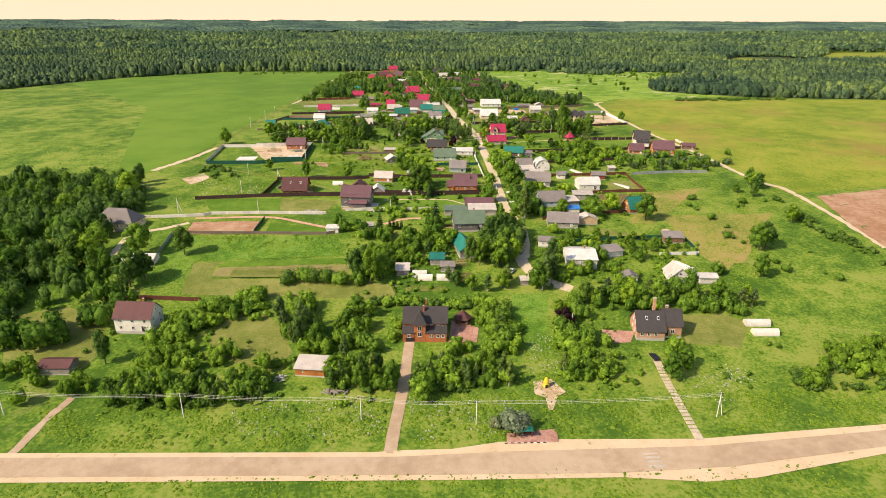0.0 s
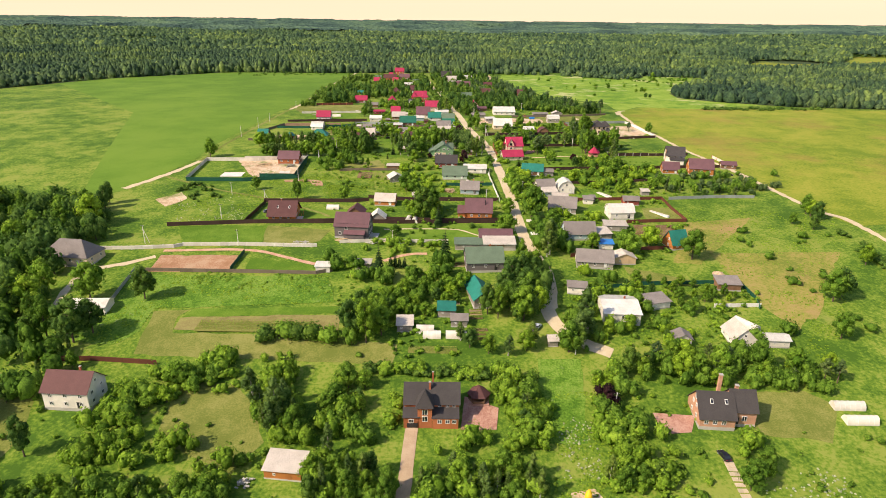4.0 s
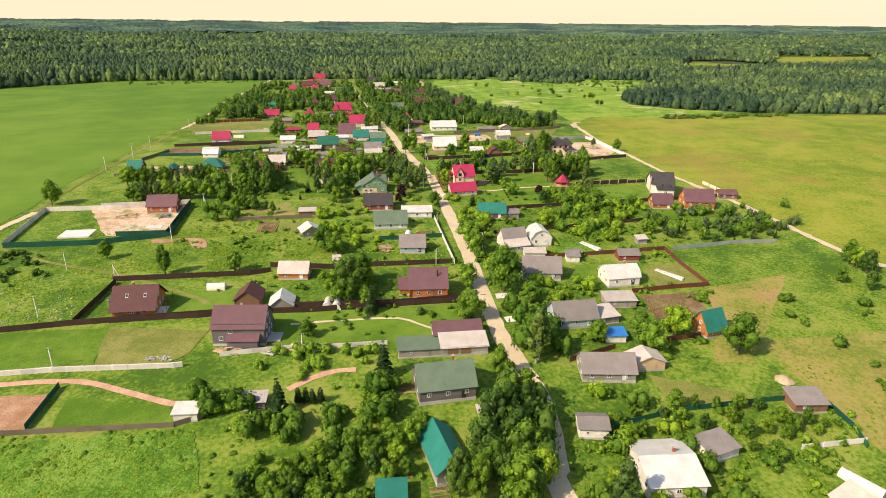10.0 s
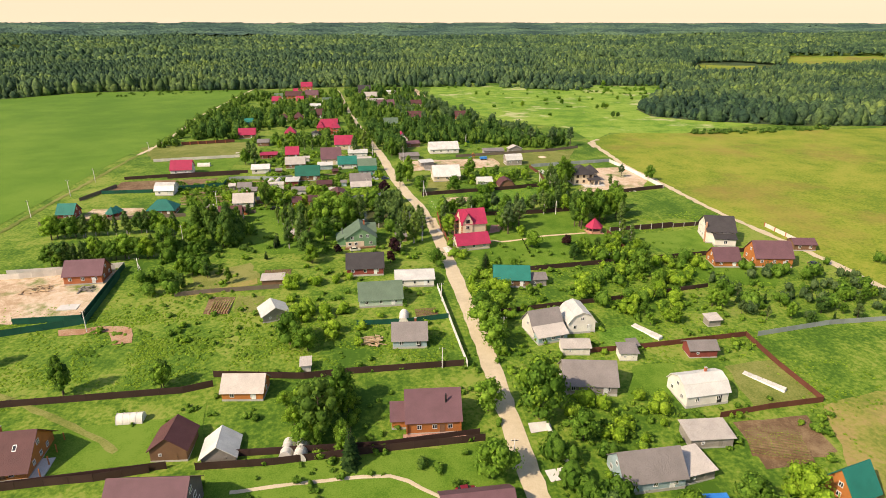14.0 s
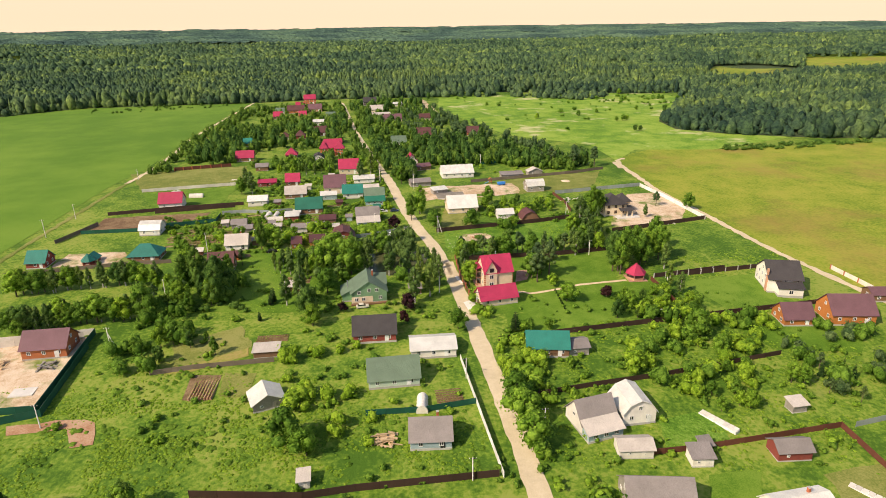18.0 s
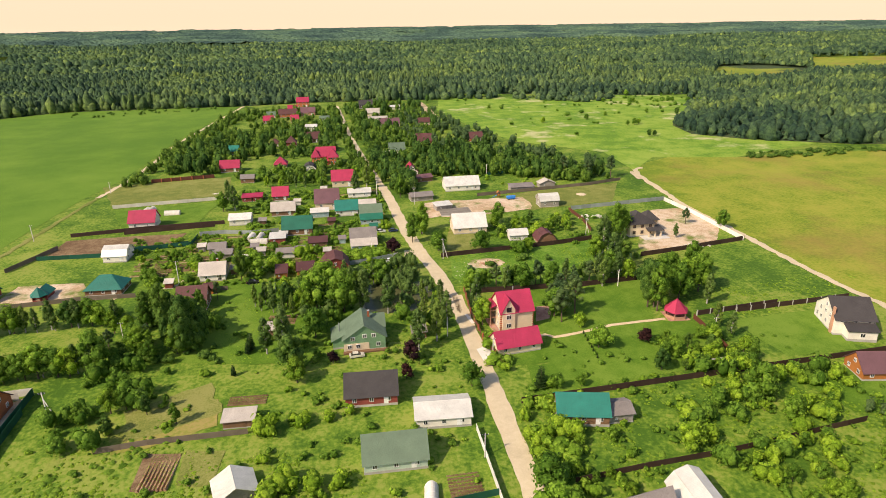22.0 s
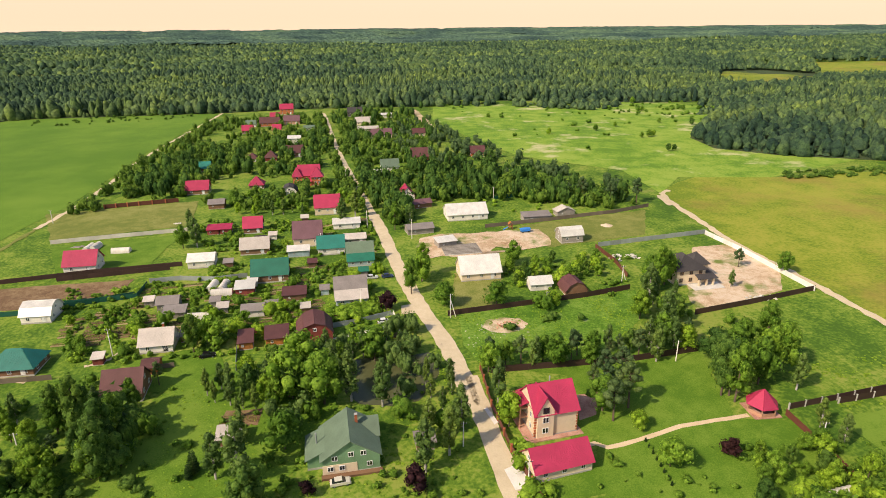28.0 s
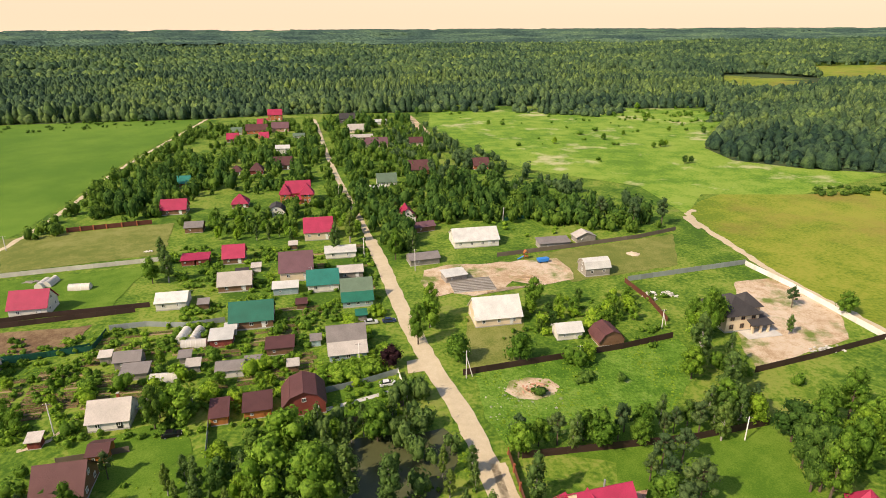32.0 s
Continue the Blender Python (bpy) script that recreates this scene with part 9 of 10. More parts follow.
thicket('garden_bushes', [([(-126.7, 188.0), (-93.8, 201.8), (-18.7, 188.6), (-15.9, 153.5), (-108.0, 153.1)], 37), ([(45.9, 202.5), (73.5, 202.7), (63.6, 162.0), (38.6, 161.9)], 25), ([(81.7, 189.1), (155.8, 186.3), (138.3, 159.6), (72.5, 162.1)], 25), ([(-48.8, 253.6), (8.3, 262.5), (6.5, 216.6), (-34.5, 215.5)], 56), ([(38.8, 263.4), (117.3, 258.7), (99.0, 221.3), (35.0, 219.6)], 99), ([(-66.7, 338.0), (24.3, 353.3), (17.7, 295.9), (-25.8, 298.9)], 50), ([(35.8, 413.3), (133.4, 410.7), (110.1, 349.8), (34.5, 332.7)], 70), ([(-44.4, 351.4), (32.6, 356.9), (26.3, 306.7), (-37.2, 316.6)], 56), ([(31.4, 333.0), (112.5, 325.4), (94.5, 280.1), (36.3, 285.8)], 80), ([(-80.0, 425.1), (20.4, 426.9), (21.4, 367.9), (-32.4, 359.9), (-84.5, 376.3)], 68), ([(31.3, 405.4), (87.1, 405.0), (140.3, 386.7), (102.1, 341.1), (30.3, 349.3)], 50), ([(-56.5, 471.2), (21.0, 471.5), (16.2, 421.9), (-47.9, 430.4)], 81), ([(25.7, 434.1), (113.5, 426.2), (100.1, 411.0), (25.2, 420.8)], 50), ([(-108.9, 536.3), (-16.9, 537.4), (6.5, 513.2), (4.7, 486.8), (-46.8, 481.6), (-82.8, 482.9)], 420), ([(-79.9, 607.6), (3.0, 595.1), (4.4, 534.4), (-54.3, 528.4)], 300), ([(30.7, 538.6), (107.5, 540.8), (85.0, 505.2), (25.3, 498.9)], 56)], 0.80, 2.40, 52, LEAF['leafy'], 'green garden bushes and weeds between the houses', 'bushes', shapes=LOW_SHRUBS, room=0.4)
thicket('garden_bushes', [([(-116.7, 188.1), (-80.8, 188.3), (-34.8, 176.0), (-15.9, 153.5), (-108.0, 153.1)], 25), ([(45.9, 202.5), (73.5, 202.7), (63.6, 162.0), (38.6, 161.9)], 25), ([(-48.8, 253.6), (8.3, 262.5), (6.5, 216.6), (-34.5, 215.5)], 37), ([(38.8, 263.4), (117.3, 258.7), (99.0, 221.3), (35.0, 219.6)], 50), ([(35.8, 413.3), (133.4, 410.7), (110.1, 349.8), (34.5, 332.7)], 45), ([(31.4, 333.0), (112.5, 325.4), (94.5, 280.1), (36.3, 285.8)], 45), ([(-80.0, 425.1), (20.4, 426.9), (21.4, 367.9), (-32.4, 359.9), (-84.5, 376.3)], 43), ([(31.3, 405.4), (87.1, 405.0), (140.3, 386.7), (102.1, 341.1), (30.3, 349.3)], 45), ([(-108.9, 536.3), (-16.9, 537.4), (6.5, 513.2), (4.7, 486.8), (-46.8, 481.6), (-82.8, 482.9)], 200), ([(-79.9, 607.6), (3.0, 595.1), (4.4, 534.4), (-54.3, 528.4)], 150), ([(58.6, 633.9), (91.2, 648.6), (110.9, 608.6), (84.3, 593.3), (55.8, 597.6)], 37)], 0.80, 2.60, 53, LEAF['fresh'], 'fresh yellow-green garden bushes', 'bushes', shapes=LOW_SHRUBS, room=0.4)
thicket('hedge_bushes', [([(-27.5, 212.3), (11.0, 209.0), (10.9, 206.9), (-27.2, 209.5)], 60), ([(114.3, 172.3), (149.7, 176.9), (145.8, 162.4), (113.3, 161.7)], 80), ([(242.0, 654.3), (292.8, 653.6), (372.8, 661.2), (361.4, 647.8), (280.5, 635.6), (233.7, 636.1)], 120), ([(179.3, 315.6), (182.7, 288.2), (193.2, 244.4), (187.1, 235.0), (176.5, 271.7), (173.1, 303.1)], 70), ([(-104.9, 164.0), (-53.9, 161.4), (-51.6, 152.8), (-102.6, 152.6)], 70), ([(-35.5, 168.6), (-15.3, 168.7), (-14.7, 160.2), (-34.1, 160.1)], 30), ([(-8.0, 168.7), (22.4, 168.9), (21.5, 160.4), (-7.6, 160.3)], 40), ([(-157.4, 367.4), (-132.1, 368.7), (-116.1, 351.2), (-130.0, 337.5)], 30), ([(-321.4, 965.6), (-169.2, 1006.4), (-138.5, 989.4), (-193.5, 944.8), (-296.8, 916.0)], 60), ([(-83.0, 443.3), (-52.3, 444.5), (-46.8, 430.2), (-78.3, 434.4)], 40), ([(28.2, 490.6), (89.9, 495.3), (87.6, 491.3), (28.5, 485.3)], 5)], 1.50, 3.50, 54, LEAF['dark'], 'dark low hedges and thickets along the plots', 'bushes', room=0.4)
thicket('hedge_bushes', [([(17.9, 207.0), (26.7, 208.3), (26.3, 182.1), (16.1, 181.9)], 46), ([(43.6, 209.8), (50.0, 209.9), (46.1, 182.6), (39.3, 182.4)], 40), ([(-27.6, 213.0), (11.1, 210.0), (10.9, 206.9), (-27.1, 209.1)], 40), ([(-18.2, 199.1), (-16.0, 199.1), (-14.9, 186.4), (-17.3, 186.4)], 8), ([(39.9, 175.6), (57.8, 174.0), (55.9, 168.1), (38.0, 166.8)], 30), ([(36.7, 419.1), (43.5, 418.5), (42.6, 370.7), (36.3, 367.4)], 14), ([(28.8, 433.7), (33.6, 434.9), (34.3, 418.4), (28.2, 419.2)], 14), ([(33.0, 405.2), (43.9, 401.0), (35.3, 353.8), (29.1, 354.5)], 40), ([(-15.2, 503.3), (4.6, 507.5), (4.3, 503.2), (-14.2, 497.9)], 50), ([(-93.8, 202.4), (-67.3, 208.4), (-63.5, 201.8), (-87.8, 192.5)], 24)], 2.00, 4.50, 62, LEAF['fresh'], 'bright leafy hedges along the grass lane and gardens', 'bushes', room=0.2)
thicket('meadow_bushes', [([(75.4, 995.4), (400.5, 987.8), (304.9, 833.0), (214.9, 833.4), (163.1, 715.3), (94.5, 802.7)], 45), ([(221.6, 993.7), (412.3, 995.9), (327.0, 860.0), (243.2, 873.6)], 52), ([(127.1, 315.1), (194.4, 249.4), (165.0, 203.2), (125.0, 239.2)], 10), ([(126.2, 320.7), (180.2, 308.1), (132.3, 249.4), (109.3, 276.9)], 12)], 1.40, 5.00, 55, LEAF['leafy'], 'lone bushes scattered over the far meadow', 'bushes', room=0.5)
thicket('garden_trees', [([(29.0, 422.1), (42.4, 410.5), (36.8, 354.9), (33.1, 381.6)], 8), ([(92.5, 415.9), (122.3, 398.1), (101.8, 367.6), (75.3, 366.7)], 20), ([(44.9, 331.3), (74.6, 330.5), (67.1, 314.8), (42.3, 313.6)], 16), ([(-33.6, 380.9), (-5.4, 385.3), (-5.2, 362.0), (-30.9, 361.6)], 14), ([(70.3, 409.1), (93.5, 416.0), (121.1, 405.2), (97.0, 372.2), (69.6, 375.5), (61.9, 389.8)], 22), ([(31.8, 399.1), (47.4, 397.1), (42.6, 380.2), (29.3, 381.8)], 10), ([(51.2, 269.7), (71.1, 268.3), (79.2, 253.3), (76.3, 241.2), (90.8, 240.1), (76.6, 220.8), (39.8, 223.7)], 26), ([(-32.7, 401.4), (-6.2, 405.7), (-6.1, 384.7), (-30.3, 387.7)], 12), ([(-20.2, 539.7), (5.2, 547.2), (4.0, 473.8), (-17.9, 503.4)], 8), ([(-72.7, 502.6), (-15.6, 510.4), (-2.9, 521.1), (-3.4, 497.7), (-45.0, 489.5), (-65.8, 484.3)], 16), ([(45.5, 536.5), (89.8, 538.7), (81.3, 515.9), (50.1, 513.4)], 12)], 2.50, 6.50, 63, LEAF['fresh'], 'fresh green fruit trees and tall bushes in the gardens', 'trees', shapes=FINE_SHRUBS, wide=(0.8, 1.15), room=1.0)
thicket('garden_trees', [([(120.2, 398.3), (194.7, 401.0), (173.2, 375.8), (130.8, 364.8), (113.0, 373.8)], 21), ([(-95.9, 465.9), (-56.7, 502.9), (-45.1, 418.9), (-69.6, 399.2)], 11), ([(-46.2, 468.2), (-11.9, 489.3), (21.3, 495.2), (16.8, 434.7), (-6.2, 456.9), (-22.7, 421.8)], 15), ([(27.3, 499.4), (98.7, 502.5), (123.6, 467.3), (111.6, 445.1), (84.2, 455.3), (55.2, 478.3)], 7), ([(-91.9, 445.3), (-60.0, 441.2), (-52.7, 415.5), (-82.5, 421.4)], 14), ([(-90.5, 414.1), (-69.3, 411.5), (-63.5, 396.6), (-81.9, 397.3)], 10), ([(-90.3, 497.9), (-62.6, 494.1), (-49.1, 436.9), (-68.6, 439.4)], 10), ([(70.3, 409.1), (93.5, 416.0), (121.1, 405.2), (97.0, 372.2), (69.6, 375.5), (61.9, 389.8)], 24), ([(51.2, 269.7), (71.1, 268.3), (79.2, 253.3), (90.8, 240.1), (76.6, 220.8), (39.8, 223.7)], 17), ([(100.7, 232.1), (120.0, 234.2), (107.4, 218.5), (88.2, 219.9)], 8), ([(-81.5, 525.9), (-16.5, 529.9), (-2.9, 521.1), (-3.2, 508.6), (-45.0, 489.5), (-67.4, 488.5)], 13), ([(69.5, 218.2), (123.1, 215.1), (117.8, 206.4), (68.8, 207.3)], 14)], 3.00, 8.00, 64, LEAF['leafy'], 'green trees in the gardens', 'trees', shapes=FINE_SHRUBS, wide=(0.7, 1.0), room=1.0)
thicket('pond_trees', [([(-30.7, 486.2), (-8.8, 489.4), (-4.9, 450.3), (-22.1, 452.6)], 14), ([(-3.1, 488.6), (21.9, 489.6), (16.9, 447.4), (4.4, 449.0)], 16), ([(-32.1, 469.7), (-21.3, 471.7), (-18.5, 446.5), (-27.2, 445.0)], 7)], 5.50, 9.50, 68, LEAF['birch'], 'loose birches and willows round the pond', 'trees', shapes=FINE_SHRUBS, wide=(0.55, 0.8), room=-2.5)
thicket('village_trees', [([(19.6, 871.1), (59.5, 900.7), (99.3, 727.1), (123.1, 670.0), (149.3, 642.4), (139.4, 610.5), (97.1, 630.0), (49.9, 666.1), (18.8, 745.6)], 165)], 5.00, 10.00, 69, LEAF['pine'], 'belt of green trees at the meadow edge', 'trees', wide=(0.55, 0.85), room=0.5)
thicket('lawn_bushes', [([(-41.5, 296.5), (-6.6, 295.3), (-6.5, 280.5), (-38.3, 282.9)], 34), ([(-17.6, 282.5), (4.2, 280.9), (3.2, 263.5), (-16.2, 265.0)], 20), ([(-51.2, 277.6), (-35.0, 276.3), (-32.2, 258.5), (-45.9, 259.6)], 8), ([(28.6, 297.0), (37.5, 296.3), (32.9, 279.2), (25.9, 279.7)], 8), ([(-23.2, 350.0), (-5.0, 343.2), (-4.8, 318.5), (-14.7, 316.0)], 14)], 1.50, 4.50, 70, LEAF['fresh'], 'flowering bushes and young trees round the lawns', 'bushes', shapes=FINE_SHRUBS, wide=(0.9, 1.3), room=0.6)
thicket('lane_trees', [([(38.6, 314.3), (56.4, 313.0), (47.2, 281.8), (32.9, 282.9)], 12), ([(-15.7, 281.7), (-0.6, 275.9), (-2.4, 264.5), (-13.5, 265.4)], 6), ([(-51.0, 276.5), (-36.3, 275.3), (-33.8, 260.4), (-45.7, 261.4)], 7)], 6.00, 10.00, 71, LEAF['leafy'], 'full green trees beside the lane', 'trees', shapes=FINE_SHRUBS, wide=(0.65, 0.95), room=0.0)
thicket('plot_pines', [([(116.1, 393.1), (161.2, 397.0), (183.3, 375.1), (168.2, 359.3), (116.1, 360.1)], 40)], 3.00, 6.00, 72, LEAF['pine'], 'young grey-green pines on an overgrown plot', 'trees', shapes=FINE_SHRUBS, wide=(0.6, 0.9), room=0.5)
thicket('roadside_trees', [([(-101.7, 177.6), (-93.1, 187.1), (-58.4, 174.0), (-51.4, 156.0), (-86.4, 151.6)], 24), ([(-92.6, 211.2), (-85.5, 202.8), (-88.8, 177.8), (-103.2, 186.9)], 12), ([(-89.0, 216.7), (-67.9, 217.8), (-64.4, 205.5), (-84.8, 205.6)], 10), ([(-68.7, 217.8), (-50.3, 215.1), (-42.5, 181.1), (-51.7, 178.6), (-61.4, 195.3)], 8), ([(-47.9, 190.6), (-27.5, 206.9), (-21.8, 160.4), (-35.0, 160.1), (-43.6, 178.8)], 16), ([(13.1, 216.6), (29.7, 217.0), (23.4, 163.3), (12.2, 163.1)], 24), ([(45.6, 211.4), (50.4, 211.5), (45.3, 180.7), (41.2, 180.7)], 8), ([(43.8, 185.3), (60.6, 185.7), (55.0, 167.0), (40.5, 166.7)], 12), ([(78.2, 183.7), (87.2, 181.7), (79.9, 168.5), (73.7, 168.4)], 6), ([(-8.7, 188.6), (9.3, 188.7), (10.1, 161.7), (-6.8, 161.7)], 14)], 3.50, 8.00, 65, LEAF['fresh'], 'fresh green trees round the plots by the road', 'trees', shapes=FINE_SHRUBS, wide=(0.7, 1.0), room=1.0)
thicket('roadside_trees', [([(-101.7, 177.6), (-93.1, 187.1), (-58.4, 174.0), (-51.4, 156.0), (-86.4, 151.6)], 22), ([(-92.6, 211.2), (-85.5, 202.8), (-88.8, 177.8), (-103.2, 186.9)], 10), ([(-68.7, 217.8), (-50.3, 215.1), (-42.5, 181.1), (-51.7, 178.6), (-61.4, 195.3)], 12), ([(-47.9, 190.6), (-27.5, 206.9), (-21.8, 160.4), (-35.0, 160.1), (-43.6, 178.8)], 14), ([(12.4, 205.0), (28.3, 205.4), (23.4, 163.3), (12.2, 163.1)], 8), ([(43.8, 185.3), (60.6, 185.7), (55.0, 167.0), (40.5, 166.7)], 14), ([(116.6, 176.8), (155.8, 186.3), (149.4, 162.4), (113.3, 161.7)], 40), ([(-146.5, 172.4), (-122.0, 175.5), (-103.5, 161.2), (-101.2, 153.1), (-133.5, 152.9)], 14)], 4.00, 9.00, 66, LEAF['leafy'], 'green trees round the plots by the road', 'trees', shapes=FINE_SHRUBS, wide=(0.65, 0.95), room=1.0)
thicket('nettle_weeds', [([(-92.5, 377.3), (24.8, 371.5), (20.8, 350.4), (-84.6, 362.4)], 240), ([(-83.9, 402.4), (-54.2, 409.7), (-49.0, 388.7), (-80.1, 383.7)], 60), ([(-122.5, 151.7), (-16.0, 154.9), (-16.1, 136.3), (-111.9, 134.7)], 150), ([(-10.9, 156.2), (73.3, 159.3), (71.1, 143.8), (-6.8, 139.8)], 90), ([(44.1, 432.0), (125.0, 430.3), (103.6, 367.4), (38.1, 360.7)], 60), ([(-105.5, 268.9), (-34.7, 263.7), (-33.1, 253.1), (-97.9, 254.0)], 90)], 0.5, 1.15, 67, TALL_GRASS, 'knee-high nettles and weeds on the rough slopes', 'weeds', shapes=TUFTS, wide=(1.4, 2.6), room=0.3)
thicket('wild_grass', [([(-119.9, 153.0), (-16.4, 158.9), (-16.0, 135.1), (-111.9, 134.7)], 1934), ([(-11.1, 158.9), (74.3, 162.1), (71.8, 141.4), (33.2, 141.2), (13.8, 138.7), (-8.3, 136.3)], 1562), ([(72.5, 162.1), (140.1, 162.4), (130.4, 147.8), (75.5, 142.6)], 1116), ([(-112.1, 121.4), (119.3, 131.4), (110.0, 117.8), (-109.0, 116.9)], 930), ([(31.0, 202.5), (45.9, 202.5), (40.4, 161.9), (24.4, 161.8)], 558), ([(-126.8, 263.8), (-49.0, 265.1), (-43.6, 246.6), (-107.6, 240.8), (-106.9, 228.2), (-111.5, 220.5), (-133.1, 222.4), (-123.5, 236.0)], 1562), ([(-144.5, 343.1), (-102.9, 361.2), (-51.9, 376.3), (-48.2, 352.2), (-94.4, 342.2), (-98.4, 316.5), (-127.6, 311.1)], 1190), ([(-127.2, 394.1), (-54.6, 400.8), (-5.9, 375.1), (25.6, 357.6), (22.5, 348.1), (-43.7, 348.4), (-99.5, 340.3)], 1934), ([(-95.7, 383.4), (-14.6, 394.3), (0.1, 374.4), (24.1, 367.6), (20.8, 350.4), (-84.6, 362.4)], 1711), ([(26.8, 498.7), (89.8, 507.7), (88.4, 492.6), (68.6, 473.3), (28.7, 468.9), (25.8, 479.4)], 967), ([(106.7, 342.5), (187.3, 337.5), (180.2, 308.1), (129.0, 245.3), (109.3, 276.9)], 1339), ([(94.8, 453.2), (170.0, 466.1), (164.3, 439.0), (102.8, 437.4)], 334), ([(37.6, 256.3), (151.1, 259.7), (126.0, 219.6), (35.0, 219.6)], 1116), ([(31.3, 405.4), (87.1, 405.0), (140.3, 386.7), (102.1, 341.1), (30.3, 349.3)], 1339), ([(-56.5, 471.2), (21.0, 471.5), (16.2, 421.9), (-47.9, 430.4)], 744), ([(-108.9, 536.3), (-16.9, 537.4), (6.5, 513.2), (4.7, 486.8), (-46.8, 481.6), (-82.8, 482.9)], 1562), ([(-79.9, 607.6), (3.0, 595.1), (4.4, 534.4), (-54.3, 528.4)], 892)], 0.22, 0.55, 60, TALL_GRASS, 'tall rough grass and weeds', 'grass', shapes=TUFTS, wide=(1.3, 2.6), room=0.0)
thicket('flower_weeds', [([(-65.4, 153.3), (-16.4, 158.9), (-16.5, 141.0), (-57.3, 138.4)], 210), ([(-11.1, 158.9), (20.5, 159.1), (15.6, 141.1), (-8.4, 138.6)], 130), ([(76.4, 173.6), (106.1, 176.7), (98.0, 159.4), (80.0, 154.0)], 110), ([(29.8, 192.1), (41.0, 192.2), (38.3, 170.4), (28.1, 170.4)], 130), ([(-141.9, 338.3), (-111.9, 350.9), (-99.2, 318.5), (-128.6, 313.0)], 150), ([(26.7, 490.8), (49.9, 492.7), (44.5, 476.7), (27.1, 473.0)], 60)], 0.30, 0.70, 61, PALE_WEED, 'pale flowering weeds in the rough grass', 'weeds', shapes=TUFTS, wide=(0.8, 1.6), room=0.0)

# ---- trees that stand alone ----
plant('leafy', 149.5, 513.5, 8.9, 0.9)
plant('birch', 124.0, 505.6, 7.0, 1.0)
plant('leafy', 175.3, 337.1, 10.4, 0.9)
plant('leafy', 168.3, 317.0, 7.7, 0.9)
plant('leafy', 161.6, 323.3, 6.2, 0.9)
plant('tall', -80.2, 346.3, 11.9, 0.72)
plant('leafy', -105.6, 361.3, 7.7, 0.9)
plant('leafy', -56.1, 347.4, 8.2, 0.9)
plant('leafy', -153.3, 422.8, 12.7, 0.9)
plant('tall', 27.6, 278.2, 11.3, 0.72)
plant('leafy', 37.6, 326.5, 17.0, 0.9)
plant('birch', 40.7, 286.2, 17.0, 1.0)
plant('leafy', 144.8, 254.2, 13.0, 0.9)
plant('leafy', 131.7, 230.2, 10.8, 0.9)
plant('leafy', 170.6, 281.2, 9.5, 0.9)
plant('leafy', 176.6, 329.4, 9.8, 0.9)
plant('leafy', -113.3, 246.8, 13.7, 0.9)
plant('tall', -29.1, 223.9, 17.0, 0.72)
plant('leafy', -34.8, 227.6, 14.0, 0.9)
plant('leafy', -24.4, 227.8, 12.0, 0.9)
plant('birch', 44.4, 232.3, 17.0, 1.0)
plant('leafy', 37.8, 220.8, 12.0, 0.9)
plant('leafy', -132.2, 244.7, 16.4, 0.9)
plant('tall', -134.8, 222.4, 17.0, 0.72)
plant('leafy', -125.6, 221.4, 17.0, 0.9)
plant('leafy', -121.8, 226.5, 13.3, 0.9)
plant('leafy', 141.3, 252.7, 13.5, 0.9)
plant('leafy', 175.7, 333.6, 9.2, 0.9)
plant('bush', -63.5, 224.3, 7.1, 1.0)
plant('bush', -56.1, 225.7, 7.7, 1.0)
plant('bush', -51.5, 224.6, 7.1, 1.0)
plant('bush', -46.4, 224.7, 7.6, 1.0)
plant('bush', -41.3, 224.9, 7.2, 1.0)
plant('tall', -112.2, 174.2, 13.9, 0.72)
plant('leafy', -95.4, 160.9, 8.0, 0.9)
plant('leafy', -84.6, 159.4, 8.4, 0.9)
plant('leafy', -75.6, 161.4, 7.6, 0.9)
plant('leafy', -65.7, 161.6, 8.2, 0.9)
plant('leafy', -58.6, 161.8, 7.8, 0.9)
plant('birch', -49.1, 186.5, 17.0, 1.0)
plant('birch', -57.5, 193.3, 14.4, 1.0)
plant('birch', -50.0, 182.7, 12.0, 0.9)
plant('leafy', -43.4, 183.3, 10.1, 0.9)
plant('leafy', -33.9, 193.8, 9.0, 0.9)
plant('leafy', -31.8, 202.6, 9.2, 0.9)
plant('birch', -32.9, 176.1, 11.0, 0.9)
plant('fruit', -6.3, 156.8, 8.8, 1.0)
plant('birch', 39.1, 168.7, 9.5, 0.9)
plant('leafy', 42.4, 166.9, 7.5, 0.9)
plant('leafy', 47.1, 168.3, 7.0, 0.9)
plant('leafy', 51.9, 169.6, 6.5, 0.9)
plant('leafy', 74.0, 167.6, 10.2, 0.9)
plant('leafy', 80.3, 173.5, 8.2, 0.9)
plant('bush', -54.2, 173.5, 4.4, 1.0)
plant('purple', 44.5, 195.7, 8.2, 1.0)
plant('fruit', 47.1, 205.3, 5.0, 1.0)
plant('fruit', -97.2, 187.6, 6.0, 1.0)
plant('fruit', -90.7, 184.4, 5.6, 1.0)
plant('fruit', -87.8, 192.5, 5.8, 1.0)
plant('fruit', -83.7, 195.1, 5.6, 1.0)
plant('fruit', -83.2, 202.7, 8.2, 1.0)
plant('leafy', 54.8, 211.3, 9.6, 0.9)
plant('leafy', 70.5, 209.0, 10.3, 0.9)
plant('leafy', 82.5, 212.0, 11.0, 0.9)
plant('leafy', 95.4, 212.3, 12.3, 0.9)
plant('leafy', 105.8, 211.2, 10.9, 0.9)
plant('leafy', 40.0, 220.9, 10.3, 0.9)
plant('tall', -80.3, 346.8, 12.0, 0.72)
plant('leafy', -56.2, 346.2, 8.4, 0.9)
plant('spruce', -7.2, 314.2, 11.6, 1.0)
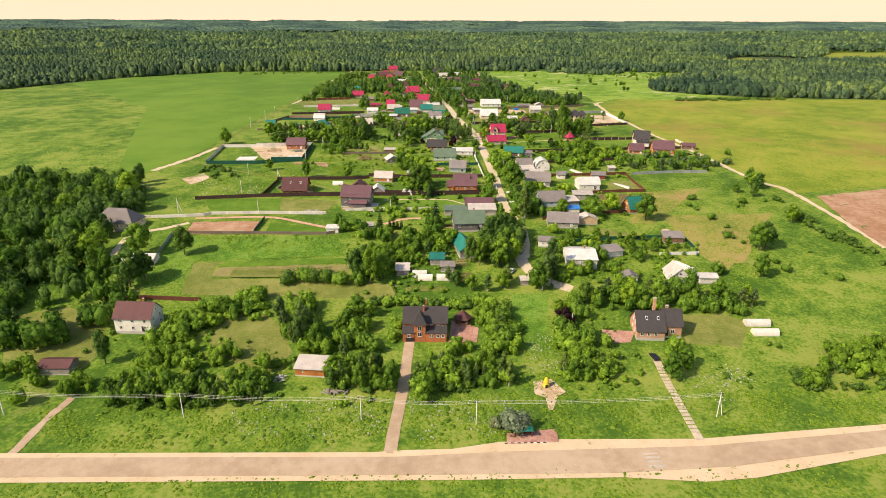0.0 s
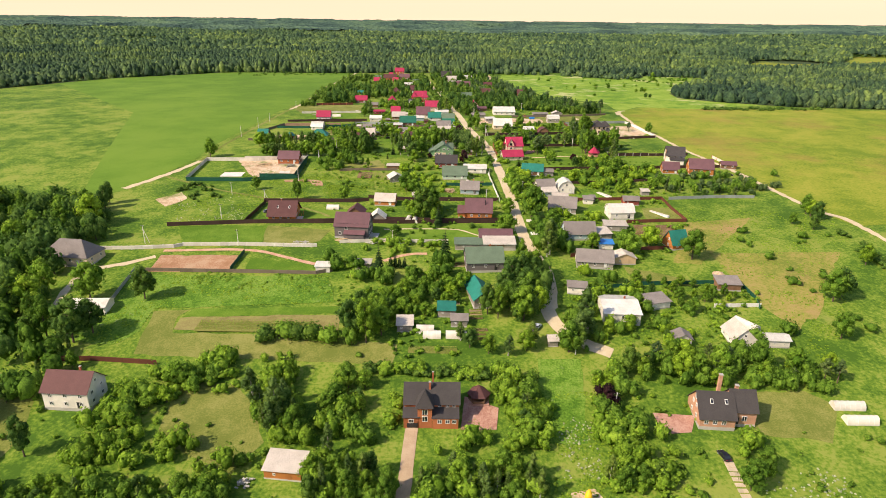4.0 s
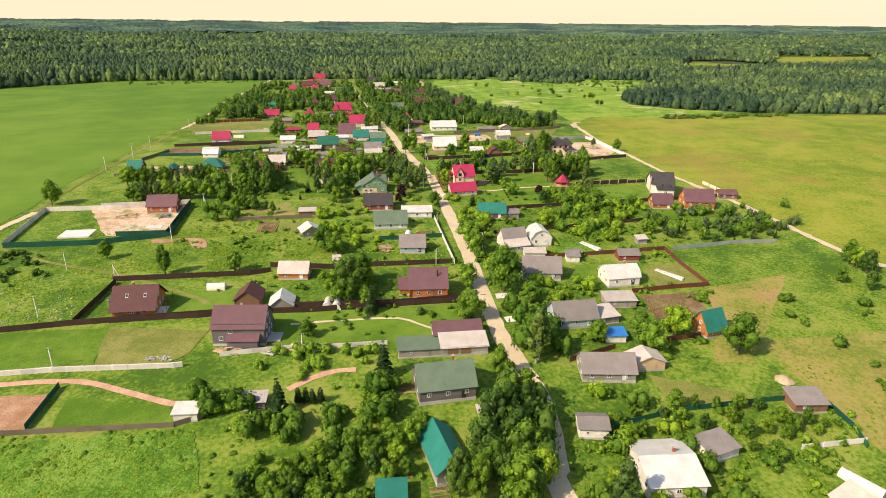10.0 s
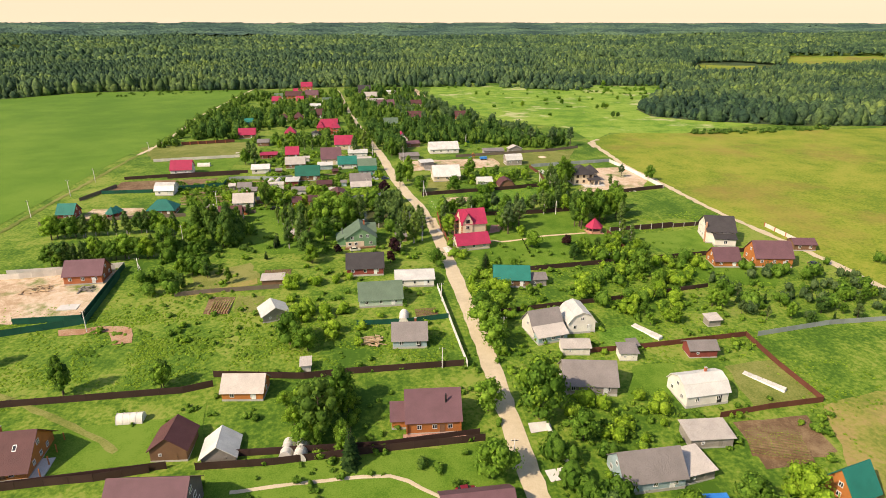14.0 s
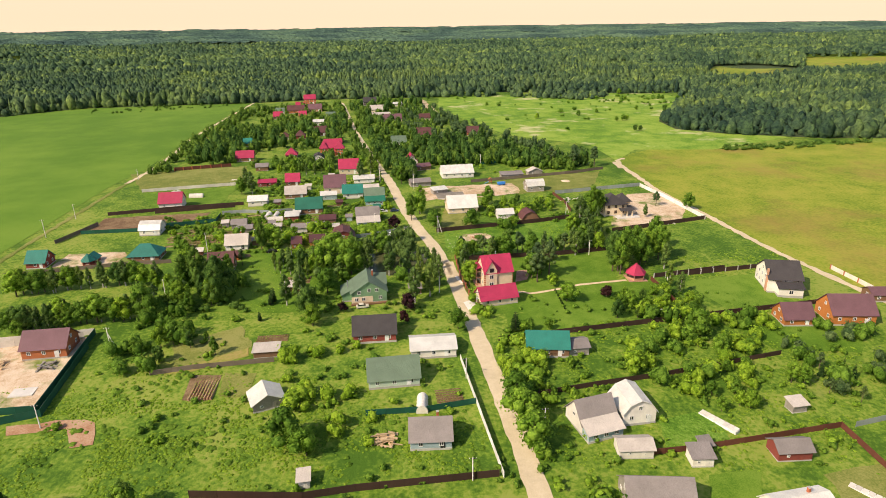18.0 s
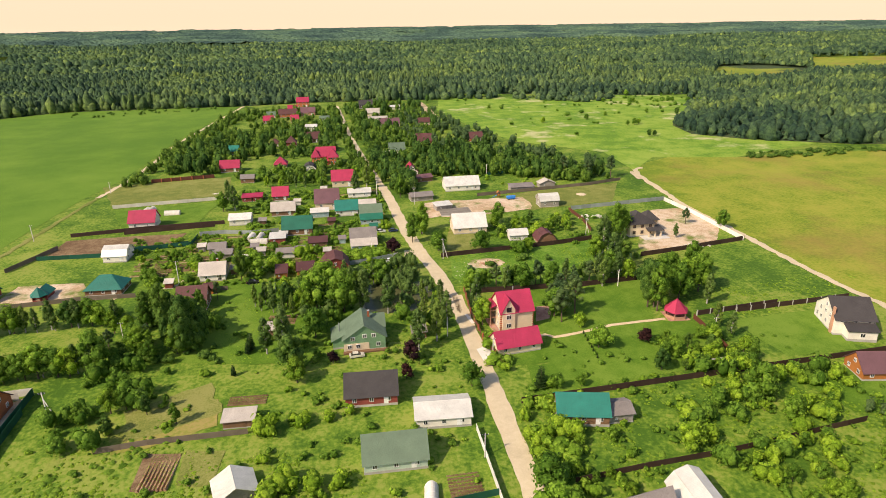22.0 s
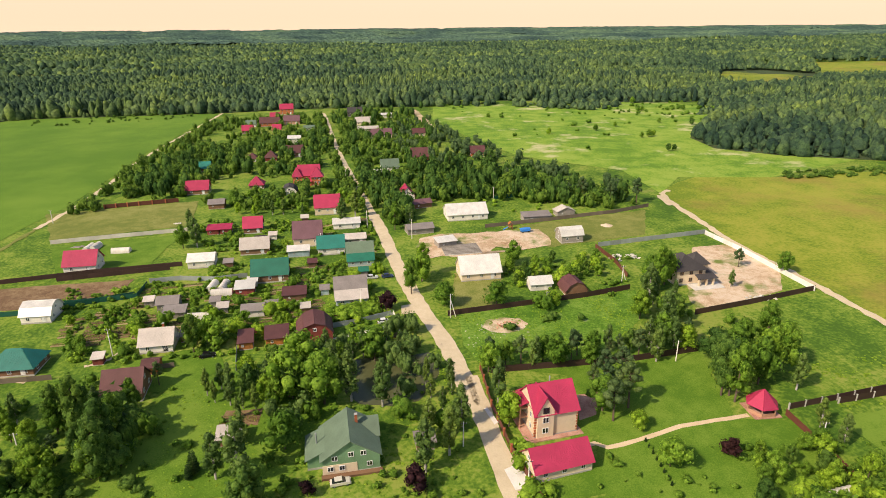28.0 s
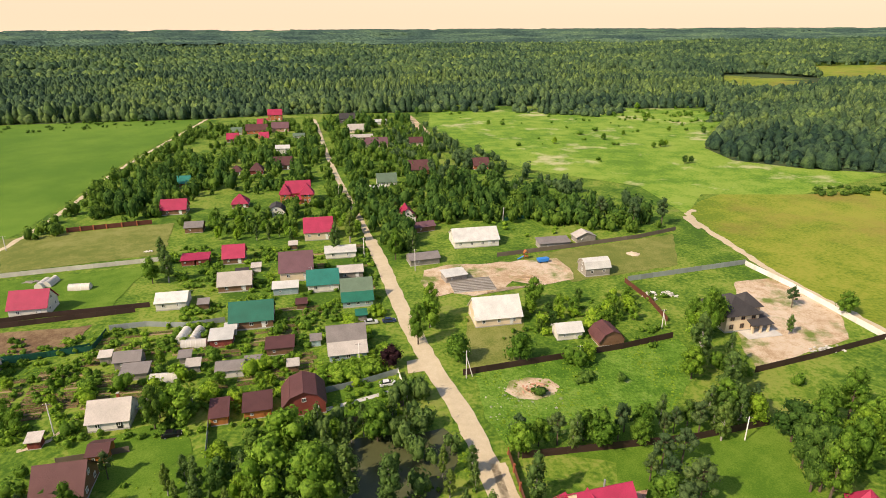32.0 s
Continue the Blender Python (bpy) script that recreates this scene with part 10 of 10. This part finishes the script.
plant('bush', 8.2, 312.7, 3.0, 1.0)
plant('fruit', 23.2, 307.9, 9.9, 1.0)
plant('fruit', 26.2, 329.6, 8.7, 1.0)
plant('leafy', 38.2, 325.3, 17.0, 0.9)
plant('birch', 39.4, 284.3, 17.0, 1.0)
plant('fruit', 74.1, 287.6, 10.1, 1.0)
plant('fruit', 84.9, 294.7, 10.4, 1.0)
plant('leafy', 99.7, 283.6, 14.0, 0.9)
plant('fruit', 74.2, 294.9, 8.5, 1.0)
plant('fruit', 46.4, 317.0, 8.5, 1.0)
plant('fruit', -25.8, 302.0, 5.7, 1.0)
plant('leafy', -14.6, 325.1, 15.4, 0.9)
plant('leafy', -9.9, 334.3, 12.2, 0.9)
plant('fruit', 60.1, 292.9, 7.5, 1.0)
plant('leafy', -23.0, 362.1, 7.6, 0.9)
plant('leafy', -24.0, 418.6, 8.0, 0.9)
plant('tall', -58.7, 442.9, 17.0, 0.72)
plant('tall', -67.8, 452.6, 16.7, 0.72)
plant('leafy', -79.6, 431.3, 12.7, 0.9)
plant('pine', 60.7, 445.2, 13.4, 1.0)
plant('tall', 87.7, 444.0, 17.0, 0.72)
plant('leafy', 97.9, 450.2, 13.8, 0.9)
plant('birch', 106.1, 446.6, 11.5, 1.0)
plant('birch', 84.5, 474.6, 17.0, 1.0)
plant('purple', 76.0, 426.4, 4.6, 1.25)
plant('thuja', 39.6, 408.1, 7.2, 1.0)
plant('fruit', 22.0, 411.2, 7.2, 1.0)
plant('thuja', -41.4, 423.8, 3.6, 1.0)
plant('thuja', -39.6, 434.4, 4.1, 1.0)
plant('birch', -34.0, 433.7, 12.2, 1.0)
plant('leafy', -25.7, 423.6, 11.8, 0.9)
plant('birch', 9.5, 430.2, 14.0, 1.0)
plant('birch', 19.4, 443.6, 12.5, 1.0)
plant('birch', 29.7, 451.6, 12.9, 1.0)
plant('birch', 42.8, 465.5, 10.2, 1.0)
plant('purple', 5.1, 416.4, 4.8, 1.0)
plant('fruit', -20.3, 360.2, 7.6, 1.0)
plant('fruit', -25.7, 364.2, 10.2, 1.0)
plant('fruit', 67.5, 382.2, 7.3, 1.0)
plant('fruit', 94.2, 398.0, 9.9, 1.0)
plant('fruit', 32.3, 364.7, 10.3, 1.0)
plant('fruit', 32.6, 374.8, 8.7, 1.0)
plant('fruit', 32.6, 355.8, 10.2, 1.0)
plant('tall', -57.7, 436.6, 17.0, 0.72)
plant('birch', -28.9, 432.0, 16.1, 1.0)
plant('birch', -30.3, 443.4, 9.9, 1.0)
plant('fruit', 61.3, 425.0, 7.4, 1.0)
plant('purple', 6.8, 424.7, 6.7, 1.0)
plant('purple', -14.7, 426.3, 4.0, 1.0)
plant('leafy', 30.2, 442.2, 9.8, 0.9)
plant('fruit', -20.8, 441.2, 9.8, 1.0)
plant('birch', 15.1, 434.6, 13.7, 1.0)
plant('birch', 11.5, 441.7, 10.6, 1.0)
plant('thuja', -38.9, 436.1, 6.2, 1.0)
plant('leafy', -75.8, 571.0, 10.1, 0.9)
plant('pine', 55.1, 440.9, 12.5, 1.0)
plant('tall', 85.8, 446.9, 17.0, 0.72)
plant('fruit', 59.8, 437.2, 5.0, 1.0)
plant('birch', 101.3, 431.7, 8.9, 1.0)
plant('birch', 102.3, 425.8, 8.8, 1.0)
plant('birch', 76.7, 463.9, 11.0, 1.0)
plant('birch', 83.4, 467.4, 10.3, 1.0)
plant('leafy', -51.2, 490.5, 8.6, 0.9)
plant('purple', 5.4, 504.9, 6.8, 1.0)
plant('tall', 18.9, 529.0, 13.8, 0.72)
plant('pine', 136.5, 521.3, 7.9, 1.0)
plant('tall', 13.3, 515.4, 13.6, 0.72)
plant('fruit', 23.2, 504.8, 8.8, 1.0)
plant('purple', 4.4, 504.6, 6.1, 1.0)
plant('tall', -51.1, 486.2, 12.8, 0.72)
plant('fruit', -46.1, 488.6, 10.3, 1.0)
plant('birch', 87.6, 492.7, 17.0, 1.0)
plant('tall', 98.1, 506.6, 17.0, 0.72)
plant('leafy', 53.8, 535.3, 10.0, 0.9)
plant('fruit', 58.8, 499.7, 5.7, 1.0)
plant('fruit', 40.2, 502.4, 8.9, 1.0)
plant('tall', 87.8, 446.7, 17.0, 0.72)
plant('fruit', -19.3, 473.8, 11.4, 1.0)
plant('birch', -7.6, 472.2, 8.1, 1.0)
plant('leafy', 17.8, 525.0, 11.3, 0.9)
plant('birch', -11.8, 590.8, 14.0, 1.0)
plant('birch', -6.2, 603.4, 14.6, 1.0)
plant('tall', 11.3, 581.2, 13.6, 0.72)
plant('birch', 18.2, 583.2, 11.4, 1.0)
plant('tall', 73.3, 673.6, 17.0, 0.72)
plant('tall', 48.0, 671.6, 17.0, 0.72)
plant('birch', -70.3, 571.3, 13.6, 1.0)
plant('birch', -76.9, 588.4, 12.0, 1.0)
plant('spruce', 86.8, 612.2, 7.8, 1.0)
plant('pine', 133.7, 605.1, 13.6, 1.0)
plant('pine', 121.0, 607.0, 13.4, 1.0)
plant('pine', 109.0, 617.3, 12.2, 1.0)
plant('spruce', -3.5, 281.2, 14.1, 1.0)
plant('spruce', -29.7, 269.2, 12.9, 1.0)
plant('spruce', -6.8, 316.3, 9.4, 1.0)
plant('thuja', -25.4, 272.6, 5.2, 1.0)
plant('thuja', -23.5, 272.5, 5.2, 1.0)
plant('thuja', -21.8, 272.3, 4.8, 1.0)
plant('thuja', -19.7, 272.2, 5.2, 1.0)
for x, y in ((59.5, 433.0), (59.4, 431.0), (59.4, 429.0), (59.3, 427.0), (59.3, 425.1), (59.2, 423.3), (59.2, 421.5), (59.1, 419.7)):
    plant('thuja', x, y, 1.3, 1.1, 'row of small thujas on the lawn')
plant('leafy', 5.4, 222.2, 7.5, 1.0)
plant('leafy', 11.4, 219.4, 7.0, 1.0)
plant('birch', 17.7, 218.5, 8.0, 1.3)
plant('leafy', 23.9, 221.3, 8.0, 1.0)
plant('birch', 26.3, 224.6, 9.0, 1.4)
plant('birch', 2.3, 225.8, 7.5, 1.3)
plant('birch', 40.8, 223.3, 13.0, 1.4)
plant('leafy', 37.8, 220.7, 7.5, 1.1)
plant('birch', 44.5, 226.9, 12.0, 1.3)
plant('silver', 20.7, 144.3, 8.6, 1.0)
plant('silver', 15.9, 144.8, 4.1, 1.0)
plant('leafy', -22.0, 460.9, 14.3, 0.9)
plant('leafy', -12.9, 456.6, 15.8, 0.9)
plant('birch', -6.3, 457.1, 15.0, 1.0)
plant('birch', 1.3, 453.9, 14.2, 1.0)
plant('leafy', -15.6, 464.7, 9.6, 0.9)

LEFT_WOOD = [(-330, 975), (-150, 985), (-60, 1005), (60, 1000), (90, 1060), (330, 985), (420, 990), (420, 1450), (-1000, 1450), (-1000, 700), (-520, 700), (-450, 860)]
woodland("forest", [LEFT_WOOD], 6.5, 10, 16, 5, "mixed forest of spruce and birch behind the village")
RIGHT_WOOD = [(247, 728), (275, 700), (340, 668), (560, 640), (900, 600), (1000, 1450), (420, 1450), (400, 1000), (345, 890), (290, 820), (252, 772)]
woodland("forest", [RIGHT_WOOD], 6.5, 9, 14, 6, "dense deciduous forest beyond the meadow")
woodland("young_trees", [[(150, 985), (236, 938), (262, 950), (300, 1000), (200, 1012)], [(60, 1000), (130, 985), (150, 1010), (90, 1062)], [(318, 880), (352, 895), (405, 1000), (385, 1005)]], 8.5, 5, 10, 15, "young birches and willows at the edge of the forest")
for x, y, tall in ((297.8, 985.1, 8), (280.8, 922.1, 6.5), (361.2, 1025.6, 9), (325.3, 922.4, 6), (221.9, 779.8, 6.5), (226.5, 782.0, 5.5), (215.0, 777.5, 5), (210.2, 724.2, 6), (215.2, 725.5, 5), (191.3, 814.6, 6), (215.6, 832.3, 5), (148.3, 804.1, 6), (117.8, 902.3, 5.5), (284.2, 829.3, 7), (262.0, 845.0, 5)):
    plant("leafy", x, y, tall, 1.0, "lone trees on the far meadow")
FAR_WOOD = [(-1900, 1000), (-1000, 1000), (-1000, 1450), (1000, 1450), (1000, 1000), (1900, 1000), (2300, 2600), (-2300, 2600)]
woodland("forest", [FAR_WOOD], 12.5, 14, 20, 9, "far mixed forest with clearings", far=True, gaps=0.4)
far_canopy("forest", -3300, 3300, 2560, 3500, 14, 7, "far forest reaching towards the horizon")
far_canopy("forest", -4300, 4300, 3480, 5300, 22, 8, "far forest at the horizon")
for glade in CLEARINGS:
    patch("clearing", glade, OLIVE, 0.4, "pale grassy clearing in the far forest", "meadow", 40.0)
patch("forest_floor", LEFT_WOOD, FOREST_FLOOR, 0.2, "dark leafy floor under the forest", "ground", 25.0)
patch("forest_floor", RIGHT_WOOD, FOREST_FLOOR, 0.2, "dark leafy floor under the forest", "ground", 25.0)
